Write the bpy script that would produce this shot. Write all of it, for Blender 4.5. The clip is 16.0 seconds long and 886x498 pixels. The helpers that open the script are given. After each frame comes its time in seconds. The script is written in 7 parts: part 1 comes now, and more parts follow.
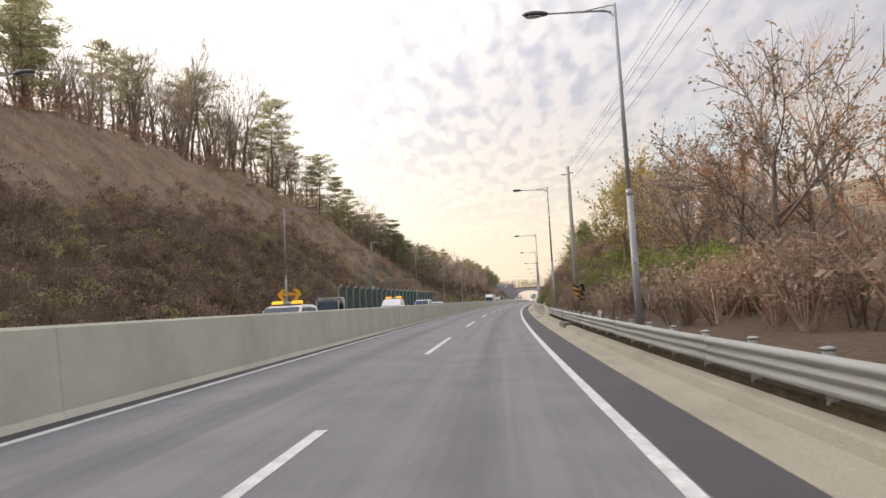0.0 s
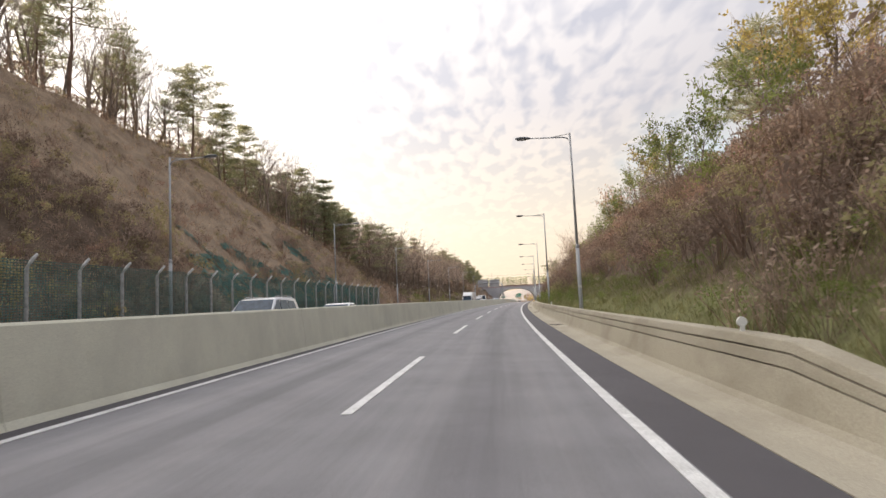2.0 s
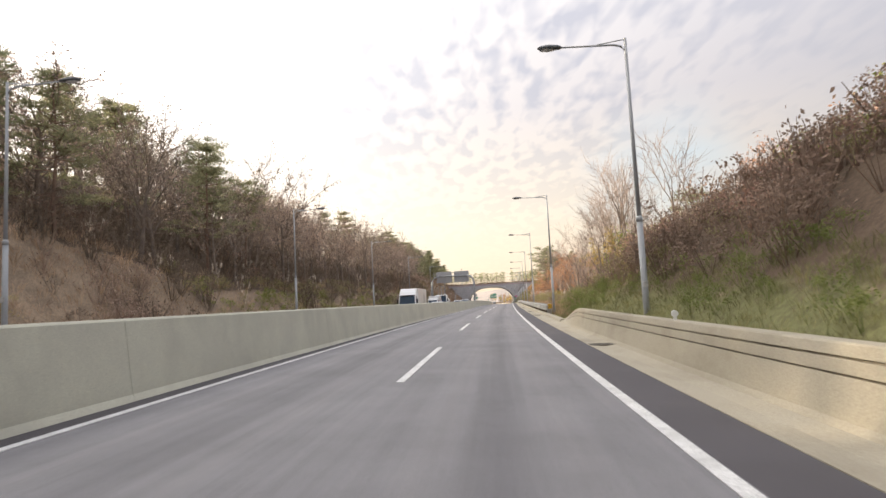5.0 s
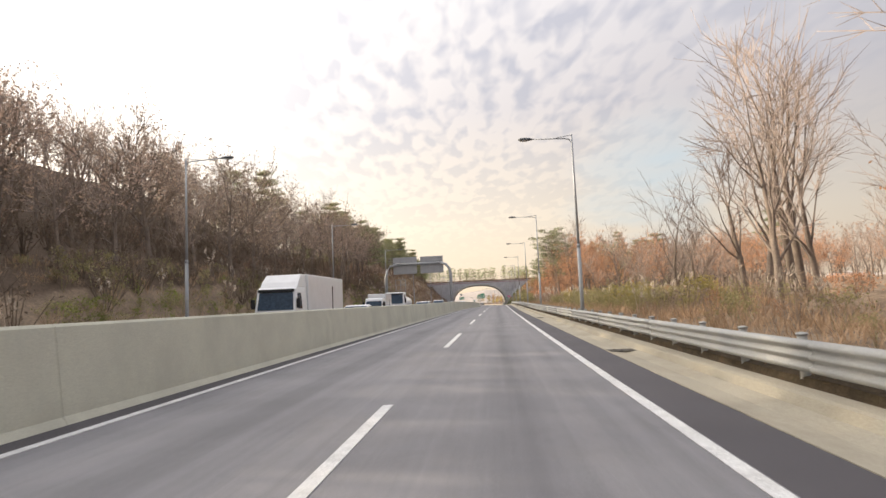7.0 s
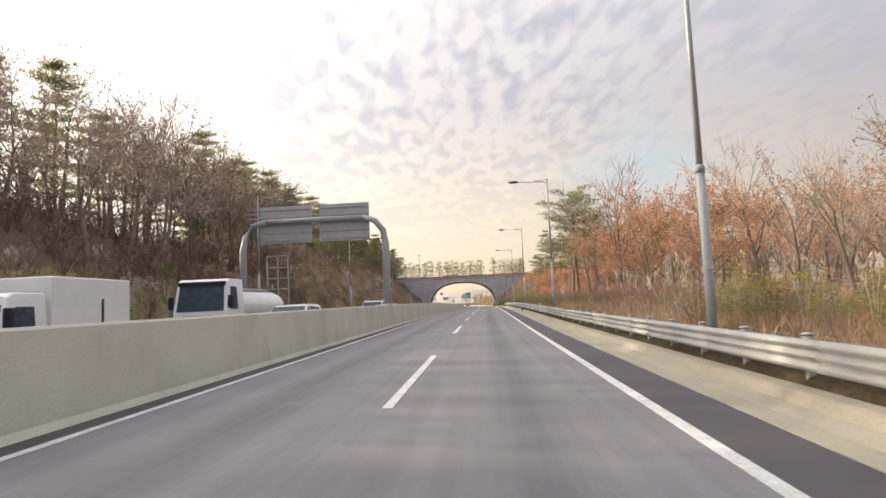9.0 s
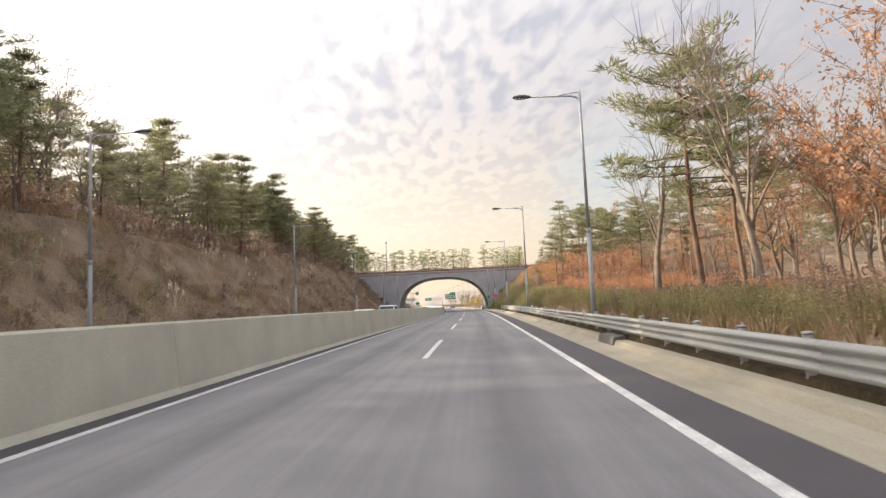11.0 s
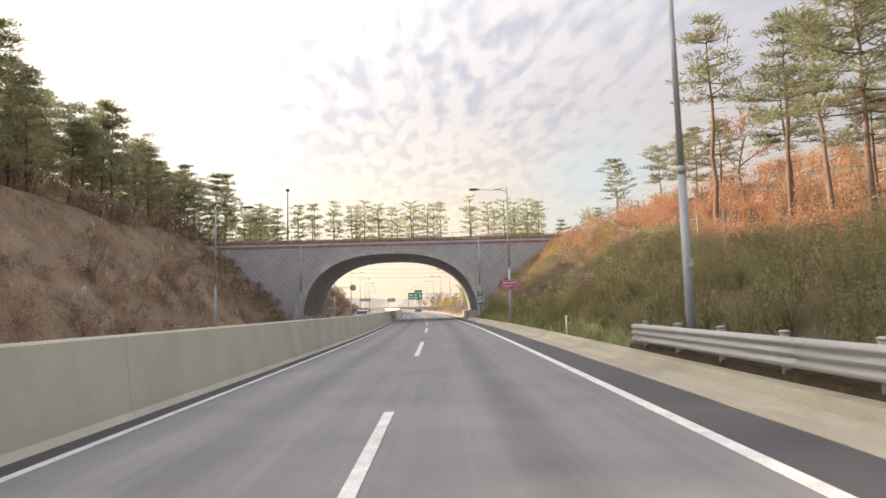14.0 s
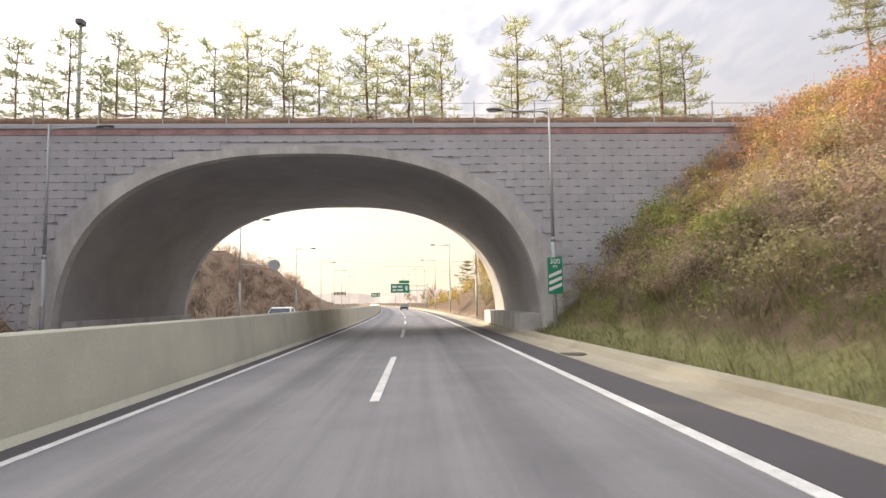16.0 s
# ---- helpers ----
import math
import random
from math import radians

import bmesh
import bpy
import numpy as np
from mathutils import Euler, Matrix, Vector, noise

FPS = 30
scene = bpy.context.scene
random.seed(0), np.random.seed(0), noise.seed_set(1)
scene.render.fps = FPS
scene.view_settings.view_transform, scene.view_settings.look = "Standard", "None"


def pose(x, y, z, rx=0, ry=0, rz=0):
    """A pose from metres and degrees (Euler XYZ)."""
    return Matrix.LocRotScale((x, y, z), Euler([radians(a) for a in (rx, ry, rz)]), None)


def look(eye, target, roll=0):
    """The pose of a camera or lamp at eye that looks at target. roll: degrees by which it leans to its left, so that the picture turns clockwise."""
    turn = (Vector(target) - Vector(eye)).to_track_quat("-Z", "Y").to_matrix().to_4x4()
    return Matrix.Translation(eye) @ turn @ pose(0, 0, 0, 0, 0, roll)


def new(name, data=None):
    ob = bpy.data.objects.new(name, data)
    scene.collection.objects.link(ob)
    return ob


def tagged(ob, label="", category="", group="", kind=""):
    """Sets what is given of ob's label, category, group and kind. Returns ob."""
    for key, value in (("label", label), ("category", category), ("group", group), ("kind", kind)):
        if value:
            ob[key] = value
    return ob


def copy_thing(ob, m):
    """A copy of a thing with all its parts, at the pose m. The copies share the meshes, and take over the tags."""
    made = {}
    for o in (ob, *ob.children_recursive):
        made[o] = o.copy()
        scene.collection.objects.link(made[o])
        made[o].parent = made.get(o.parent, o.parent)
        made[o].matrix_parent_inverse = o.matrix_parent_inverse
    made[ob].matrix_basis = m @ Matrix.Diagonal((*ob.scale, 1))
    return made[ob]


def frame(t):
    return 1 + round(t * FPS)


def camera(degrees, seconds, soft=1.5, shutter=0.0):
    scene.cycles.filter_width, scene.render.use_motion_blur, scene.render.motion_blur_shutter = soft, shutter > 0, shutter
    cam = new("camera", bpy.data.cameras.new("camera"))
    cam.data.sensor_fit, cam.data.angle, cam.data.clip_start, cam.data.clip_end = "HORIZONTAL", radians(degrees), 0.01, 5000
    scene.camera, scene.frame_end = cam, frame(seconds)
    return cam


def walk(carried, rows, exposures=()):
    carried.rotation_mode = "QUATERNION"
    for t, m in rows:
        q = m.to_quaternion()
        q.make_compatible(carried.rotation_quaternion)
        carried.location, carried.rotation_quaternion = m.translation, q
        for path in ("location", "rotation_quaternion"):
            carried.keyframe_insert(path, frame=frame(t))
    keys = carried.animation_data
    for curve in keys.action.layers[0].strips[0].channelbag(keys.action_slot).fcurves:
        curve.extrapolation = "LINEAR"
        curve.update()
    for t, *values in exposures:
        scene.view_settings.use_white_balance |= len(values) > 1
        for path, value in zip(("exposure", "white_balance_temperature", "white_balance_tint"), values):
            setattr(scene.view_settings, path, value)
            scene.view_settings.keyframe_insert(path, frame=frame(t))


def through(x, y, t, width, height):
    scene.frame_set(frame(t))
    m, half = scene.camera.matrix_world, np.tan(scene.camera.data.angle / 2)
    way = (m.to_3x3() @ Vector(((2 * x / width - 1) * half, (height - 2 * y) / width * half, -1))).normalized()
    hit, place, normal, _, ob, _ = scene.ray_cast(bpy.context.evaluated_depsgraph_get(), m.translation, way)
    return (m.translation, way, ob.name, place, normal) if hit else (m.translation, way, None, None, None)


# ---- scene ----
FOV = 71.64
cam = camera(FOV, 16.0, soft=1.5, shutter=0.06)
# seconds, place, yaw, pitch, roll
PATH = [
    (0.0, 2.373, 27.467, 1.434, 4.03, 5.28, 2.91),
    (0.5, 2.559, 39.255, 1.454, 3.65, 5.14, 2.80),
    (1.0, 2.806, 51.036, 1.497, 3.24, 5.14, 2.75),
    (1.5, 3.134, 62.827, 1.549, 2.84, 5.15, 2.77),
    (2.0, 3.592, 74.632, 1.608, 2.39, 5.15, 2.76),
    (2.5, 4.138, 86.429, 1.672, 1.95, 5.14, 2.80),
    (3.0, 4.767, 98.273, 1.733, 1.53, 5.09, 2.86),
    (3.5, 5.443, 110.178, 1.791, 1.11, 5.10, 2.95),
    (4.0, 6.160, 122.117, 1.846, 0.61, 5.12, 2.98),
    (4.2, 6.470, 126.890, 1.869, 0.43, 5.12, 2.98),
    (4.6, 7.131, 136.431, 1.915, 0.12, 5.14, 2.98),
    (5.0, 7.842, 145.965, 1.962, -0.14, 5.15, 2.96),
    (5.4, 8.600, 155.494, 2.009, -0.37, 5.16, 2.92),
    (5.8, 9.399, 165.020, 2.059, -0.58, 5.16, 2.86),
    (6.2, 10.236, 174.543, 2.108, -0.79, 5.16, 2.78),
    (6.5, 10.884, 181.686, 2.142, -0.96, 5.14, 2.70),
    (7.0, 12.004, 193.588, 2.196, -1.25, 5.11, 2.55),
    (7.5, 13.163, 205.500, 2.245, -1.60, 5.09, 2.42),
    (8.0, 14.401, 217.460, 2.289, -1.89, 5.06, 2.38),
    (8.2, 14.906, 222.252, 2.306, -2.01, 5.05, 2.37),
    (8.6, 15.933, 231.859, 2.337, -2.23, 5.05, 2.41),
    (9.0, 16.974, 241.486, 2.366, -2.44, 5.06, 2.48),
    (9.4, 18.025, 251.118, 2.396, -2.65, 5.08, 2.56),
    (9.8, 19.082, 260.743, 2.430, -2.86, 5.10, 2.63),
    (10.2, 20.145, 270.347, 2.468, -3.09, 5.11, 2.67),
    (10.5, 20.945, 277.527, 2.500, -3.28, 5.11, 2.66),
    (11.0, 22.285, 289.462, 2.555, -3.61, 5.10, 2.61),
    (11.5, 23.627, 301.339, 2.589, -4.19, 5.16, 2.56),
    (12.0, 24.930, 313.170, 2.601, -4.75, 5.13, 2.41),
    (12.5, 26.250, 324.964, 2.592, -5.19, 5.20, 2.22),
    (13.0, 27.488, 336.772, 2.568, -5.56, 5.21, 1.99),
    (13.5, 28.688, 348.630, 2.530, -5.88, 5.22, 1.77),
    (14.0, 29.844, 360.506, 2.478, -6.22, 5.22, 1.61),
    (14.5, 31.001, 372.363, 2.420, -6.51, 5.19, 1.47),
    (15.0, 32.215, 384.166, 2.365, -6.71, 5.14, 1.35),
    (15.5, 33.375, 395.916, 2.312, -6.86, 5.04, 1.22),
    (16.0, 34.418, 407.668, 2.254, -6.99, 4.90, 0.97),]
walk(cam, [(t, pose(x, y, z, 90 + pitch, roll, yaw)) for t, x, y, z, yaw, pitch, roll in PATH],
     exposures=[(0.0, 0.64, 6620, 10), (2.5, 0.75, 6620, 10), (4.0, 0.82, 6620, 10), (6.5, 0.66, 6620, 10), (8.0, 0.58, 6620, 10), (11.0, 0.66, 6620, 10), (13.0, 0.71, 6620, 10), (15.0, 0.72, 6620, 10), (16.0, 0.96, 6620, 10)])

# ---- sky and sun ----
SUN_AZ, SUN_EL = -72.0, 20.8          # degrees clockwise from +y, above the horizon
sun_dir = Vector((math.sin(radians(SUN_AZ)) * math.cos(radians(SUN_EL)),
                  math.cos(radians(SUN_AZ)) * math.cos(radians(SUN_EL)), math.sin(radians(SUN_EL))))
sun_data = bpy.data.lights.new("sun", "SUN")
sun_data.energy, sun_data.angle, sun_data.color = 3.9, radians(0.8), (1.0, 0.83, 0.62)
sun_lamp = new("sun", sun_data)
sun_lamp.matrix_world = look((0, 0, 60), Vector((0, 0, 60)) - sun_dir)


def node(tree, kind, links=(), **props):
    """A node of that kind; props set its fields, links feed its inputs (socket or plain value)."""
    n = tree.nodes.new(kind)
    for key, value in props.items():
        setattr(n, key, value)
    for where, value in links:
        if hasattr(value, "is_output"):
            tree.links.new(value, n.inputs[where])
        else:
            n.inputs[where].default_value = value
    return n


def math_node(tree, op, a, b=0.0, clamp=False):
    return node(tree, "ShaderNodeMath", [(0, a), (1, b)], operation=op, use_clamp=clamp).outputs[0]


def mix_node(tree, fac, a, b, blend="MIX"):
    return node(tree, "ShaderNodeMix", [("Factor", fac), (6, a), (7, b)], data_type="RGBA", blend_type=blend).outputs[2]


def ramp_node(tree, fac, stops):
    n = node(tree, "ShaderNodeValToRGB", [("Fac", fac)])
    e = n.color_ramp.elements
    while len(e) < len(stops):
        e.new(0.5)
    for slot, (at_, colour) in zip(e, stops):
        slot.position, slot.color = at_, (*colour, 1) if len(colour) == 3 else colour
    return n.outputs[0]


def make_world():
    world = bpy.data.worlds.new("sky")
    scene.world = world
    world.use_nodes = True
    t = world.node_tree
    t.nodes.clear()
    sky = node(t, "ShaderNodeTexSky", sky_type="NISHITA", sun_disc=False, sun_elevation=radians(SUN_EL),
               sun_rotation=radians(SUN_AZ), air_density=1.2, dust_density=3.0, ozone_density=1.0)
    where = node(t, "ShaderNodeTexCoord").outputs["Generated"]
    d = node(t, "ShaderNodeVectorMath", [(0, where)], operation="NORMALIZE").outputs[0]
    xyz = node(t, "ShaderNodeSeparateXYZ", [(0, d)])
    up = math_node(t, "MAXIMUM", xyz.outputs[2], 0.0)
    # a flat cloud layer, seen from below
    depth = math_node(t, "ADD", up, 0.11)
    px = math_node(t, "DIVIDE", xyz.outputs[0], depth)
    py = math_node(t, "DIVIDE", xyz.outputs[1], depth)
    flat = node(t, "ShaderNodeCombineXYZ", [(0, px), (1, py)]).outputs[0]
    # mackerel ribs: long along the wind, short across it
    turn = node(t, "ShaderNodeMapping", [("Vector", flat), ("Rotation", (0, 0, radians(9))), ("Scale", (15.0, 6.4, 1))]).outputs[0]
    ripple = node(t, "ShaderNodeTexNoise", [("Vector", turn), ("Scale", 1.0), ("Detail", 2.2), ("Roughness", 0.42), ("Distortion", 0.25)]).outputs[0]
    broad = node(t, "ShaderNodeTexNoise", [("Vector", flat), ("Scale", 1.1), ("Detail", 3.0), ("Roughness", 0.55)]).outputs[0]
    gap = ramp_node(t, math_node(t, "ADD", math_node(t, "MULTIPLY", ripple, 0.62), math_node(t, "MULTIPLY", broad, 0.48)),
                    [(0.42, (0.0, 0.0, 0.0)), (0.58, (1, 1, 1))])
    near = node(t, "ShaderNodeVectorMath", [(0, d), (1, tuple(sun_dir))], operation="DOT_PRODUCT").outputs["Value"]
    # away from the sun the layer is smooth and dim
    ribs = ramp_node(t, math_node(t, "ADD", math_node(t, "MULTIPLY", near, 0.5), 0.5), [(0.38, (0.1, 0.1, 0.1)), (0.62, (1, 1, 1))])
    gap = mix_node(t, ribs, (0.72, 0.72, 0.72, 1), gap)
    dim = ramp_node(t, math_node(t, "ADD", math_node(t, "MULTIPLY", near, 0.5), 0.5), [(0.32, (0.62, 0.64, 0.69)), (0.60, (0.94, 0.94, 0.95)), (0.75, (1, 1, 1))])
    near = math_node(t, "MAXIMUM", near, 0.0)
    wide = math_node(t, "POWER", near, 3.0)
    tight = math_node(t, "POWER", near, 30.0)
    # cloud brightness: grey away from the sun, glaring white towards it
    low = ramp_node(t, up, [(0.0, (0.70, 0.56, 0.40)), (0.12, (0.70, 0.61, 0.49)), (0.30, (0.56, 0.53, 0.53)), (0.55, (0.66, 0.65, 0.67)), (1.0, (0.95, 0.95, 1.0))])
    glow = node(t, "ShaderNodeCombineColor", [(0, math_node(t, "MULTIPLY", wide, 1.45)), (1, math_node(t, "MULTIPLY", wide, 1.32)), (2, math_node(t, "MULTIPLY", wide, 1.14))]).outputs[0]
    core = node(t, "ShaderNodeCombineColor", [(0, math_node(t, "MULTIPLY", tight, 3.0)), (1, math_node(t, "MULTIPLY", tight, 2.6)), (2, math_node(t, "MULTIPLY", tight, 2.1))]).outputs[0]
    cloud = mix_node(t, 1.0, mix_node(t, 1.0, mix_node(t, 1.0, low, dim, "MULTIPLY"), glow, "ADD"), core, "ADD")
    blue = mix_node(t, 1.0, sky.outputs[0], (0.11, 0.11, 0.11, 1), "MULTIPLY")
    thin = mix_node(t, 0.72, blue, cloud)
    thin = mix_node(t, 1.0, thin, (0.87, 0.875, 0.925, 1), "MULTIPLY")
    # low down the layer closes into haze
    haze = ramp_node(t, up, [(0.08, (1, 1, 1)), (0.33, (0, 0, 0))])
    cover = math_node(t, "MAXIMUM", math_node(t, "MAXIMUM", gap, math_node(t, "MULTIPLY", wide, 1.5)), math_node(t, "MULTIPLY", haze, 0.92), True)
    both = mix_node(t, cover, thin, cloud)
    # a clear gap in the layer, low over the hills
    clear = Vector((math.sin(radians(20)) * math.cos(radians(10)), math.cos(radians(20)) * math.cos(radians(10)), math.sin(radians(10))))
    off = node(t, "ShaderNodeVectorMath", [(0, d), (1, tuple(clear))], operation="DOT_PRODUCT").outputs["Value"]
    hole = math_node(t, "ADD", ramp_node(t, off, [(0.985, (0, 0, 0)), (0.9995, (0.62, 0.62, 0.62))]), math_node(t, "MULTIPLY", math_node(t, "SUBTRACT", broad, 0.55), 2.2))
    hole = math_node(t, "MULTIPLY", math_node(t, "MULTIPLY", hole, ramp_node(t, off, [(0.988, (0, 0, 0)), (0.997, (1, 1, 1))])), 0.6, True)
    both = mix_node(t, hole, both, (0.34, 0.47, 0.56, 1))
    back = node(t, "ShaderNodeBackground", [("Color", both), ("Strength", 1.0)])
    out = node(t, "ShaderNodeOutputWorld")
    t.links.new(back.outputs[0], out.inputs[0])


make_world()

# ---- the road's line: curvature (1/km, right positive), grade (%) and bank (degrees), every 40 m ----
KNOTS = np.arange(-40.0, 761.0, 40.0)
BEND = [0.43, 0.511, 0.579, 0.628, 0.519, 0.43, 0.296, 0.052, 0.087, 0.085, -0.38, -0.517, -0.45, -0.45, -0.45, -0.4, -0.3, -0.2, -0.1, 0, 0]
GRADE = [-0.164, -0.183, 0.33, 0.555, 0.447, 0.491, 0.375, 0.281, 0.477, -0.138, -0.473, -0.475, -0.277, -0.199, -0.144, -0.104, -0.077, -0.057, -0.045, -0.037, -0.033]
BANK = [0.288, 0.32, 1.126, 1.068, 1.182, 1.082, 0.544, 0.292, 0.493, -0.523, -1.558, -1.98, -0.8, -0.6, -0.4, -0.21, -0.154, -0.115, -0.09, -0.074, -0.067]
STEP = 2.0
RUN = np.arange(-300.0, 2400.01, STEP)
_k = np.interp(RUN, KNOTS, BEND) * 1e-3 * (RUN < 900)
_g = np.interp(RUN, KNOTS, GRADE) * 1e-2


def summed(a):
    c = np.concatenate([[0.0], np.cumsum((a[1:] + a[:-1]) / 2 * STEP)])
    return c - np.interp(0.0, RUN, c)


HEAD = summed(_k)
MX, MY, MZ = summed(np.sin(HEAD)), summed(np.cos(HEAD)), summed(_g)


def heading(s):
    return float(np.interp(s, RUN, HEAD))


def spot(s, lat, up=0.0, banked=True):
    """World place at s along the dashed line, lat to its right, up above the road."""
    h = np.interp(s, RUN, HEAD)
    b = np.radians(np.interp(s, KNOTS, BANK)) if banked else 0.0
    return Vector((float(np.interp(s, RUN, MX) + math.cos(h) * lat), float(np.interp(s, RUN, MY) - math.sin(h) * lat),
                   float(np.interp(s, RUN, MZ) - math.tan(b) * lat + up)))


def spots(s, lat, up):
    """The same for arrays, unbanked."""
    h = np.interp(s, RUN, HEAD)
    return np.stack([np.interp(s, RUN, MX) + np.cos(h) * lat, np.interp(s, RUN, MY) - np.sin(h) * lat, np.interp(s, RUN, MZ) + up], -1)


def stand(s, lat, up=0.0, turn=0.0):
    """The pose of a thing at that place, whose y axis runs along the road."""
    v = spot(s, lat, up, banked=False)
    return pose(v.x, v.y, v.z, 0, 0, -math.degrees(heading(s)) + turn)


# ---- mesh helpers ----
def finish(name, bm, material, smooth=False):
    me = bpy.data.meshes.new(name)
    bmesh.ops.recalc_face_normals(bm, faces=bm.faces)
    bm.to_mesh(me)
    bm.free()
    if material:
        me.materials.append(material)
    if smooth:
        me.polygons.foreach_set("use_smooth", [True] * len(me.polygons))
    return me


def thing(name, bm, material, label="", category="", group="", kind="", smooth=False):
    return tagged(new(name, finish(name, bm, material, smooth)), label, category, group, kind)


def part(name, bm, material, parent, label="", smooth=False):
    ob = new(name, finish(name, bm, material, smooth))
    ob.parent = parent
    return tagged(ob, label)


def base(name, m, label, category, group="", kind=""):
    ob = new(name)
    ob.empty_display_size = 0.2
    ob.matrix_world = m
    return tagged(ob, label, category, group, kind)


def box(bm, x0, x1, y0, y1, z0, z1, bevel=0.0):
    r = bmesh.ops.create_cube(bm, size=1.0, matrix=Matrix.Translation(((x0 + x1) / 2, (y0 + y1) / 2, (z0 + z1) / 2)) @ Matrix.Diagonal((x1 - x0, y1 - y0, z1 - z0, 1)))
    if bevel:
        edges = list({e for v in r["verts"] for e in v.link_edges})
        bmesh.ops.bevel(bm, geom=edges, offset=bevel, segments=2, affect="EDGES", profile=0.5)


def tube(bm, points, radii, sides=8, cap=True):
    """A tapered tube through the points."""
    rings = []
    for i, (q, r) in enumerate(zip(points, radii)):
        q = Vector(q)
        a = Vector(points[max(i - 1, 0)])
        b = Vector(points[min(i + 1, len(points) - 1)])
        along = (b - a).normalized()
        side = along.orthogonal().normalized() if abs(along.z) < 0.9 else Vector((1, 0, 0)).cross(along).normalized()
        other = along.cross(side)
        rings.append([bm.verts.new(q + side * (math.cos(2 * math.pi * j / sides) * r) + other * (math.sin(2 * math.pi * j / sides) * r)) for j in range(sides)])
    for a, b in zip(rings, rings[1:]):
        for j in range(sides):
            bm.faces.new((a[j], a[(j + 1) % sides], b[(j + 1) % sides], b[j]))
    if cap:
        bm.faces.new(rings[0][::-1])
        bm.faces.new(rings[-1])


def sweep(profile, s0, s1, step=2.0, closed=True, banked=True, uv=True):
    """A mesh of a cross-section (lat, up) drawn along the road from s0 to s1; a profile may be a function of s."""
    bm = bmesh.new()
    n = max(1, int(round((s1 - s0) / step)))
    lay = bm.loops.layers.uv.new("road") if uv else None
    rings = []
    for i in range(n + 1):
        s = s0 + (s1 - s0) * i / n
        pts = profile(s) if callable(profile) else profile
        rings.append([(bm.verts.new(spot(s, l, u, banked)), s, l) for l, u in pts])
    k = len(rings[0])
    for a, b in zip(rings, rings[1:]):
        for j in range(k if closed else k - 1):
            four = (a[j], a[(j + 1) % k], b[(j + 1) % k], b[j])
            f = bm.faces.new([v for v, _, _ in four])
            if uv:
                for loop, (_, s, l) in zip(f.loops, four):
                    loop[lay].uv = (l, s)
    if closed:
        bm.faces.new([v for v, _, _ in rings[0]][::-1])
        bm.faces.new([v for v, _, _ in rings[-1]])
    return bm


# ---- materials ----
def material(name, colour, rough=0.8, metal=0.0, vary=0.15, grain=6.0, fine=60.0, bump=0.15, tint=None, island=0.0, rand=0.0, stain=None, spec=0.3, coat=0.0):
    """A surface with variation at two scales. tint: second colour of the coarse patches; island and rand: change from leaf to leaf, from thing to thing."""
    m = bpy.data.materials.new(name)
    m.use_nodes = True
    t = m.node_tree
    bsdf = t.nodes["Principled BSDF"]
    where = node(t, "ShaderNodeNewGeometry").outputs["Position"]
    big = node(t, "ShaderNodeTexNoise", [("Vector", where), ("Scale", grain), ("Detail", 5.0), ("Roughness", 0.6)]).outputs[0]
    small = node(t, "ShaderNodeTexNoise", [("Vector", where), ("Scale", fine), ("Detail", 3.0), ("Roughness", 0.7)]).outputs[0]
    two = tint or tuple(c * 0.55 for c in colour)
    col = mix_node(t, ramp_node(t, big, [(0.35, (0, 0, 0)), (0.68, (1, 1, 1))]), (*colour, 1), (*two, 1))
    col = mix_node(t, min(1.0, vary * 2), col, mix_node(t, 1.0, col, ramp_node(t, small, [(0.25, (0.45, 0.45, 0.45)), (0.75, (1.5, 1.5, 1.5))]), "MULTIPLY"))
    if island:
        r = node(t, "ShaderNodeNewGeometry").outputs["Random Per Island"]
        col = mix_node(t, 1.0, col, ramp_node(t, r, [(0.0, (1 - island, 1 - island, 1 - island)), (1.0, (1 + island, 1 + island, 1 + island))]), "MULTIPLY")
    if rand:
        r = node(t, "ShaderNodeObjectInfo").outputs["Random"]
        col = mix_node(t, 1.0, col, ramp_node(t, r, [(0.0, (1 - rand, 1 - rand, 1 - rand)), (1.0, (1 + rand, 1 + rand * 0.9, 1 + rand * 0.8))]), "MULTIPLY")
    if stain:
        run = node(t, "ShaderNodeMapping", [("Vector", where), ("Scale", stain[1])]).outputs[0]
        streak = node(t, "ShaderNodeTexNoise", [("Vector", run), ("Scale", 1.0), ("Detail", 4.0), ("Roughness", 0.65)]).outputs[0]
        col = mix_node(t, ramp_node(t, streak, [(0.48, (0, 0, 0)), (0.75, (0.75, 0.75, 0.75))]), col, (*stain[0], 1))
    t.links.new(col, bsdf.inputs["Base Color"])
    bsdf.inputs["Roughness"].default_value = rough
    bsdf.inputs["Metallic"].default_value = metal
    bsdf.inputs["Specular IOR Level"].default_value = spec
    bsdf.inputs["Coat Weight"].default_value = coat
    if bump:
        b = node(t, "ShaderNodeBump", [("Height", small), ("Strength", bump), ("Distance", 0.02)])
        t.links.new(b.outputs[0], bsdf.inputs["Normal"])
    return m


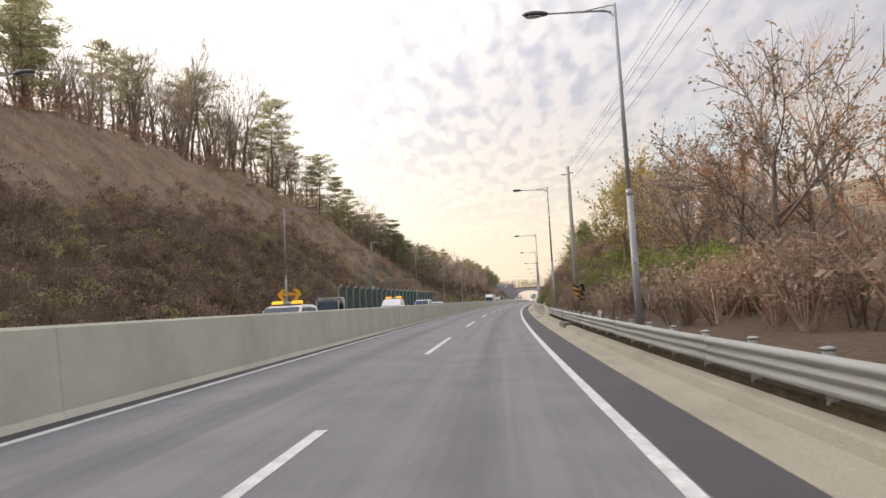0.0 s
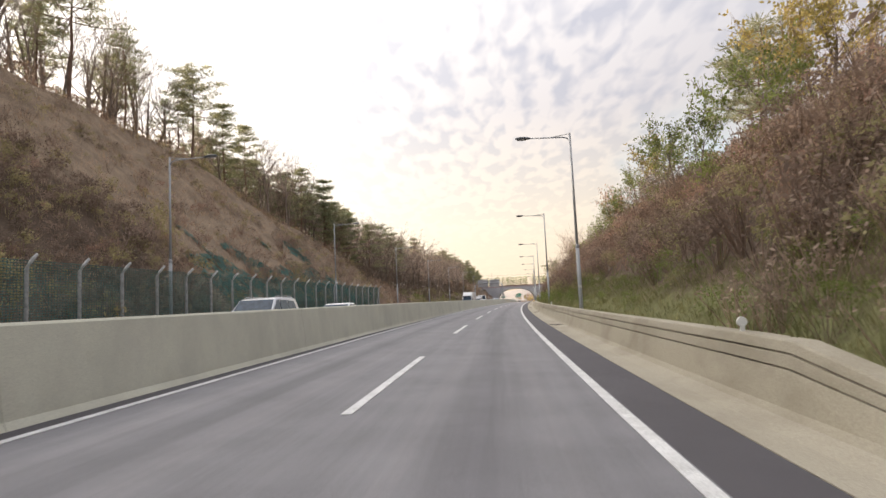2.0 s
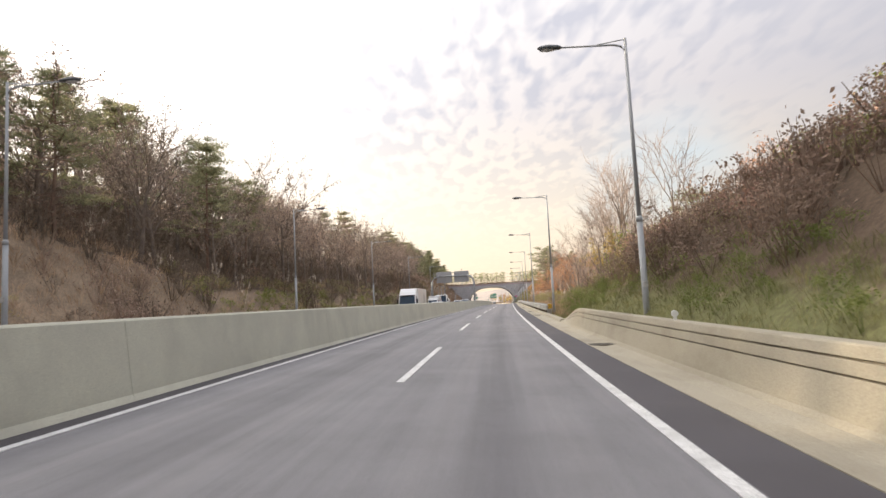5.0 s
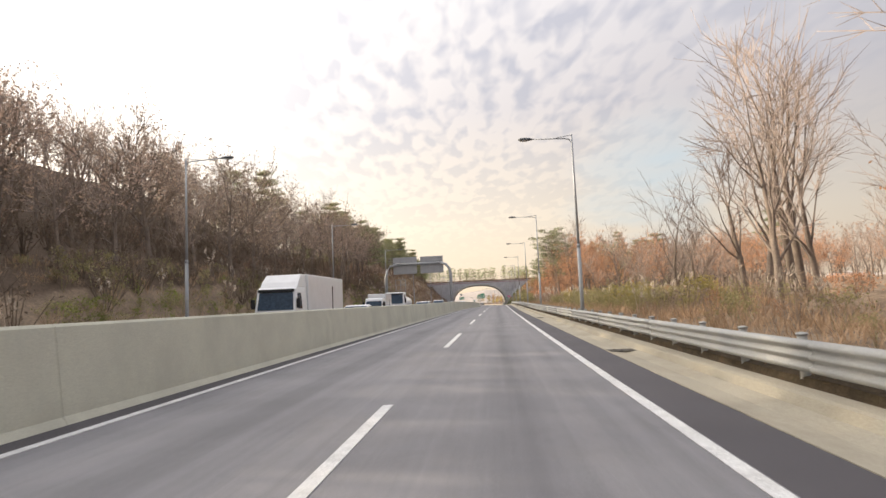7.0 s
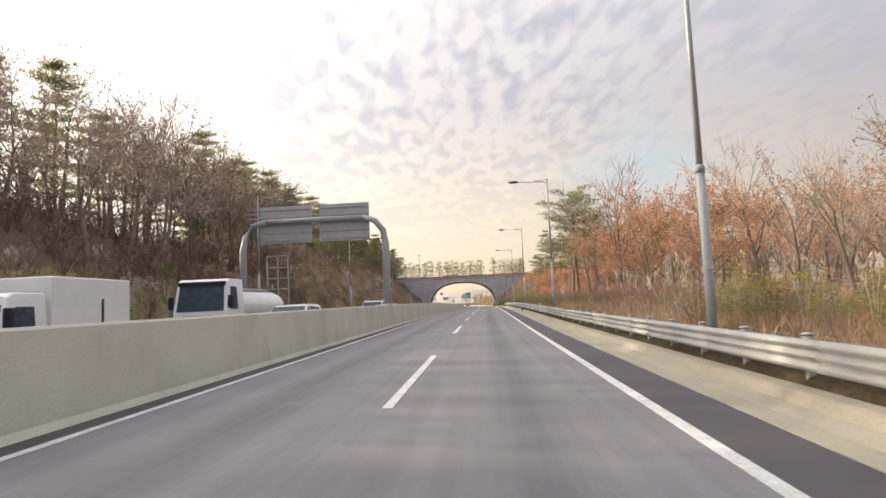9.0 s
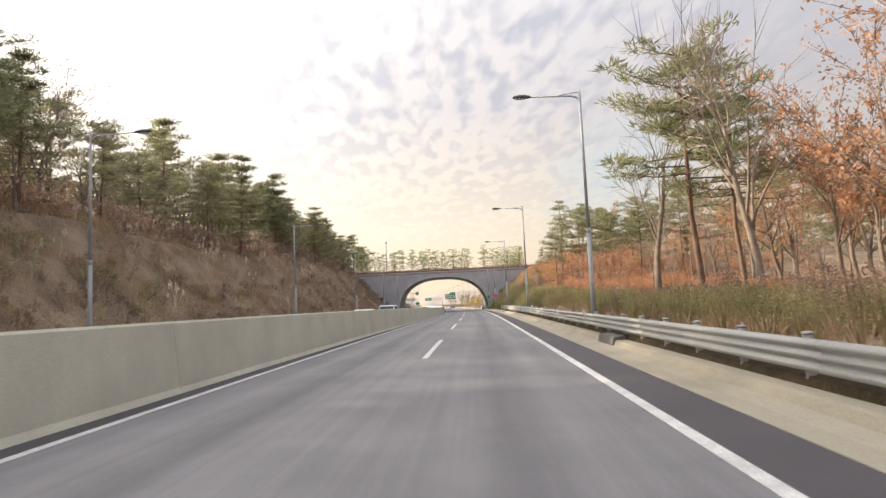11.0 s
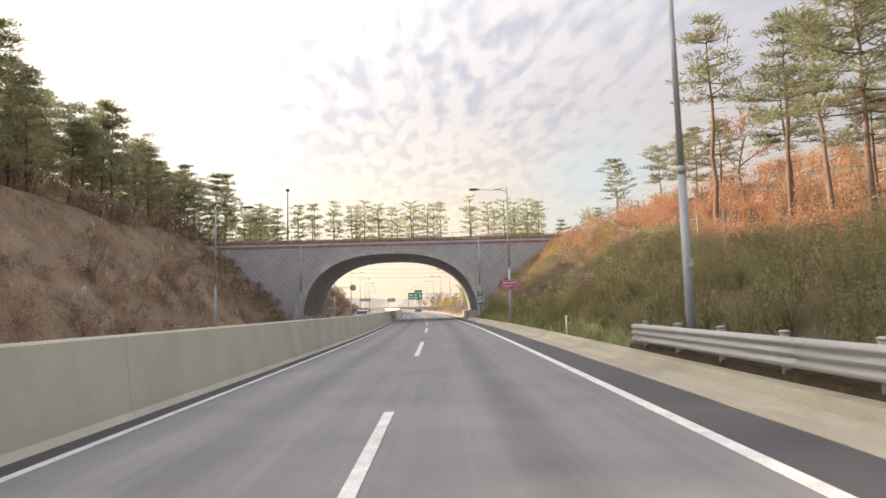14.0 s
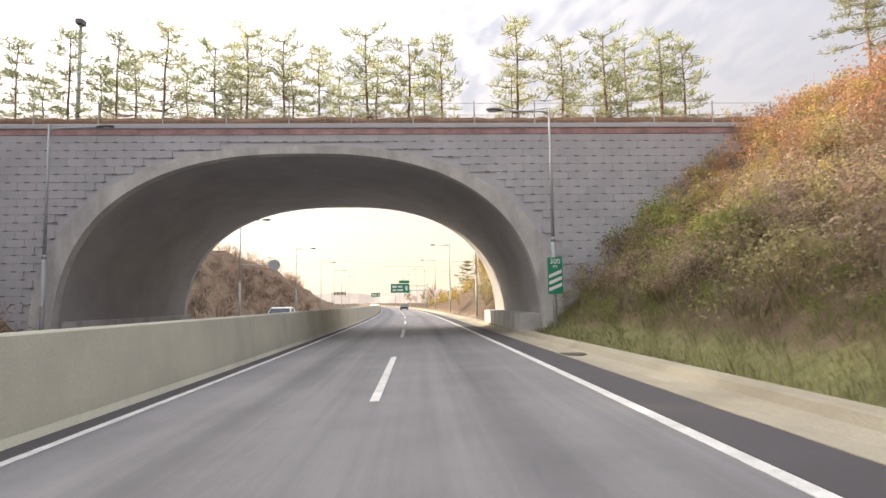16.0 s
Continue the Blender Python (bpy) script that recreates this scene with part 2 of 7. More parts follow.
def road_material(name, colour, wear):
    """Asphalt: stones, mottling, paler wheel tracks and a darker oil line, by the distance across the lane."""
    m = material(name, colour, rough=0.72, vary=0.22, grain=0.55, fine=95.0, bump=0.35, tint=tuple(c * 0.82 for c in colour), spec=0.35)
    if not wear:
        return m
    t = m.node_tree
    bsdf = t.nodes["Principled BSDF"]
    old = bsdf.inputs["Base Color"].links[0].from_socket
    uv = node(t, "ShaderNodeUVMap", uv_map="road").outputs[0]
    sep = node(t, "ShaderNodeSeparateXYZ", [(0, uv)])
    wob = node(t, "ShaderNodeTexNoise", [("Vector", node(t, "ShaderNodeMapping", [("Vector", uv), ("Scale", (0.9, 0.03, 1))]).outputs[0]), ("Scale", 1.0), ("Detail", 3.0)]).outputs[0]
    lat = math_node(t, "ADD", sep.outputs[0], math_node(t, "MULTIPLY", math_node(t, "SUBTRACT", wob, 0.5), 0.7))
    # each lane is 3.6 m wide, its middle 1.8 m off the dashed line
    lane = math_node(t, "ABSOLUTE", math_node(t, "SUBTRACT", math_node(t, "ABSOLUTE", lat), 1.8))
    oil = ramp_node(t, lane, [(0.0, (0.80, 0.80, 0.81)), (0.30, (0.93, 0.93, 0.93)), (0.42, (1.03, 1.03, 1.03)), (0.75, (1.14, 1.13, 1.12)), (1.0, (1.06, 1.06, 1.06))])
    streak = node(t, "ShaderNodeTexNoise", [("Vector", node(t, "ShaderNodeMapping", [("Vector", uv), ("Scale", (3.2, 0.06, 1))]).outputs[0]), ("Scale", 1.0), ("Detail", 5.0), ("Roughness", 0.65)]).outputs[0]
    col = mix_node(t, 1.0, old, oil, "MULTIPLY")
    col = mix_node(t, 0.5, col, mix_node(t, 1.0, col, ramp_node(t, streak, [(0.3, (0.75, 0.75, 0.75)), (0.7, (1.25, 1.25, 1.25))]), "MULTIPLY"))
    t.links.new(col, bsdf.inputs["Base Color"])
    return m


M_ROAD = road_material("worn_asphalt", (0.206, 0.202, 0.213), True)
M_SHOULDER = road_material("dark_asphalt", (0.088, 0.082, 0.09), False)
M_PAINT = material("road_paint", (0.72, 0.72, 0.71), rough=0.6, vary=0.3, grain=3.0, fine=40.0, tint=(0.52, 0.52, 0.51))
M_CONC = material("barrier_concrete", (0.60, 0.595, 0.485), rough=0.85, vary=0.2, grain=0.9, fine=50, bump=0.25, tint=(0.54, 0.53, 0.44), stain=((0.43, 0.425, 0.355), (0.5, 0.5, 0.3)))
M_GUTTER = material("gutter_concrete", (0.40, 0.365, 0.29), rough=0.85, vary=0.25, grain=0.7, fine=45, bump=0.25, tint=(0.37, 0.335, 0.26), stain=((0.24, 0.21, 0.16), (0.8, 0.35, 0.8)))
M_STEEL = material("galvanised_steel", (0.42, 0.42, 0.40), rough=0.6, metal=0.35, vary=0.15, grain=2.0, fine=30, bump=0.05, tint=(0.38, 0.39, 0.39))
M_POLE = material("painted_pole_grey", (0.40, 0.42, 0.44), rough=0.5, metal=0.2, vary=0.1, grain=1.2, fine=20, bump=0.03, tint=(0.34, 0.355, 0.37))
M_LAMP = material("lamp_housing", (0.16, 0.17, 0.18), rough=0.45, metal=0.2, vary=0.1, bump=0.02)
M_GLASS_LAMP = material("lamp_lens", (0.6, 0.6, 0.58), rough=0.2, vary=0.05, bump=0.0)
M_SOIL = material("dry_grass_ground", (0.315, 0.24, 0.17), rough=0.95, vary=0.45, grain=0.55, fine=9.0, bump=0.8, tint=(0.19, 0.145, 0.105), spec=0.1)


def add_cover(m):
    """Turf along the verge and darker brown ground under the bushes, with ragged edges, by the ground's own attributes.
    """
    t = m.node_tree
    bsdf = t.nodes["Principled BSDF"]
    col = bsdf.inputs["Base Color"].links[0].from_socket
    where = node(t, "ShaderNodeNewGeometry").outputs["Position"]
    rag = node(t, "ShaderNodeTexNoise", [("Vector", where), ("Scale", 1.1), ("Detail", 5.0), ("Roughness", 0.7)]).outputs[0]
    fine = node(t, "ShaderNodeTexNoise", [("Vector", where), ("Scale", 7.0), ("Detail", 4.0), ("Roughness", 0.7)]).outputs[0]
    for name, one, two in (("dark_ground", (0.15, 0.11, 0.08), (0.08, 0.06, 0.045)), ("turf", (0.21, 0.215, 0.10), (0.12, 0.115, 0.06))):
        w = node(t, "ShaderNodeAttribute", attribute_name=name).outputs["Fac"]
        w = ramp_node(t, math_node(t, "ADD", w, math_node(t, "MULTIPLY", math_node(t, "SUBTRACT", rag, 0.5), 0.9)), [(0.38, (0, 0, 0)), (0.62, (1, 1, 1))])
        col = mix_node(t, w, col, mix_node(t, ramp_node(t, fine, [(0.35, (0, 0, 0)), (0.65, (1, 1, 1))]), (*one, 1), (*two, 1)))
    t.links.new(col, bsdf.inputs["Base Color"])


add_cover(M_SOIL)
M_BLOCK = material("facing_block", (0.49, 0.495, 0.53), rough=0.9, vary=0.2, grain=0.5, fine=35, bump=0.4, tint=(0.43, 0.435, 0.47), rand=0.05, spec=0.2)
M_ARCH = material("arch_concrete", (0.60, 0.595, 0.58), rough=0.85, vary=0.2, grain=0.7, fine=30, bump=0.2, tint=(0.42, 0.415, 0.41), stain=((0.3, 0.295, 0.29), (1.2, 1.2, 0.3)))
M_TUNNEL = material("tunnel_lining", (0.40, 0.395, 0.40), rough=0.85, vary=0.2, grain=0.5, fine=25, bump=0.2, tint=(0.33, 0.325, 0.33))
M_EARTH = material("rusty_earth", (0.26, 0.165, 0.12), rough=0.95, vary=0.4, grain=0.8, fine=14.0, bump=0.9, tint=(0.17, 0.12, 0.09), spec=0.1)
M_PINK = material("red_band", (0.50, 0.33, 0.33), rough=0.9, vary=0.2, grain=1.5, fine=30, bump=0.3)

# ---- the ground: one sheet ----
CREST_L = [(-300, 15), (68, 17), (83, 20), (113, 22.5), (142, 21.5), (151, 17), (158, 13), (169, 9), (176, 6), (190, 3.2), (219, 3), (290, 3.5), (309, 6.5), (328, 8), (357, 8), (367, 9.2), (384, 9.6), (436, 9.9), (452, 9.9), (480, 9.5), (520, 8.5), (560, 4.5), (620, 0.8), (2400, 0.5)]
BACK_L = [(-300, 0.3), (150, 0.3), (185, 0.5), (285, 0.5), (310, 0.14), (440, 0.05), (470, 0.1), (600, 0.0), (2400, 0.0)]
CREST_R = [(-300, 0.4), (75, 0.5), (85, 3), (95, 6), (130, 5.5), (150, 5), (165, 4), (180, 1.5), (195, 0.5), (320, 0.5), (337, 1.0), (361, 1.8), (377, 2.2), (392, 3.4), (400, 4.6), (413, 6.4), (436, 9.2), (452, 9.3), (480, 5), (520, 2), (560, 0.6), (2400, 0.4)]
BACK_R = [(-300, 0.1), (80, 0.1), (100, 0.2), (160, 0.15), (190, 0.02), (320, 0.02), (350, 0.03), (378, 0.08), (395, 0.14), (420, 0.27), (440, 0.3), (452, 0.2), (480, 0.1), (600, 0.0), (2400, 0.0)]


def table(rows, s):
    return np.interp(s, [r[0] for r in rows], [r[1] for r in rows])


def lie(s, lat):
    """Height of the ground over the road's middle line; arrays or numbers."""
    s, lat = np.asarray(s, float), np.asarray(lat, float)
    bank = np.tan(np.radians(np.interp(s, KNOTS, BANK)))
    ll = np.maximum(0, -15.6 - lat)
    c = table(CREST_L, s)
    left = np.where(ll < c, ll, c + np.minimum((ll - c) * table(BACK_L, s), 17))
    left = left - bank * np.clip(lat, -15.6, 0) * np.exp(-ll / 6)
    lr = np.maximum(0, lat - 6.1)
    c = table(CREST_R, s)
    walled = np.interp(s, [77, 82, 177, 182], [0, 0.72, 0.72, 0])
    k = np.interp(s, [380, 405], [1.05, 1.18])
    right = walled + np.where(lr < c * k, lr / k, c + np.minimum((lr - c * k) * table(BACK_R, s), 8))
    right = right * np.interp(lat, [45, 110], [1.0, 0.3])
    right = right - bank * np.clip(lat, 0, 6.1) * np.exp(-lr / 6)
    mid = -0.35 + 0 * s
    g = np.where(lat < -15.0, left, np.where(lat > 5.75, right - 0.02, mid))
    return g


def make_ground():
    ss = np.concatenate([np.arange(-300, -30, 15.0), np.arange(-30, 560, 2.5), np.arange(560, 2401, 40.0)])
    ll = np.concatenate([[-900, -600, -420, -300, -220, -170, -135], np.arange(-110, -44, 4.0), np.arange(-43, -15.4, 0.9), [-15.05, -14.95, -10, -4.6, 0, 5.0, 5.70, 5.8],
                         np.arange(6.2, 20, 0.8), np.arange(20.5, 60, 3.0), [66, 76, 90, 110, 140, 180, 240, 320, 450, 620, 900]])
    S, L = np.meshgrid(ss, ll, indexing="ij")
    U = lie(S, L)
    P = spots(S.ravel(), L.ravel(), U.ravel())
    # uneven earth on the slopes
    for i, (v, l) in enumerate(zip(P, L.ravel())):
        if l < -16.5 or l > 7:
            a = min(1.0, (abs(l) - (16.5 if l < 0 else 7)) / 4)
            v[2] += a * (noise.noise(Vector(v) * 0.13) * 0.9 + noise.noise(Vector(v) * 0.45) * 0.35)
    a, b = S.shape
    idx = np.arange(a * b).reshape(a, b)
    quads = np.stack([idx[:-1, :-1], idx[1:, :-1], idx[1:, 1:], idx[:-1, 1:]], -1).reshape(-1, 4)
    me = bpy.data.meshes.new("ground")
    me.from_pydata(P.tolist(), [], quads.tolist())
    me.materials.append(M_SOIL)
    me.polygons.foreach_set("use_smooth", [True] * len(me.polygons))
    # what covers it: turf above the kerb and the wall, darker brown under the thickets
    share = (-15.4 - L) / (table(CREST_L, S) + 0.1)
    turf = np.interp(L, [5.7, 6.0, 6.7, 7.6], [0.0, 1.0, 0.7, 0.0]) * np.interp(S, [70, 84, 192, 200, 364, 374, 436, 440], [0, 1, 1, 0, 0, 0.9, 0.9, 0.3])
    dark_weight = np.where(L > 0, np.interp(L, [6.0, 8.0, 26, 40], [0.35, 1.0, 1.0, 0.3]) * np.interp(S, [184, 200, 330, 345], [1, 0.45, 0.45, 1]),
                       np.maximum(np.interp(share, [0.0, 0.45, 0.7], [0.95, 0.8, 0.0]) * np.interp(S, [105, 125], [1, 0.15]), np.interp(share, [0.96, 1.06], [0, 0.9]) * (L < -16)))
    for name, value in (("turf", turf), ("dark_ground", dark_weight)):
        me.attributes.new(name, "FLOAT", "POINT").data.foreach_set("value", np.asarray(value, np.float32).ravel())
    return tagged(new("ground", me), "brown dry grass and soil of the cut slopes beside the road", "ground", kind="structure")


make_ground()


def ground_up(s, lat):
    """Height over the road line of the uneven ground at one place."""
    u = float(lie(s, lat))
    if lat < -16.5 or lat > 7:
        v = spot(s, lat, u, banked=False)
        a = min(1.0, (abs(lat) - (16.5 if lat < 0 else 7)) / 4)
        u += a * (noise.noise(v * 0.13) * 0.9 + noise.noise(v * 0.45) * 0.35)
    return u


# ---- carriageways ----
S0, S1 = -60.0, 760.0
road = thing("road", sweep([(-4.4, 0.0), (4.5, 0.0), (4.5, -0.3), (-4.4, -0.3)], S0, S1, 4.0), M_ROAD, "grey worn asphalt of a two-lane carriageway", "road", kind="structure")
thing("road_shoulder", sweep([(3.66, 0.004), (4.5, 0.004), (4.5, -0.02), (3.66, -0.02)], S0, S1, 4.0), M_SHOULDER, "dark asphalt strip outside the edge line", "road", kind="structure")
thing("road_verge", sweep([(-4.45, 0.004), (-3.74, 0.004), (-3.74, -0.02), (-4.45, -0.02)], S0, S1, 4.0), M_SHOULDER, "dark asphalt strip along the concrete barrier", "road", kind="structure")
thing("road_opposite", sweep([(-14.9, 0.0), (-4.7, 0.0), (-4.7, -0.3), (-14.9, -0.3)], S0, S1, 4.0), M_ROAD, "grey asphalt of the opposite carriageway", "road", kind="structure")
for name, a, b in (("edge_line", 3.47, 3.63), ("edge_line", -3.72, -3.58), ("edge_line", -5.45, -5.3), ("edge_line", -12.75, -12.6)):
    thing(name, sweep([(a, 0.009), (b, 0.009), (b, 0.0), (a, 0.0)], S0, S1, 4.0), M_PAINT, "white painted edge line on the asphalt", "road marking", kind="structure")
PERIOD, DASH, FIRST = 18.68, 8.08, 45.47
for lane, shift in ((0.0, 0.0), (-9.05, 6.0)):
    for n in range(-5, 38):
        a = FIRST + n * PERIOD + shift - (1.7 if n == 13 and not lane else 0.0)
        part("lane_dash", sweep([(lane - 0.075, 0.010), (lane + 0.075, 0.010), (lane + 0.075, -0.01), (lane - 0.075, -0.01)], a, a + DASH, 4.0), M_PAINT, road)

# ---- concrete barrier in the median, in long cast pieces ----
barrier = base("median_barrier", stand(0, -4.5), "pale weathered concrete barrier in the median", "barrier", kind="structure")
s = S0
while s < S1:
    e = s + random.choice((10.0, 12.0, 14.0, 18.0))
    def section(q):
        f = float(np.interp(q, [0, 120, 200, 320, 350, 390], [4.05, 4.05, 4.12, 4.12, 4.10, 4.10]))
        return [(-f, 0.004), (-f - 0.07, 0.11), (-f - 0.20, 1.30), (-f - 0.235, 1.34), (-f - 0.40, 1.34), (-f - 0.43, 1.30), (-f - 0.55, 0.2), (-f - 0.62, 0.0)]
    bm = sweep(section, s, e - 0.012, 4.0)
    ob = part("barrier_piece", bm, M_CONC, None)
    ob.parent = barrier
    ob.matrix_parent_inverse = barrier.matrix_world.inverted()
    s = e

# ---- gutter and kerb on the right ----
thing("gutter", sweep([(4.47, 0.016), (4.9, -0.015), (5.22, 0.03), (5.28, -0.3), (4.47, -0.3)], S0, S1, 4.0), M_GUTTER, "pale concrete gutter beside the asphalt", "gutter", kind="structure")


def kerb(s0, s1):
    return sweep([(5.22, 0.0), (5.30, 0.15), (5.36, 0.17), (5.62, 0.17), (5.7, 0.15), (5.7, -0.35), (5.22, -0.35)], s0, s1, 4.0)


thing("kerb", kerb(-60, 77.5), M_GUTTER, "low pale concrete kerb under the guardrail", "kerb", kind="structure")
thing("kerb", kerb(181.5, 700), M_GUTTER, "low pale concrete kerb under the guardrail", "kerb", kind="structure")


def wall_section(q):
    h = float(np.interp(q, [77.8, 82.5, 175.5, 181], [0.17, 0.88, 0.88, 0.18]))
    return [(5.22, 0.0), (5.30, min(0.10, h)), (5.42, h * 0.60), (5.49, h * 0.605), (5.49, h * 0.625), (5.425, h * 0.632), (5.455, h * 0.80), (5.52, h * 0.805), (5.52, h * 0.83), (5.465, h * 0.837), (5.50, h - 0.02), (5.52, h), (5.80, h), (5.83, h - 0.03), (5.83, -0.3), (5.22, -0.3)]


thing("retaining_wall", sweep(wall_section, 77.6, 181.4, 1.6), M_GUTTER, "low pale concrete retaining wall with two grooves below the slope", "wall", kind="structure")

# dirt and dead leaves heaped behind the kerb
M_LITTER = material("leaf_litter", (0.10, 0.075, 0.05), rough=0.95, vary=0.5, grain=3.0, fine=28.0, bump=0.9, tint=(0.055, 0.045, 0.03), spec=0.1)


def dark_ground(q):
    k = 0.05 * noise.noise(Vector((q * 0.7, 3.0, 0)))
    return [(5.63, 0.12), (5.68, 0.28 + k), (6.05, 0.34 + k * 0.5), (6.7, 0.12), (6.7, -0.3), (5.60, -0.3)]


for a, b in ((-60, 77.2), (198, 378)):
    thing("dirt_strip", sweep(dark_ground, a, b, 0.8), M_LITTER, "dark dirt and dead leaves behind the kerb", "ground", kind="structure")

# ---- arch bridge with trees on it ----
BS, BLEN = 436.5, 15.0
bridge_pose = stand(BS, -4.25, 0.0)
bridge = base("arch_bridge", bridge_pose, "grey block-faced wildlife overpass with a wide concrete arch", "bridge")


def arch(a, h, n=56, foot=0.9):
    """Points of the arch (x, z) from the left foot to the right one."""
    out = [(-a, -0.3)]
    for i in range(n + 1):
        q = math.pi * (1 - i / n)
        x = a * math.copysign(abs(math.cos(q)) ** 0.8, math.cos(q))
        out.append((x, h * max(0.0, 1 - abs(x / a) ** 2.5) ** 0.4))
    return out + [(a, -0.3)]


def loft_arch(inner, outer, y0, y1):
    bm = bmesh.new()
    rows = []
    for y in (y0, y1):
        rows.append(([bm.verts.new((x, y, z)) for x, z in inner], [bm.verts.new((x, y, z)) for x, z in outer]))
    (i0, o0), (i1, o1) = rows
    for a, b in ((i0, i1), (o1, o0), (o0, i0), (i1, o1)):
        for j in range(len(a) - 1):
            bm.faces.new((a[j], a[j + 1], b[j + 1], b[j]))
    return bm


A_IN, A_OUT = arch(10.5, 8.2), arch(11.45, 8.55)
part("arch_collar", loft_arch(A_IN, A_OUT, -0.28, 0.25), M_ARCH, bridge, "pale concrete ring round the arch")
part("arch_collar", loft_arch(A_IN, A_OUT, BLEN - 0.25, BLEN + 0.28), M_ARCH, bridge)
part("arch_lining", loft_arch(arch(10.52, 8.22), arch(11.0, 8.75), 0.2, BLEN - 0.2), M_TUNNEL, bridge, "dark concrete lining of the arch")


def face_wall(y0, y1):
    """The wall round the arch, from its outer ring up to the parapet."""
    bm = bmesh.new()
    ring = [(x, z) for x, z in arch(11.3, 8.48)]
    far = []
    for x, z in ring:
        if z < 0.01:
            far.append((math.copysign(30.0, x), -0.3 if z < 0 else 0.0))
        else:
            q = math.atan2(z, x)
            k = min(30.0 / max(abs(math.cos(q)), 1e-6), 9.15 / max(math.sin(q), 1e-6))
            far.append((k * math.cos(q), k * math.sin(q)))
    front = [[bm.verts.new((x, y0, z)) for x, z in row] for row in (ring, far)]
    back_ = [[bm.verts.new((x, y1, z)) for x, z in row] for row in (ring, far)]
    for j in range(len(ring) - 1):
        bm.faces.new((front[0][j], front[0][j + 1], front[1][j + 1], front[1][j]))
        bm.faces.new((back_[0][j], back_[1][j], back_[1][j + 1], back_[0][j + 1]))
        bm.faces.new((front[1][j], front[1][j + 1], back_[1][j + 1], back_[1][j]))
    return bm


part("face_wall", face_wall(0.05, 0.5), M_BLOCK, bridge, "grey wall of stacked facing blocks")
part("face_wall", face_wall(BLEN - 0.5, BLEN - 0.05), M_BLOCK, bridge)
bm = bmesh.new(); box(bm, -30, 24, -0.03, 0.5, 9.12, 9.40, 0.02)
part("red_course", bm, M_PINK, bridge, "dull red course of blocks")
bm = bmesh.new(); box(bm, -30, 24, -0.08, 0.5, 9.40, 9.62, 0.03)
part("coping", bm, M_BLOCK, bridge, "pale coping along the top")
# a low bank of rusty earth behind the coping
bm = bmesh.new()
rows = []
for i in range(110):
    x = -31 + 0.5 * i
    k = 0.14 * noise.noise(Vector((x * 0.5, 1.0, 0))) + 0.08 * noise.noise(Vector((x * 1.7, 5.0, 0)))
    rows.append([bm.verts.new((x, y, z)) for y, z in ((0.45, 9.4), (0.62, 9.95 + k), (1.1, 10.22 + k), (1.9, 10.15 + k), (2.8, 9.6), (2.8, 9.4))])
for a, b in zip(rows, rows[1:]):
    for j in range(6):
        bm.faces.new((a[j], b[j], b[(j + 1) % 6], a[(j + 1) % 6]))
part("earth_bank", bm, M_EARTH, bridge, "low bank of rusty earth behind the coping")
bm = bmesh.new()
bmesh.ops.create_grid(bm, x_segments=60, y_segments=14, size=1.0, matrix=Matrix.Translation((-3, BLEN / 2, 9.75)) @ Matrix.Diagonal((27, BLEN / 2 - 0.3, 1, 1)))
for v in bm.verts:
    v.co.z += noise.noise(v.co * 0.4) * 0.25
bmesh.ops.solidify(bm, geom=bm.faces[:], thickness=0.9)
part("soil_top", bm, M_SOIL, bridge, "brown soil and dry grass on the deck")
for x, w in ((-10.75, 1.15), (10.75, 1.15)):
    bm = bmesh.new(); box(bm, x - w, x + w * 0.75, 0.5, BLEN - 0.5, -0.4, 1.0, 0.03)
    part("footing", bm, M_ARCH, bridge, "pale concrete footing of the arch")

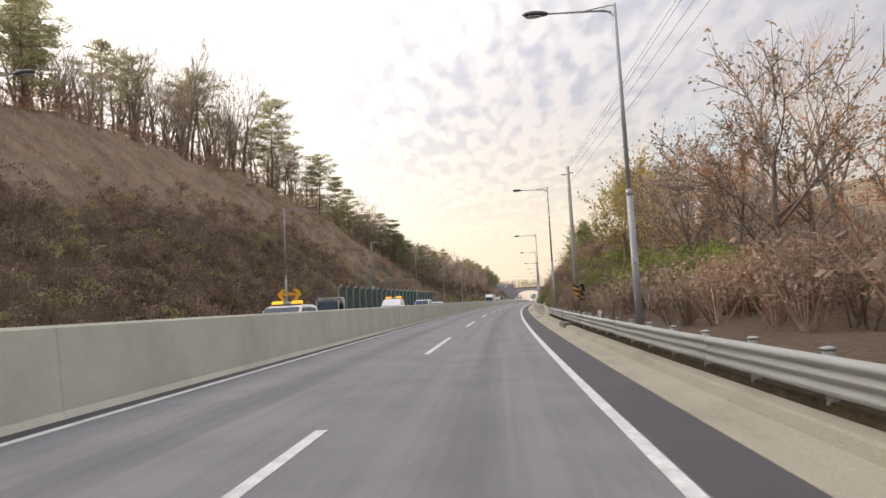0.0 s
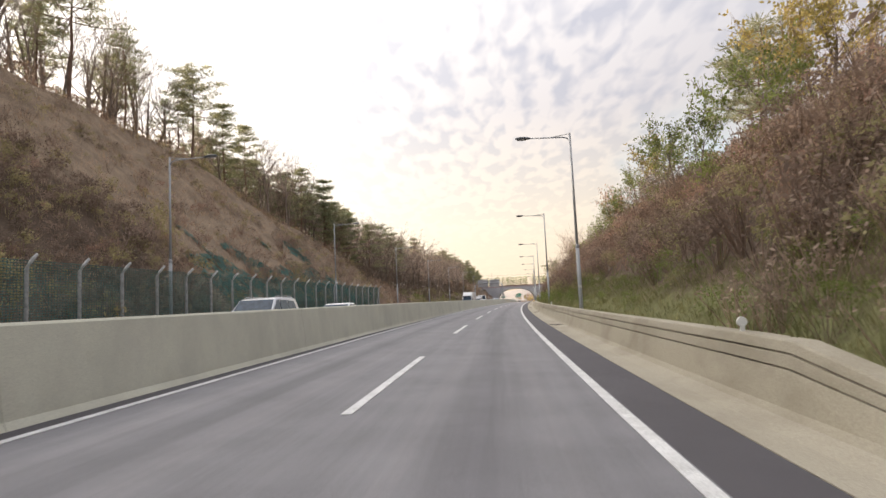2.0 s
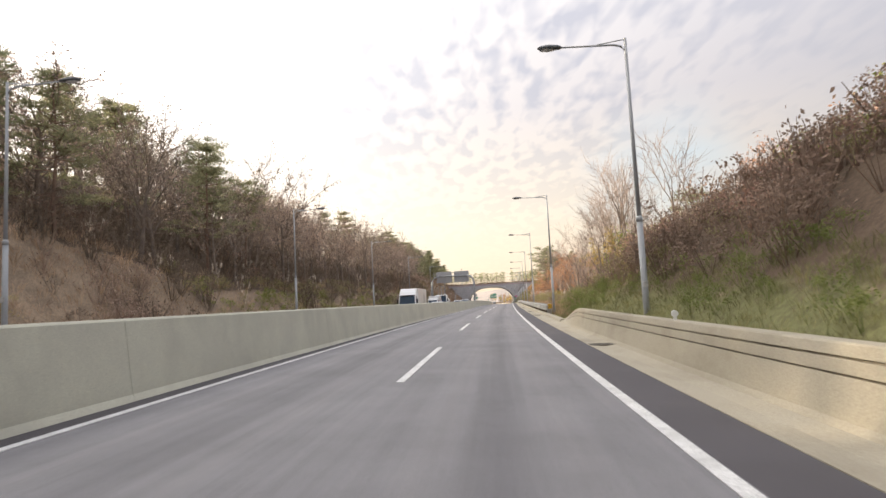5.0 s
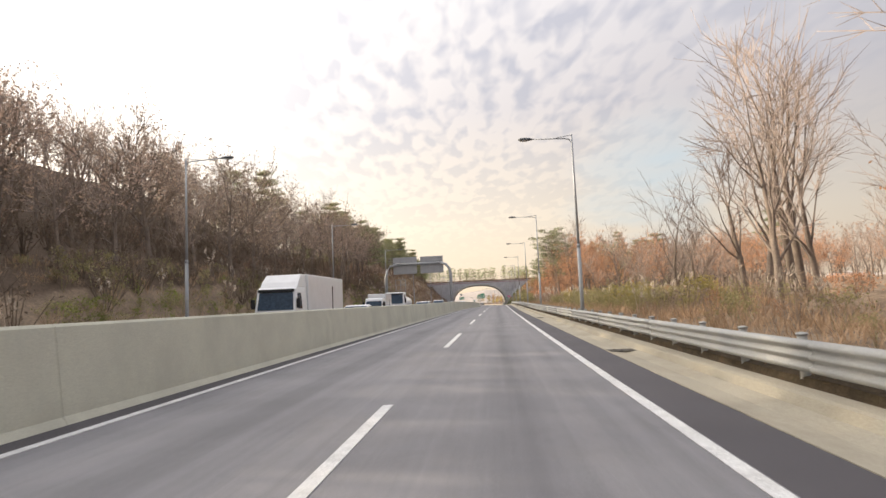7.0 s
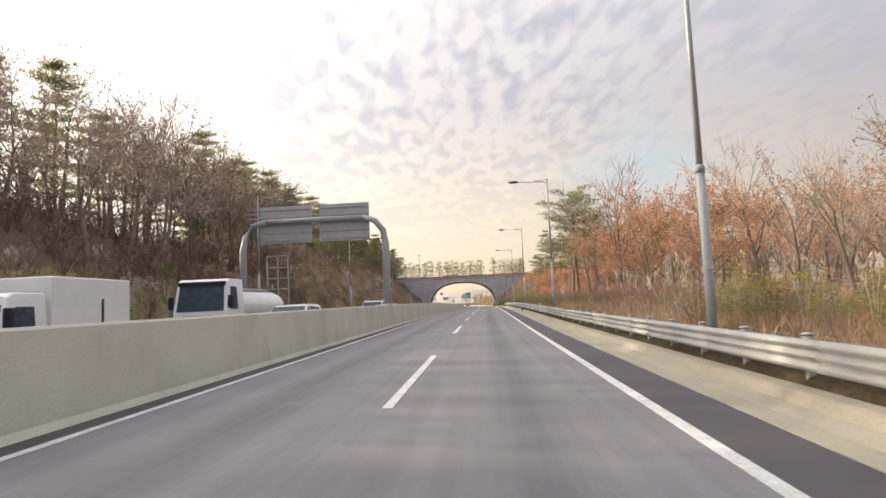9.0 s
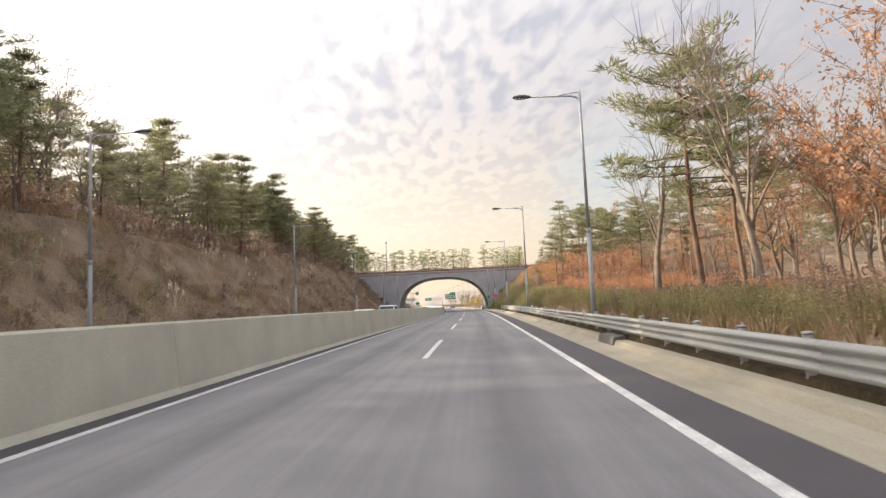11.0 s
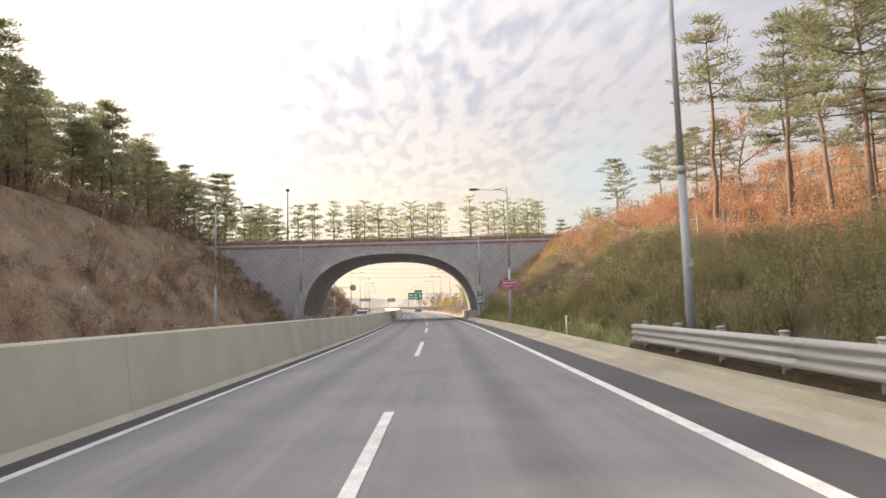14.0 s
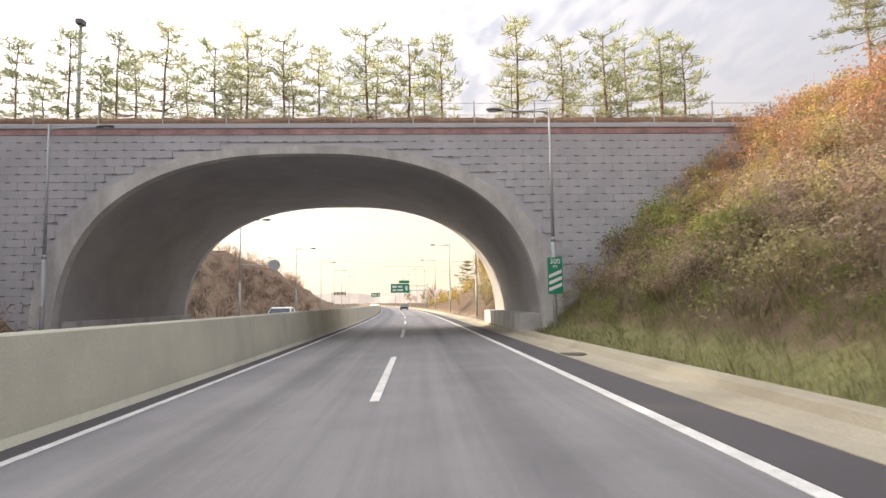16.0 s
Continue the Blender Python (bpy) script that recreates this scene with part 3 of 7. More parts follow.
# ---- street lamps ----
def street_lamp(m, side):
    """A tall pole with a thicker foot, a collar and one arm over the road."""
    lamp = base("street_lamp", m, "tall grey steel street lamp with one long arm", "street lamp", "street lamps")
    bm = bmesh.new(); tube(bm, [(0, 0, -0.4), (0, 0, 3.9)], [0.100, 0.090], 14)
    part("lower_pole", bm, M_POLE, lamp, "thicker lower pole", True)
    bm = bmesh.new(); tube(bm, [(0, 0, 3.88), (0, 0, 4.0), (0, 0, 4.06)], [0.096, 0.096, 0.072], 14)
    part("collar", bm, M_POLE, lamp, smooth=True)
    bm = bmesh.new(); tube(bm, [(0, 0, 4.0), (0, 0, 9.65)], [0.070, 0.046], 12)
    part("upper_pole", bm, M_POLE, lamp, smooth=True)
    bm = bmesh.new(); tube(bm, [(0, 0, 9.2), (side * 0.14, 0, 9.4), (side * 0.35, 0, 9.46), (side * 2.0, 0, 9.52)], [0.03, 0.035, 0.035, 0.028], 8)
    part("arm", bm, M_POLE, lamp, smooth=True)
    bm = bmesh.new(); tube(bm, [(0, 0, 9.62), (side * 0.9, 0, 9.50)], [0.018, 0.018], 6)
    part("brace", bm, M_POLE, lamp)
    bm = bmesh.new(); box(bm, -0.08, 0.08, -0.115, -0.09, 1.9, 2.08, 0.01)
    part("notice_plate", bm, M_GLASS_LAMP, lamp, "small pale plate")
    bm = bmesh.new()
    bmesh.ops.create_uvsphere(bm, u_segments=16, v_segments=10, radius=1.0, matrix=Matrix.Translation((side * 2.32, 0, 9.53)) @ Matrix.Rotation(side * -0.05, 4, "Y") @ Matrix.Diagonal((0.40, 0.15, 0.10, 1)))
    for v in bm.verts:
        if v.co.z < 9.50:
            v.co.z = 9.50 + (v.co.z - 9.50) * 0.3
    head = part("lamp_head", bm, M_LAMP, lamp, "dark oval lamp head", True)
    bm = bmesh.new()
    bmesh.ops.create_uvsphere(bm, u_segments=12, v_segments=6, radius=1.0, matrix=Matrix.Translation((side * 2.40, 0, 9.465)) @ Matrix.Diagonal((0.25, 0.11, 0.035, 1)))
    part("lens", bm, M_GLASS_LAMP, head, "pale glass lens", True)
    return lamp


def banked_up(s, lat):
    return -math.tan(math.radians(float(np.interp(s, KNOTS, BANK)))) * lat


def settle(s):
    """How far a lamp on the right stands above or below the rest."""
    return float(np.interp(s, [45, 75, 105, 135, 165, 225, 345, 375, 405], [0.5, 0.5, -0.06, 0.0, -0.25, 0.0, 0.05, 0.12, 0.04]))


def right_lat(s):
    return float(np.interp(s, [75, 105, 135, 165, 195, 225, 255, 285, 315, 375, 405, 435], [6.03, 5.93, 6.22, 6.3, 6.1, 5.9, 5.98, 6.15, 6.03, 6.0, 5.92, 6.45]))


def left_lat(s):
    return float(np.interp(s, [110, 160], [-15.45, -14.85]))


lamp_r = street_lamp(stand(45.4, 6.1, banked_up(45.4, 6.1) + settle(45.4)), -1)
lamp_l = street_lamp(stand(46.0, left_lat(46), banked_up(46.0, -15)), 1)
for n in range(-1, 22):
    sr, slft = 45.4 + 29.95 * n, 46.0 + 29.98 * n
    if n:
        copy_thing(lamp_r, stand(sr, right_lat(sr), banked_up(sr, 6.1) + settle(sr)))
        copy_thing(lamp_l, stand(slft, left_lat(slft), banked_up(slft, -15) + (0.15 if 210 < slft < 270 else 0.0)))

# ---- guardrails ----
def rail_section(x0):
    pts = []
    outer = [(0.0, 0.80), (-0.05, 0.785), (-0.085, 0.745), (-0.085, 0.715), (-0.02, 0.675), (-0.02, 0.645), (-0.085, 0.605), (-0.085, 0.575), (-0.02, 0.535), (-0.02, 0.505), (-0.085, 0.465), (-0.085, 0.43), (-0.05, 0.395), (0.0, 0.38)]
    inner = [(x + 0.014, z) for x, z in outer[::-1]]
    return [(x0 + x, z) for x, z in outer + inner]


def guardrail(s0, s1):
    rail = base("guardrail", stand(s0, 5.6), "galvanised ribbed steel guardrail on round posts", "guardrail", "guardrails")
    inv = rail.matrix_world.inverted()
    s = s0
    while s < s1 - 0.1:
        e = min(s + 8.0, s1)
        ob = part("beam", sweep(rail_section(5.58), s, e, 2.0), M_STEEL, rail, "", True)
        ob.matrix_parent_inverse = inv
        s = e
    bm = bmesh.new(); tube(bm, [(0, 0, -0.2), (0, 0, 0.84)], [0.065, 0.065], 10)
    bmesh.ops.create_uvsphere(bm, u_segments=10, v_segments=6, radius=1.0, matrix=Matrix.Translation((0, 0, 0.845)) @ Matrix.Diagonal((0.085, 0.085, 0.03, 1)))
    box(bm, -0.15, 0.0, -0.06, 0.06, 0.45, 0.72)
    me = finish("post", bm, M_STEEL, True)
    s = s0 + 0.6
    while s < s1:
        ob = new("post", me)
        ob.parent, ob.matrix_parent_inverse = rail, inv
        v = spot(s, 5.73)
        ob.matrix_basis = pose(v.x, v.y, v.z, 0, 0, -math.degrees(heading(s)))
        s += 2.0 if s1 - s0 < 200 else 2.5
    return rail


guardrail(-50.0, 76.6)
guardrail(194.3, 377.3)

# ---- plants ----
def leaf_material(name, colour, second, island=0.35, through=0.45, rand=0.12, rough=0.6):
    """Leaves and needles: colour from leaf to leaf, some light let through."""
    m = bpy.data.materials.new(name)
    m.use_nodes = True
    t = m.node_tree
    bsdf = t.nodes["Principled BSDF"]
    geo = node(t, "ShaderNodeNewGeometry")
    r = geo.outputs["Random Per Island"]
    col = mix_node(t, r, (*colour, 1), (*second, 1))
    patch = node(t, "ShaderNodeTexNoise", [("Vector", geo.outputs["Position"]), ("Scale", 0.7), ("Detail", 3.0)]).outputs[0]
    col = mix_node(t, 1.0, col, ramp_node(t, patch, [(0.3, (1 - island, 1 - island, 1 - island)), (0.7, (1 + island, 1 + island, 1 + island))]), "MULTIPLY")
    o = node(t, "ShaderNodeObjectInfo").outputs["Random"]
    col = mix_node(t, 1.0, col, ramp_node(t, o, [(0.0, (1 - rand, 1 - rand * 0.6, 1 - rand)), (1.0, (1 + rand, 1 + rand * 0.6, 1 + rand * 0.4))]), "MULTIPLY")
    t.links.new(col, bsdf.inputs["Base Color"])
    bsdf.inputs["Roughness"].default_value = rough
    bsdf.inputs["Specular IOR Level"].default_value = 0.15
    lit = node(t, "ShaderNodeBsdfTranslucent", [("Color", col)])
    mix = node(t, "ShaderNodeMixShader", [(0, through), (1, bsdf.outputs[0]), (2, lit.outputs[0])])
    t.links.new(mix.outputs[0], t.nodes["Material Output"].inputs[0])
    return m


M_BARK = material("grey_bark", (0.27, 0.225, 0.19), rough=0.95, vary=0.3, grain=2.0, fine=25, bump=0.5, tint=(0.16, 0.13, 0.11), rand=0.2, spec=0.1)
M_REDBARK = material("pine_bark", (0.27, 0.185, 0.145), rough=0.95, vary=0.35, grain=1.5, fine=25, bump=0.6, tint=(0.16, 0.115, 0.09), rand=0.2, spec=0.1)
M_TWIG = material("pale_twigs", (0.44, 0.365, 0.32), rough=0.9, vary=0.2, grain=1.0, fine=20, bump=0.0, rand=0.2, spec=0.1)
M_NEEDLE = leaf_material("pine_needles", (0.225, 0.245, 0.15), (0.37, 0.355, 0.215), through=0.55)
M_YNEEDLE = leaf_material("young_needles", (0.36, 0.40, 0.24), (0.53, 0.53, 0.34), through=0.6)
M_ORANGE = leaf_material("russet_leaves", (0.58, 0.32, 0.19), (0.44, 0.27, 0.175))
M_BROWN = leaf_material("brown_leaves", (0.33, 0.25, 0.205), (0.46, 0.36, 0.295))
M_DARK = leaf_material("dark_withered_leaves", (0.20, 0.15, 0.12), (0.29, 0.22, 0.175))
M_PURPLE = leaf_material("dull_red_leaves", (0.31, 0.20, 0.165), (0.40, 0.28, 0.21))
M_GREEN = leaf_material("green_leaves", (0.2, 0.25, 0.075), (0.31, 0.32, 0.12))
M_YELLOW = leaf_material("yellow_leaves", (0.5, 0.39, 0.14), (0.36, 0.3, 0.12))
M_OLIVE = leaf_material("olive_stalks", (0.31, 0.28, 0.145), (0.43, 0.375, 0.205))
M_TAN = leaf_material("dry_grass", (0.38, 0.27, 0.175), (0.5, 0.37, 0.25), through=0.3)
M_RUST = leaf_material("rusty_grass", (0.46, 0.32, 0.235), (0.56, 0.41, 0.30), through=0.3)
M_TURF = leaf_material("green_grass", (0.19, 0.205, 0.09), (0.31, 0.29, 0.15), through=0.3)


class Quads:
    """Collects four-cornered faces for one mesh."""

    def __init__(self):
        self.v, self.f, self.n = [], [], 0

    def put(self, v, f):
        self.v.append(np.asarray(v, float))
        self.f.append(np.asarray(f, int) + self.n)
        self.n += len(v)

    def limb(self, pts, radii, sides):
        pts = np.asarray(pts, float)
        d = np.gradient(pts, axis=0)
        d /= np.linalg.norm(d, axis=1)[:, None] + 1e-9
        ref = np.array([0.31, 0.95, 0.05]) if abs(d[0][2]) > 0.6 else np.array([0.0, 0.0, 1.0])
        a = np.cross(d, ref)
        a /= np.linalg.norm(a, axis=1)[:, None] + 1e-9
        b = np.cross(d, a)
        q = np.arange(sides) * 2 * np.pi / sides
        ring = pts[:, None] + (a[:, None] * np.cos(q)[None, :, None] + b[:, None] * np.sin(q)[None, :, None]) * np.asarray(radii)[:, None, None]
        k = len(pts)
        i = np.arange(k * sides).reshape(k, sides)
        j = np.roll(i, -1, axis=1)
        self.put(ring.reshape(-1, 3), np.stack([i[:-1], j[:-1], j[1:], i[1:]], -1).reshape(-1, 4))

    def leaves(self, c, a, b):
        """Rhombic leaves at c with half-axes a (long) and b (short)."""
        c, a, b = (np.asarray(x, float) for x in (c, a, b))
        v = np.stack([c - a, c + b - a * 0.1, c + a, c - b - a * 0.1], 1).reshape(-1, 3)
        self.put(v, np.arange(len(v)).reshape(-1, 4))

    def arrays(self):
        return np.concatenate(self.v), np.concatenate(self.f)


def quad_mesh(name, v, f, mat, smooth=False):
    me = bpy.data.meshes.new(name)
    me.vertices.add(len(v))
    me.vertices.foreach_set("co", np.asarray(v, np.float32).ravel())
    me.loops.add(f.size)
    me.loops.foreach_set("vertex_index", f.astype(np.int32).ravel())
    me.polygons.add(len(f))
    me.polygons.foreach_set("loop_start", np.arange(0, f.size, 4, dtype=np.int32))
    me.polygons.foreach_set("use_smooth", np.full(len(f), smooth))
    me.materials.append(mat)
    me.update(calc_edges=True)
    return me


def unit(v):
    return v / (np.linalg.norm(v, axis=-1, keepdims=True) + 1e-9)


def grow(rng, start, way, length, radius, level, plan, out, tips):
    """One limb and, on it, its branches. plan: per level (steps, wander, children, angle, share of length, lift)."""
    steps, wander, kids, angle, share, lift = plan[level]
    pts, d = [np.array(start, float)], np.array(way, float)
    for _ in range(steps):
        d = unit(d + rng.normal(0, wander, 3) + np.array([0, 0, lift]))
        pts.append(pts[-1] + d * length / steps)
    radii = radius * np.linspace(1.0, 0.35, steps + 1)
    out.append((level, np.array(pts), radii))
    if level + 1 == len(plan):
        tips.append((pts[-1], d))
        return
    spin = rng.uniform(0, 6.28)
    for i in range(kids):
        u = rng.uniform(0.35 if level else plan[0][6] if len(plan[0]) > 6 else 0.3, 1.0) if i else 1.0
        x = u * steps
        j = min(int(x), steps - 1)
        p = pts[j] + (pts[j + 1] - pts[j]) * (x - j)
        along = unit(pts[j + 1] - pts[j])
        spin += 2.4 + rng.normal(0, 0.4)
        side = unit(np.cross(along, [0.3, 0.2, 0.9]) + 1e-6)
        other = np.cross(along, side)
        a = math.radians(angle * rng.uniform(0.7, 1.3)) if i else math.radians(angle * 0.3)
        w = along * math.cos(a) + (side * math.cos(spin) + other * math.sin(spin)) * math.sin(a)
        grow(rng, p, w, length * share * rng.uniform(0.75, 1.2), max(0.009, radius * (1 - 0.6 * u) * 0.5), level + 1, plan, out, tips)


def tree_base(name, label, category="tree", group=""):
    ob = base(name, pose(0, 0, -200), label, category, group)
    return ob


def leafless(rng, height, spread=38, kids=(8, 5, 4)):
    plan = [(6, 0.07, kids[0], spread, 0.52, 0.03), (4, 0.12, kids[1], 34, 0.55, 0.06), (2, 0.17, kids[2], 32, 0.62, 0.06), (1, 0.16, 0, 0, 0, 0.03)]
    out, tips = [], []
    grow(rng, (0, 0, -0.3), (rng.normal(0, 0.06), rng.normal(0, 0.06), 1), height * 0.62, height * 0.016, 0, plan, out, tips)
    k = height / max(p[:, 2].max() for level, p, r in out)
    return [(level, p * k, r) for level, p, r in out], tips


def broad_tree(name, label, seed, height, leaf=None, count=0, size=0.13, spread=38, kids=(8, 5, 4), twig=None):
    rng = np.random.default_rng(seed)
    out, tips = leafless(rng, height, spread, kids)
    wood, thin = Quads(), Quads()
    for level, p, r in out:
        rr = np.maximum(r, 0.0135)
        if level == 3:
            rr = np.linspace(0.0135, 0.004, len(rr))
        (wood if level < 2 else thin).limb(p, rr, (7, 4, 3, 3)[level])
    tree = tree_base(name, label)
    ob = new("trunk", quad_mesh("trunk", *wood.arrays(), M_BARK, True))
    ob.parent = tree
    ob = new("crown", quad_mesh("crown", *thin.arrays(), twig or M_TWIG))
    ob.parent = tree
    if leaf:
        q = Quads()
        twigs = [p for level, p, r in out if level >= 2]
        pick = rng.integers(0, len(twigs), count)
        c = np.array([twigs[i][rng.integers(0, len(twigs[i]))] for i in pick]) + rng.normal(0, 0.11, (count, 3))
        a = unit(rng.normal(0, 1, (count, 3)) + [0, 0, -0.5]) * size * rng.uniform(0.6, 1.3, (count, 1))
        b = unit(np.cross(a, rng.normal(0, 1, (count, 3)))) * size * 0.5
        q.leaves(c, a, b)
        ob = new("foliage", quad_mesh("foliage", *q.arrays(), leaf))
        ob.parent = tree
    return tree


def pine_tree(name, label, seed, height, clumps=44, needles=52, bare=0.5, width=0.24, leaf=None, flat=0.2, size=1.0, thick=1.0, taper=(0.82, 1.7)):
    """A pine: bare trunk below, level limbs above, needles in flat tufts at their ends."""
    rng = np.random.default_rng(seed)
    wood, green = Quads(), Quads()
    n = 9
    z = np.linspace(-0.3, height * 0.97, n)
    bend = rng.normal(0, 0.012 * height, (n, 2)).cumsum(0) * 0.5
    bend -= bend[0]
    axis = np.column_stack([bend, z])
    wood.limb(axis, np.linspace(height * 0.0135, 0.02, n), 7)
    # dead stubs below the crown
    for _ in range(6):
        h = rng.uniform(bare * 0.5, bare) * height
        q = rng.uniform(0, 6.28)
        p = np.array([np.interp(h, z, axis[:, 0]), np.interp(h, z, axis[:, 1]), h])
        e = p + np.array([math.cos(q), math.sin(q), 0.15]) * rng.uniform(0.5, 1.3)
        wood.limb([p, e], [0.025, 0.01], 3)
    whorls = max(5, clumps // 4)
    for w in range(whorls):
        u = (w + rng.uniform(0.1, 0.9)) / whorls
        h = height * (bare + (1 - bare) * u)
        ring = width * height * (1.0 - taper[0] * u ** taper[1]) * rng.uniform(0.75, 1.1)
        spin = rng.uniform(0, 6.28)
        count = int(rng.integers(3, 6))
        for i in range(count):
            reach = ring * rng.uniform(0.45, 1.2)
            q = spin + 6.28 * i / count + rng.normal(0, 0.3)
            hh = min(h + rng.normal(0, 0.012 * height), height * 0.97)
            p = np.array([np.interp(hh, z, axis[:, 0]), np.interp(hh, z, axis[:, 1]), hh])
            tip = p + np.array([math.cos(q) * reach, math.sin(q) * reach, (0.02 + 0.35 * u) * reach + rng.normal(0, 0.05)])
            mid = (p + tip) / 2 + np.array([0, 0, -0.05 * reach])
            wood.limb([p, mid, tip], [0.045 * height / 11, 0.03 * height / 11, 0.012], 3)
            for c0, k, f in ((tip, needles, 1.0), (tip * 0.6 + mid * 0.4, needles * 2 // 3, 0.9), (mid, needles // 3, 0.7)):
                r = (0.32 + 0.042 * height) * rng.uniform(0.75, 1.2) * size * f
                d = unit(rng.normal(0, 1, (k, 3)))
                c = c0 + d * np.array([r, r, r * flat]) * rng.uniform(0.2, 1.0, (k, 1)) ** 0.6 + np.array([0, 0, 0.05])
                a = unit(d * [1, 1, 0.5] + rng.normal(0, 0.4, (k, 3)) + [0, 0, 0.45]) * rng.uniform(0.13, 0.28, (k, 1)) * (height / 11) ** 0.5 * thick
                b = unit(np.cross(a, rng.normal(0, 1, (k, 3)))) * 0.027 * (height / 11) ** 0.5 * thick
                green.leaves(c, a, b)
    tree = tree_base(name, label)
    ob = new("trunk", quad_mesh("trunk", *wood.arrays(), M_REDBARK, True))
    ob.parent = tree
    ob = new("crown", quad_mesh("crown", *green.arrays(), leaf or M_NEEDLE))
    ob.parent = tree
    return tree


def bush_arrays(seed, stems=14, leaves=90, size=0.1, spread=0.75, up=1.0):
    """One bush about a metre high: stems that fan out, and leaves along them."""
    rng = np.random.default_rng(seed)
    q = Quads()
    tips = []
    for _ in range(stems):
        a, r = rng.uniform(0, 6.28), rng.uniform(0.1, 1) * spread
        e = np.array([math.cos(a) * r, math.sin(a) * r, up * rng.uniform(0.55, 1.05)])
        m = e * 0.5 + np.array([0, 0, 0.12]) + rng.normal(0, 0.06, 3)
        s0 = e * 0.08
        s0[2] = -0.08
        q.limb([s0, e + (m - e * 0.5) * 0.3], [0.013, 0.006], 3)
        tips += [m, e, (m + e) / 2]
    tips = np.array(tips)
    if leaves:
        c = tips[rng.integers(0, len(tips), leaves)] + rng.normal(0, 0.13, (leaves, 3))
        c[:, 2] = np.maximum(c[:, 2], 0.02)
        a = unit(rng.normal(0, 1, (leaves, 3)) + [0, 0, 0.2]) * size * rng.uniform(0.6, 1.4, (leaves, 1))
        b = unit(np.cross(a, rng.normal(0, 1, (leaves, 3)))) * size * 0.45
        q.leaves(c, a, b)
    return q.arrays()


def lump_arrays(seed, lumps=9, leaves=235, size=0.038, stems=5):
    """A full bush about a metre high: rounded lumps of small leaves over thin stems."""
    rng = np.random.default_rng(seed)
    q = Quads()
    a, t = rng.uniform(0, 6.28, lumps), rng.uniform(0.05, 1.0, lumps) ** 0.7
    centre = np.column_stack([np.cos(a) * t * 0.62, np.sin(a) * t * 0.62, 0.25 + (1 - t * t) * 0.5 + rng.uniform(-0.12, 0.18, lumps)])
    radius = rng.uniform(0.17, 0.33, lumps)
    for i in range(min(stems, lumps)):
        e = centre[i] + np.array([0, 0, radius[i] * rng.uniform(0.5, 1.5)])
        q.limb([(e[0] * 0.1, e[1] * 0.1, -0.08), e], [0.012, 0.004], 3)
    pick = rng.integers(0, lumps, leaves)
    d = unit(rng.normal(0, 1, (leaves, 3)) + [0, 0, 0.25])
    c = centre[pick] + d * radius[pick][:, None] * rng.uniform(0.45, 1.1, (leaves, 1)) * [1, 1, 0.8]
    c[:, 2] = np.maximum(c[:, 2], 0.02)
    a = unit(np.cross(d, rng.normal(0, 1, (leaves, 3))) + d * 0.35) * size * rng.uniform(0.6, 1.4, (leaves, 1))
    b = unit(np.cross(a, d + rng.normal(0, 0.5, (leaves, 3)))) * size * 0.5
    q.leaves(c, a, b)
    return q.arrays()


def tuft_arrays(seed, blades=9, lean=0.38, wide=0.012, up=0.6):
    rng = np.random.default_rng(seed)
    v, f = [], []
    for i in range(blades):
        a, r = rng.uniform(0, 6.28), rng.uniform(0, 0.22)
        c = np.array([math.cos(a) * r, math.sin(a) * r, -0.05])
        h = up * rng.uniform(0.6, 1.15)
        e = c + np.array([math.cos(a) * lean * rng.uniform(0.2, 1.3), math.sin(a) * lean * rng.uniform(0.2, 1.3), h])
        s_ = unit(np.array([-math.sin(a + 0.6), math.cos(a + 0.6), 0.0])) * wide
        m = c * 0.45 + e * 0.55 + np.array([0, 0, 0.08])
        k = len(v)
        v += [c, m + s_, e, m - s_]
        f += [[k, k + 1, k + 2, k + 3]]
    return np.array(v), np.array(f)


def scatter(name, variants, places, scales, mat, label, category, tall=1.0, parent=None):
    """Many copies of some arrays, joined into one object of kind stuff."""
    rng = np.random.default_rng(len(places))
    V, F, n = [], [], 0
    for (x, y, z), k in zip(places, scales):
        v, f = variants[rng.integers(0, len(variants))]
        a = rng.uniform(0, 6.28)
        c, s_ = math.cos(a), math.sin(a)
        w = v @ np.array([[c, s_, 0], [-s_, c, 0], [0, 0, 1]]) * np.array([k, k, k * tall])
        V.append(w + (x, y, z))
        F.append(f + n)
        n += len(v)
    me = quad_mesh(name, np.concatenate(V), np.concatenate(F), mat)
    return tagged(new(name, me), label, category, kind="stuff")


def places_in(rng, count, s0, s1, lat0, lat1, keep=None):
    """Random places on the ground; lat0 and lat1 are numbers or functions of s."""
    out = []
    while len(out) < count:
        s = rng.uniform(s0, s1)
        a = lat0(s) if callable(lat0) else lat0
        b = lat1(s) if callable(lat1) else lat1
        l = rng.uniform(a, b)
        if keep and not keep(s, l, rng):
            continue
        v = spot(s, l, ground_up(s, l), banked=False)
        out.append((v.x, v.y, v.z))
    return out


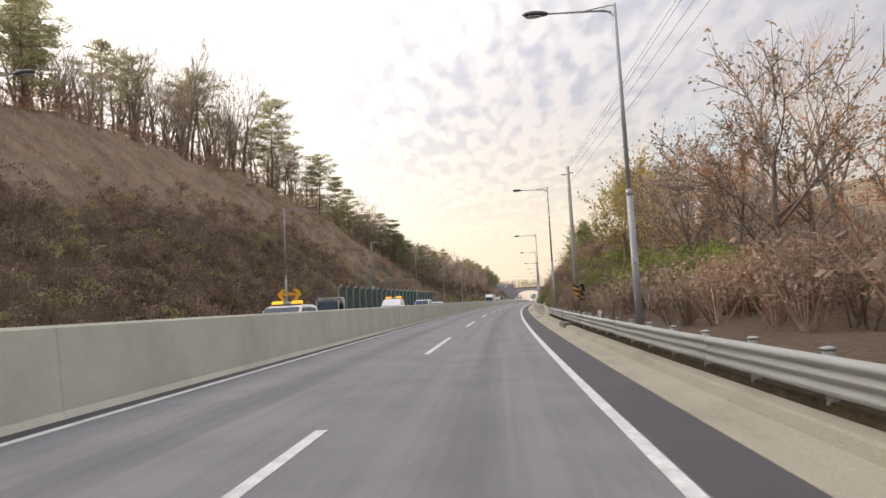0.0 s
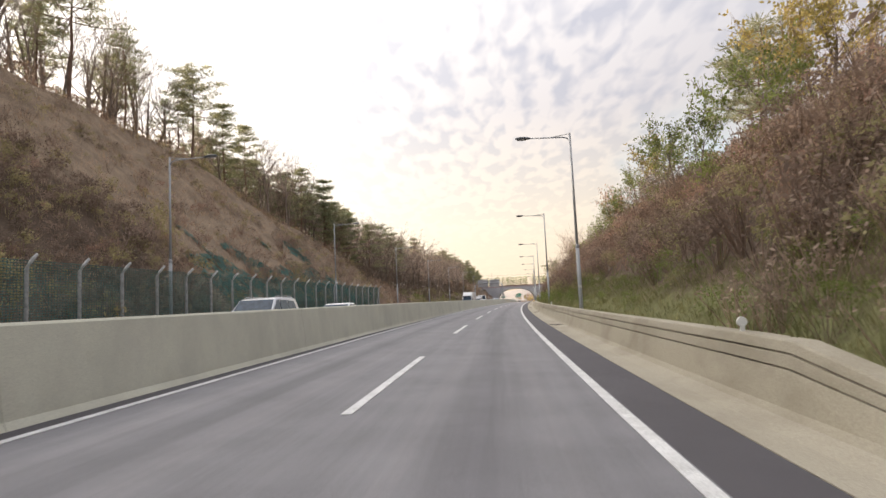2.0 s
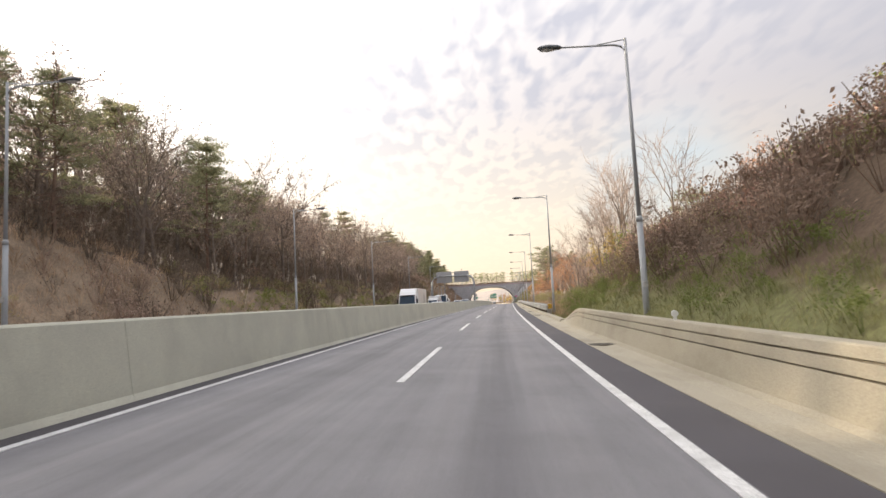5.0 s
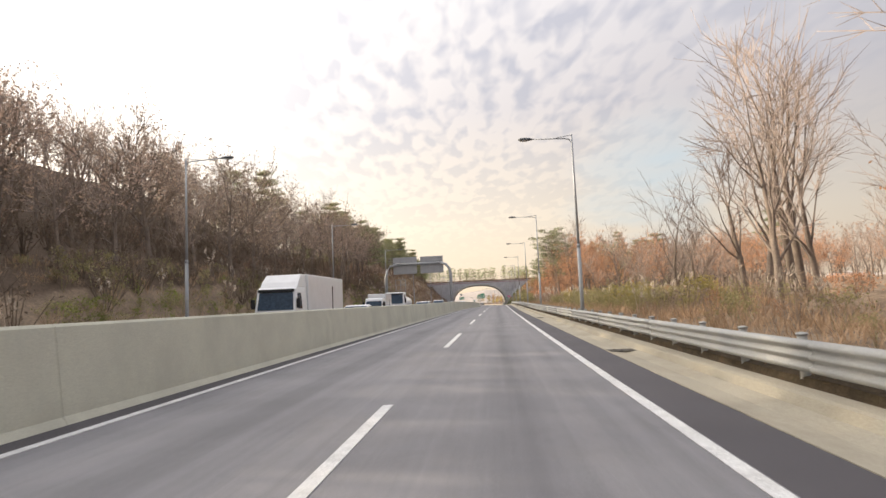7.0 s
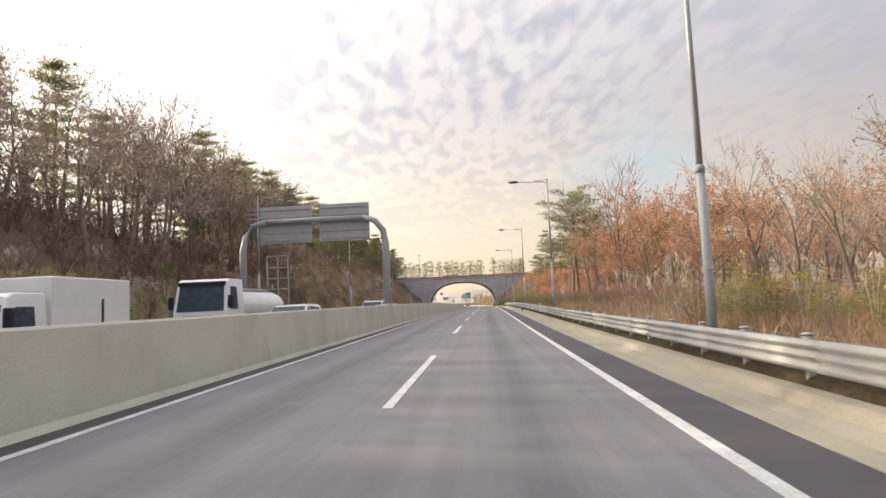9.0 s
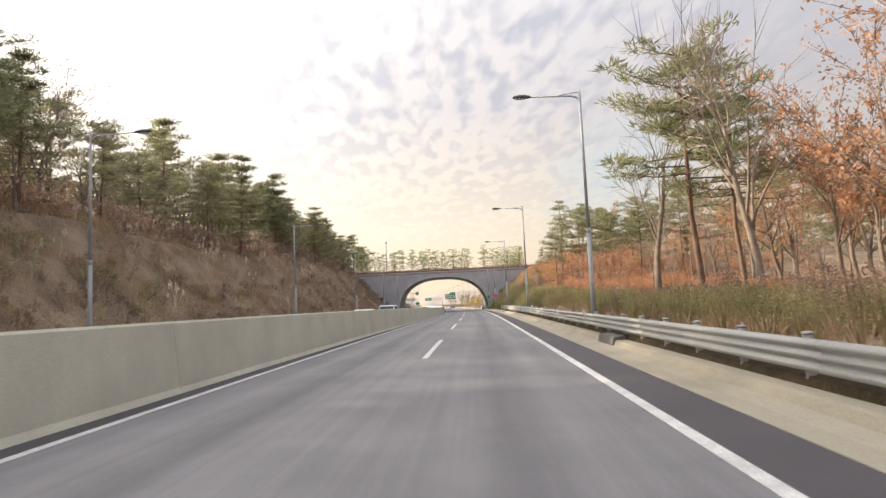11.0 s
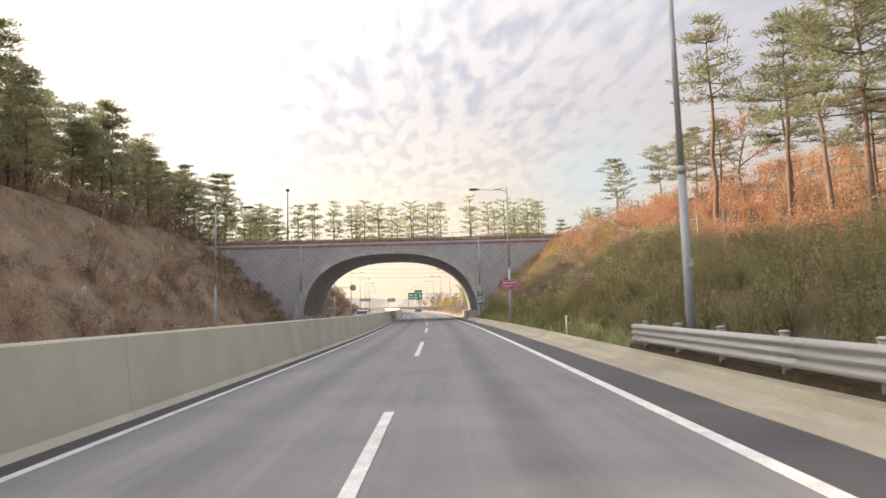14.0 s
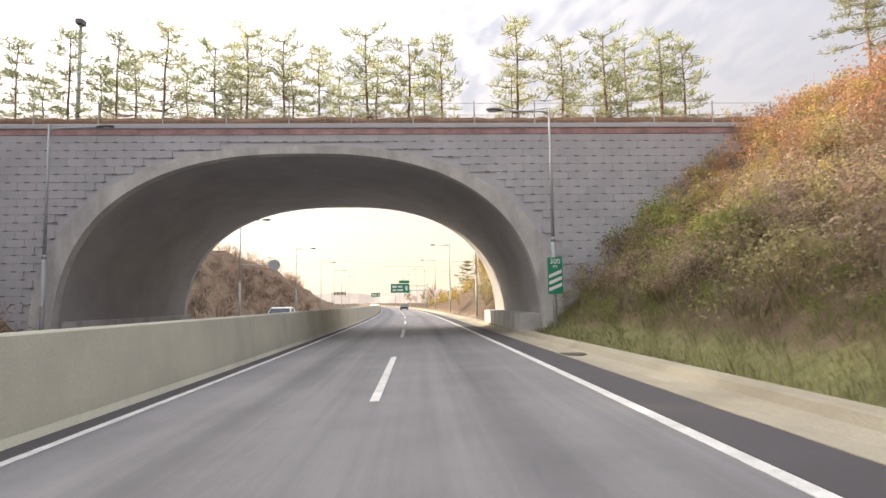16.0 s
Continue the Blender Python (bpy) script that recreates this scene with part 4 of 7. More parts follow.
# kinds of tree, built once far below the ground's view and then copied
PINES = [pine_tree("pine_tree", "tall pine with a bare reddish trunk and dark green crown", 11 + i, 11.0, clumps=40 + 3 * i, needles=58, bare=(0.44, 0.4, 0.48)[i], width=(0.29, 0.27, 0.32)[i], flat=0.3, size=1.12, thick=1.1, taper=(0.66, 2.6)) for i in range(3)]
SLIM = [pine_tree("pine_tree", "tall slender pine with a long bare trunk and a small crown", 31 + i, 13.0, clumps=30, needles=36, bare=0.58, width=0.14) for i in range(2)]
DENSE = [pine_tree("pine_tree", "dense dark pine with branches far down its trunk", 41 + i, 9.0, clumps=44, needles=38, bare=(0.2, 0.27, 0.14)[i], width=(0.28, 0.31, 0.26)[i], flat=0.24, thick=1.25) for i in range(3)]
YOUNG = [pine_tree("young_pine", "slender young pine planted on the bridge", 21 + i, 4.3, clumps=(34, 30, 38)[i], needles=17, bare=(0.18, 0.26, 0.14)[i], width=(0.27, 0.24, 0.30)[i], leaf=M_YNEEDLE, flat=0.38, size=0.66, thick=1.3, taper=(0.6, 2.4)) for i in range(3)]
BARES = [broad_tree("bare_tree", "leafless tree with pale grey twigs", 51 + i, 11.0, spread=(30, 36, 27)[i], kids=((8, 6, 6), (7, 7, 6), (9, 6, 5))[i]) for i in range(3)]
RUSSET = [broad_tree("russet_tree", "autumn tree with russet orange leaves", 61 + i, 9.0, M_ORANGE, 2300, 0.085, 40, twig=M_BARK) for i in range(2)]
DRABS = [broad_tree("brown_tree", "autumn tree with withered brown leaves", 71 + i, 8.5, M_BROWN, 1100, 0.08, 44, (8, 5, 5), twig=M_BARK) for i in range(2)]
GREENS = [broad_tree("leafy_tree", "small tree with yellow-green leaves", 81 + i, 7.5, (M_GREEN, M_YELLOW)[i], 1500, 0.115, 44) for i in range(2)]
BACKBARE = [broad_tree("bare_tree", "leafless tree with pale grey twigs in the wood", 91 + i, 11.0, spread=(34, 40)[i], kids=(7, 4, 4)) for i in range(2)]
BACKBROWN = [broad_tree("brown_tree", "withered brown tree in the wood", 95 + i, 8.5, M_BROWN, 420, 0.095, 44, (7, 5, 4)) for i in range(2)]
BACKRUSSET = [broad_tree("russet_tree", "russet autumn tree in the wood", 98 + i, 9.0, M_ORANGE, 750, 0.105, 40, (7, 4, 3)) for i in range(2)]
KINDS = {"back_bare": (BACKBARE, 11.0), "back_brown": (BACKBROWN, 8.5), "back_russet": (BACKRUSSET, 9.0), "pine": (PINES, 11.0), "dense": (DENSE, 9.0), "slim": (SLIM, 13.0), "young": (YOUNG, 4.3), "bare": (BARES, 11.0), "russet": (RUSSET, 9.0), "brown": (DRABS, 8.5), "leafy": (GREENS[:1], 7.5), "yellow": (GREENS[1:], 7.5)}
used_first = set()
far_wood = []


def plant(kind, s, lat, height, up=None, rng=random):
    """A tree of that kind and height on the ground at that place."""
    variants, own = KINDS[kind]
    ob = variants[rng.randrange(len(variants))]
    k = height / own
    u = ground_up(s, lat) - 0.1 if up is None else up
    m = stand(s, lat, u, rng.uniform(0, 360)) @ Matrix.Diagonal((k * rng.uniform(0.9, 1.1), k * rng.uniform(0.9, 1.1), k, 1))
    if kind[:5] == "back_":
        far_wood.append((ob, m))
        return ob
    if ob.name in used_first:
        return copy_thing(ob, m)
    used_first.add(ob.name)
    ob.matrix_basis = m
    return ob


def pick(rng, odds):
    x = rng.random() * sum(odds.values())
    for kind, p in odds.items():
        x -= p
        if x <= 0:
            return kind
    return kind


def plant_to(kind, s, lat, over, rng):
    """A tree whose top reaches that height over the even slope."""
    return plant(kind, s, lat, max(2.5, float(lie(s, lat)) + over - ground_up(s, lat)), rng=rng)


# how tall the trees along the left crest grow
TALL_L = [(-300, 10), (70, 8.9), (80, 10.2), (90, 12.3), (110, 14.3), (140, 14.0), (150, 11.8), (158, 8.8), (166, 8.8), (180, 8.6), (205, 8.8), (215, 9.6), (230, 9.2), (250, 8.7), (265, 8.7), (275, 9.6), (290, 11.5), (305, 9.6), (330, 8.4), (345, 8.7), (355, 8.8), (370, 9.0), (385, 8.8), (400, 7.9), (446, 7.5)]


def tall_left(s, behind, rng):
    more = behind * (0.08 if s < 300 else 0.28)
    return min(14.5, float(table(TALL_L, s)) + more) * rng.uniform(0.85, 1.17)


wood_rng = random.Random(5)
# left crest
s = -24.0
while s < 178:
    c = float(table(CREST_L, s))
    odds = {"pine": 0.55, "dense": 0.25, "bare": 0.25} if s < 78 else {"bare": 0.92, "pine": 0.05, "dense": 0.03} if s < 150 else {"bare": 0.65, "dense": 0.2, "brown": 0.25}
    for near_, far_ in ((0.5, 3.5), (4.5, 10), (11, 16)):
        l = -(15.6 + c) - wood_rng.uniform(near_, far_)
        kind = pick(wood_rng, odds)
        plant_to("back_" + kind if near_ > 4 and kind in ("bare", "brown") else kind, s + wood_rng.uniform(-1.2, 1.2), l, tall_left(s, near_, wood_rng), wood_rng)
    s += 3.0 if s < 75 else 2.0
# left wood that comes down to the road
s = 166.0
while s < 308:
    c = float(table(CREST_L, s))
    for row in range(8):
        l = -(16.3 + c) - 4.6 * row - wood_rng.uniform(0, 3)
        odds = {"brown": 0.5, "bare": 0.35, "back_brown": 0.5, "dense": 0.03} if row < 2 else {"back_brown": 0.55, "back_bare": 0.35, "dense": 0.5 if s < 208 or s > 288 else 0.0}
        plant_to(pick(wood_rng, odds), s + wood_rng.uniform(-1.8, 1.8), l, tall_left(s, 0, wood_rng), wood_rng)
    s += 3.7
# pines on the crest before the bridge
s = 304.0
while s < 446:
    c = float(table(CREST_L, s))
    for near_, far_ in ((0.8, 3), (4, 8), (9, 15)):
        l = -(15.6 + c) - wood_rng.uniform(near_, far_)
        if 363 < s < 375:
            continue
        odds = {"pine": 0.3, "dense": 0.6, "back_bare": 0.15} if s > 362 else {"pine": 0.25, "dense": 0.35, "back_bare": 0.4} if s > 335 else {"pine": 0.3, "dense": 0.35, "back_bare": 0.4, "brown": 0.1} if s > 318 else {"dense": 0.25, "back_bare": 0.5, "brown": 0.35}
        plant_to(pick(wood_rng, odds), s + wood_rng.uniform(-1.3, 1.3), l, tall_left(s, near_, wood_rng), wood_rng)
    s += 2.7
s = 350.0
while s < 404:
    for l in (-46, -52):
        plant_to("dense" if wood_rng.random() < 0.7 else "pine", s + wood_rng.uniform(-1, 1), l + wood_rng.uniform(-2, 2), wood_rng.uniform(6.5, 8.5), wood_rng)
    s += 2.8
# right: trees whose places can be told
for kind, s, lat, h in (("pine", 324.5, 13.8, 14.6), ("bare", 318.3, 14.2, 13.0), ("pine", 377.5, 17.0, 12.0), ("pine", 379.9, 20.8, 11.2), ("pine", 378.1, 25.3, 11.8),
                        ("bare", 335.0, 14.5, 13.5), ("slim", 397.9, 17.5, 13.6), ("slim", 395.6, 20.5, 12.6), ("slim", 393.5, 21.5, 12.6), ("pine", 440.1, 25.2, 10.6), ("pine", 424.4, 27.2, 9.8), ("pine", 436, 29.5, 8.5), ("dense", 424, 31, 7.5), ("dense", 436, 34, 8),
                        ("bare", 213.6, 10.2, 12.5), ("bare", 217.6, 13.4, 13.0), ("bare", 222.2, 12.6, 12.0), ("bare", 209, 15, 13), ("bare", 226, 17, 12), ("bare", 225.5, 10.6, 9.5), ("bare", 229, 12.5, 8), ("bare", 223.5, 14, 10), ("pine", 199, -24, 11), ("pine", 203, -27, 12), ("pine", 207, -24, 10.5), ("dense", 195, -22, 9), ("bare", 203, 11, 12.5), ("bare", 198, 17, 12), ("pine", 205, 20, 11), ("leafy", 200, 14, 7), ("bare", 211, 16, 12.5), ("russet", 216, 19, 9), ("bare", 207, 13, 12), ("yellow", 203, 12.5, 7), ("bare", 219.5, 18, 12.5),
                        ("russet", 271.9, 11.8, 6.5), ("russet", 278, 14, 7.5), ("russet", 285, 12.5, 8), ("russet", 292, 16, 9), ("brown", 264, 16, 6), ("bare", 283, 19, 9.5), ("russet", 301, 12, 8.5), ("pine", 325.5, 16.5, 12.0), ("russet", 313, 17.5, 14.2), ("russet", 308, 18.0, 13.4), ("bare", 306, 15, 13.5), ("russet", 302, 19.5, 11.5), ("dense", 345, 40, 12),
                        ("russet", 371, 15.5, 5.0), ("russet", 366, 20, 5.5), ("bare", 361, 24, 7.0), ("russet", 357, 17, 5.5), ("bare", 352, 19, 7.5), ("pine", 376.5, 30.6, 12.6), ("pine", 380, 13.8, 8.4), ("pine", 384, 23.0, 10.5), ("pine", 372.5, 35.0, 9.0), ("russet", 349, 13.5, 4.2), ("russet", 354.5, 14.5, 3.8), ("russet", 360, 13.2, 4.4), ("russet", 365, 14.2, 3.6), ("russet", 369.5, 12.4, 3.4), ("russet", 374, 19.0, 4.5), ("russet", 363, 17.5, 5.2), ("pine", 385, 27, 12), ("pine", 404, 26, 11), ("dense", 351, 31, 10),
                        ("bare", 108.4, 21.7, 13.0), ("yellow", 106, 18.5, 10.0), ("yellow", 101, 16, 8.2), ("leafy", 97, 12, 5.5), ("leafy", 104, 11.5, 5.2), ("bare", 97.1, 24.5, 14.0), ("bare", 95.7, 30, 15.0), ("bare", 88, 26, 13), ("pine", 117, 20, 12), ("pine", 122, 22, 11), ("bare", 113, 23, 12),
                        ("yellow", 84, 14, 9), ("yellow", 80, 12.5, 9.5), ("yellow", 87, 15.5, 10.5), ("yellow", 76, 15, 10), ("brown", 70, 13, 9), ("russet", 66, 14.5, 9.5), ("brown", 61, 12.5, 8.5), ("russet", 57, 13.5, 9), ("bare", 83, 18, 13), ("bare", 75, 18, 13), ("brown", 52, 13, 9), ("russet", 49, 15, 9), ("brown", 78, 17, 9), ("brown", 72, 20, 9), ("bare", 68, 17, 11), ("brown", 64, 14, 8), ("bare", 60, 19, 12), ("brown", 56, 16, 9), ("russet", 80, 22, 10),
                        ("dense", 462, -27, 6), ("pine", 466, -29, 7.5), ("pine", 470, -27.5, 6.5), ("yellow", 462, 10, 5.5), ("yellow", 472, 11, 6), ("russet", 484, 11, 6), ("yellow", 496, 12, 6), ("russet", 129, 12.4, 5.6), ("leafy", 137, 12.6, 5.4), ("leafy", 113, 12.2, 5.2), ("yellow", 117.5, 13.6, 6), ("leafy", 121, 12.5, 4.8), ("brown", 124.5, 14, 6.2), ("leafy", 128, 12.6, 4.6), ("russet", 133, 13, 6), ("leafy", 138, 13.2, 4.2), ("leafy", 143, 15.5, 4.5), ("leafy", 148, 13.5, 3.6), ("leafy", 155, 14.5, 3.4), ("yellow", 159, 13, 3.0), ("leafy", 109, 11.8, 5.5), ("bare", 150, 16, 8), ("bare", 152, 19, 10), ("bare", 166, 17, 8), ("bare", 172, 20, 9), ("bare", 160, 24, 10), ("russet", 176, 14, 6)):
    plant(kind, s, lat, h, rng=wood_rng)
# right: the wood behind
for s0, s1, l0, l1, n, odds, h0, h1 in ((40, 90, 22, 45, 22, {"back_brown": 0.5, "back_bare": 0.4, "dense": 0.1}, 7, 11), (90, 175, 22, 45, 26, {"back_bare": 0.5, "back_brown": 0.2, "dense": 0.2, "yellow": 0.1}, 6, 10),
                                        (180, 228, 14, 40, 22, {"bare": 0.6, "back_russet": 0.25, "back_brown": 0.2}, 8, 12), (228, 262, 12, 45, 24, {"bare": 0.5, "back_russet": 0.4, "back_brown": 0.3}, 4, 5.5), (250, 345, 45, 75, 46, {"back_brown": 0.3, "back_russet": 0.3, "back_bare": 0.5}, 9, 12.5), (345, 420, 60, 110, 34, {"back_brown": 0.4, "back_russet": 0.4, "back_bare": 0.4}, 10, 14), (262, 335, 19, 48, 72, {"back_brown": 0.3, "russet": 0.25, "back_russet": 0.3, "bare": 0.2, "dense": 0.03}, 9, 13),
                                        (330, 372, 26, 60, 34, {"back_brown": 0.4, "back_russet": 0.45, "bare": 0.3, "pine": 0.1}, 7, 10), (372, 430, 30, 55, 14, {"dense": 0.5, "pine": 0.4, "russet": 0.2}, 7, 10),
                                        (455, 560, 12, 40, 26, {"yellow": 0.4, "dense": 0.3, "russet": 0.4}, 5, 9), (560, 800, 12, 40, 22, {"yellow": 0.4, "dense": 0.4, "russet": 0.4}, 5, 8),
                                        (452, 500, -50, -27, 12, {"dense": 0.6, "pine": 0.4}, 7, 10)):
    for _ in range(n):
        s, h = wood_rng.uniform(s0, s1), wood_rng.uniform(h0, h1)
        plant(pick(wood_rng, odds), s, wood_rng.uniform(l0, l1), min(h, max(3.2, 0.125 * (s - 210))) if 232 < s < 345 else h, rng=wood_rng)
# young pines on the bridge, with a gap
for row, (y0, step) in enumerate(((2.6, 1.9), (7.5, 2.6))):
    x = -28.0
    while x < 16.5:
        if not (3.0 < x < 4.6):
            plant("young", BS + y0 + wood_rng.uniform(-0.7, 0.7), x, wood_rng.uniform(4.3, 5.1), up=9.75, rng=wood_rng)
        x += step * wood_rng.uniform(0.75, 1.3)

def join_wood():
    """The trees behind the first rows, which nobody could count, as one wood."""
    V, F, S, n, mats = [], [], [], 0, []
    for ob, m in far_wood:
        a = np.array(m)
        for child in ob.children:
            me = child.data
            v = np.empty(len(me.vertices) * 3, np.float32)
            me.vertices.foreach_get("co", v)
            f = np.empty(len(me.loops), np.int32)
            me.loops.foreach_get("vertex_index", f)
            V.append(v.reshape(-1, 3) @ a[:3, :3].T + a[:3, 3])
            F.append(f.reshape(-1, 4) + n)
            n += len(me.vertices)
            if me.materials[0] not in mats:
                mats.append(me.materials[0])
            S.append(np.full(len(F[-1]), mats.index(me.materials[0]), np.int32))
    me = quad_mesh("distant_wood", np.concatenate(V), np.concatenate(F), mats[0])
    for mat in mats[1:]:
        me.materials.append(mat)
    me.polygons.foreach_set("material_index", np.concatenate(S))
    tagged(new("distant_wood", me), "leafless and brown trees of the wood behind the road", "trees", kind="stuff")
    for ob in {ob for ob, m in far_wood}:
        for child in list(ob.children):
            bpy.data.objects.remove(child)
        bpy.data.objects.remove(ob)


join_wood()

# ---- undergrowth ----
g_rng = np.random.default_rng(8)
DRY = [bush_arrays(100 + i, 9, 52, 0.056) for i in range(5)]
LEAFY = [bush_arrays(120 + i, 7, 125, 0.05) for i in range(5)]
FINE = [bush_arrays(180 + i, 8, 110, 0.045) for i in range(4)]
LUMP = [lump_arrays(200 + i) for i in range(6)]
FULL = [lump_arrays(220 + i, 10, 135, 0.054, 3) for i in range(5)]
STALK = [bush_arrays(140 + i, 9, 130, 0.034, 0.55) for i in range(5)]
TUFTS = [tuft_arrays(160 + i) for i in range(6)]


def crest_at(s):
    return -(15.4 + float(table(CREST_L, s)))


def bushes(name, variants, count, s0, s1, l0, l1, lo, hi, mat, label, keep=None, tall=1.0, category="bush"):
    p = places_in(g_rng, count, s0, s1, l0, l1, keep)
    scatter(name, variants, p, g_rng.uniform(lo, hi, count), mat, label, category, tall)


low_half = lambda s, l, r: (-l - 15.4) / (float(table(CREST_L, s)) + 0.1) < r.uniform(0.1, 0.85) and noise.noise(Vector((s * 0.16 + l * 0.12, l * 0.22, 7.0))) > r.uniform(-0.35, 0.2)
bushes("dry_bushes", DRY, 420, -5, 180, crest_at, -15.6, 0.8, 1.8, M_BROWN, "dark brown withered bushes on the cut slope", low_half)
foot = lambda s, l, r: (-l - 15.4) / (float(table(CREST_L, s)) + 0.1) < 0.56 + 0.35 * noise.noise(Vector((s * 0.09, 2.0, 1.0))) + r.uniform(-0.12, 0.06)
bushes("dry_bushes", FULL, 950, -5, 116, crest_at, -15.6, 0.9, 1.9, M_DARK, "dark brushwood low on the cut slope", foot)
bushes("dry_bushes", FULL, 380, -5, 118, crest_at, -15.6, 0.8, 1.8, M_OLIVE, "olive bushes low on the cut slope", foot)
bushes("dry_bushes", FULL, 150, -5, 150, crest_at, -15.6, 0.7, 1.4, M_PURPLE, "dull red-brown bushes low on the cut slope", foot)
patchy = lambda s, l, r: noise.noise(Vector((s * 0.22, l * 0.3, 9.0))) > r.uniform(-0.05, 0.3)
bushes("dry_bushes", FULL, 130, 108, 172, crest_at, -15.8, 0.6, 1.3, M_BROWN, "brown bushes in patches behind the fence", patchy)
bushes("dry_bushes", FULL, 130, 108, 172, crest_at, -15.8, 0.6, 1.3, M_OLIVE, "olive bushes in patches behind the fence", patchy)
loose = lambda s, l, r: noise.noise(Vector((s * 0.22, l * 0.3, 9.0))) > r.uniform(-0.5, 0.2)
bushes("dry_bushes", FULL, 200, 98, 172, crest_at, -15.8, 0.4, 0.9, M_OLIVE, "low olive bushes on the slope behind the fence", loose)
bushes("dry_bushes", FULL, 240, 98, 172, crest_at, -15.8, 0.4, 0.9, M_BROWN, "low brown bushes on the slope behind the fence", loose)
bushes("dry_bushes", FULL, 110, 98, 172, crest_at, -15.8, 0.4, 1.0, M_DARK, "low dark bushes on the slope behind the fence", loose)
bushes("dry_grass", TUFTS, 7500, -5, 182, lambda s: crest_at(s) - 6, -15.6, 0.6, 1.25, M_RUST, "rusty dry grass on the cut slope", category="grass")
clumped = lambda s, l, r: noise.noise(Vector((s * 0.33, l * 0.5, 3.0))) > r.uniform(-0.25, 0.3)
bushes("dry_grass", TUFTS, 5200, 290, 445, lambda s: crest_at(s) - 3, -15.6, 0.7, 1.3, M_TAN, "pale dry grass in clumps on the slope", clumped, category="grass")
bushes("dry_grass", TUFTS, 1500, 165, 290, lambda s: crest_at(s) - 3, -15.6, 0.6, 1.2, M_TAN, "pale dry grass at the foot of the wood", category="grass")
bushes("dry_bushes", DRY, 700, 170, 310, lambda s: crest_at(s) - 18, -15.8, 1.0, 2.6, M_DARK, "dark brown thicket under the trees")
bushes("dry_bushes", FULL, 200, 292, 436, crest_at, -15.8, 0.5, 1.2, M_PURPLE, "dull red-brown bushes on the slope", clumped)
bushes("dry_bushes", FULL, 150, 292, 436, crest_at, -15.8, 0.5, 1.1, M_BROWN, "brown bushes in clumps on the slope", clumped)
bushes("dry_bushes", FULL, 60, 290, 345, crest_at, -15.8, 0.6, 1.2, M_OLIVE, "olive bushes low on the slope", foot)
bushes("dry_bushes", FULL, 150, 184, 250, -21, -15.8, 0.6, 1.3, M_OLIVE, "olive bushes at the foot of the wood")
bushes("dry_bushes", FULL, 120, 296, 436, crest_at, -15.8, 0.6, 1.2, M_DARK, "dark bushes on the lower slope", foot)
bushes("dry_bushes", DRY, 300, 300, 440, crest_at, -15.8, 0.7, 1.6, M_BROWN, "brown withered bushes on the slope", low_half)
bushes("dry_bushes", FULL, 190, 185, 330, lambda s: crest_at(s), -15.8, 0.6, 1.3, M_GREEN, "green bushes at the foot of the slope")
bushes("crest_bushes", DRY, 240, -5, 445, lambda s: crest_at(s) - 9, lambda s: crest_at(s) + 0.5, 1.2, 2.4, M_PURPLE, "brown brushwood under the trees of the crest")
bushes("crest_bushes", FULL, 260, -5, 180, lambda s: crest_at(s) - 8, lambda s: crest_at(s) - 1, 1.3, 2.4, M_DARK, "dark thicket under the trees of the crest")
# right
bushes("thicket", LUMP, 240, 22, 82, 9.0, 19, 1.1, 2.2, M_PURPLE, "dull red-brown thicket behind the guardrail")
bushes("thicket", LUMP, 320, 20, 82, 8.8, 19, 1.1, 2.2, M_DARK, "dark withered thicket behind the guardrail")
bushes("thicket", LUMP, 100, 50, 84, 8.6, 14, 1.2, 3.0, M_GREEN, "yellow-green bushes behind the guardrail")
bushes("thicket", DRY, 200, 22, 80, 6.6, 12, 0.8, 1.8, M_BROWN, "brown withered bushes behind the guardrail")
bushes("slope_bushes", LUMP, 420, 80, 182, 7.3, 15, 0.8, 1.6, M_DARK, "dark withered bushes on the slope")
bushes("slope_bushes", LUMP, 210, 80, 182, 6.9, 14, 0.6, 1.4, M_OLIVE, "green bushes on the slope")
bushes("slope_bushes", LUMP, 170, 82, 182, 7.6, 16, 0.7, 1.7, M_PURPLE, "dull red bushes near the top of the slope")
bushes("slope_bushes", DRY, 520, 80, 182, 7.2, 15, 0.8, 1.8, M_DARK, "tangled withered stems over the slope")
bushes("slope_bushes", LUMP, 120, 80, 182, 8.4, 14, 0.8, 1.6, M_BROWN, "brown bushes over the slope")
bushes("slope_bushes", LUMP, 130, 78, 180, 11.5, 21, 1.4, 2.6, M_BROWN, "tall brown bushes along the top of the slope")
bushes("slope_bushes", LUMP, 110, 78, 180, 11.0, 20, 1.3, 2.5, M_GREEN, "tall green bushes along the top of the slope")
bushes("verge_grass", TUFTS, 7000, 80, 200, 5.95, 7.6, 0.22, 0.5, M_TURF, "short green grass above the retaining wall", category="grass")
bushes("slope_bushes", LUMP, 260, 82, 196, 6.25, 8.0, 0.35, 0.75, M_GREEN, "low green weeds above the retaining wall")
bushes("slope_bushes", LUMP, 50, 181, 196, 6.9, 10.5, 0.9, 1.5, M_OLIVE, "dark green bushes by the end of the guardrail")
bushes("slope_bushes", LUMP, 35, 181, 195, 6.9, 10, 0.8, 1.3, M_GREEN, "green bushes by the end of the guardrail")
bushes("thicket", LUMP, 190, 196, 330, 9.0, 24, 0.6, 1.3, M_ORANGE, "russet brushwood behind the guardrail", lambda s, l, r: s < 297 or l > 10)
bushes("thicket", LUMP, 110, 218, 268, 7.4, 12, 0.7, 1.7, M_OLIVE, "olive bushes behind the guardrail")
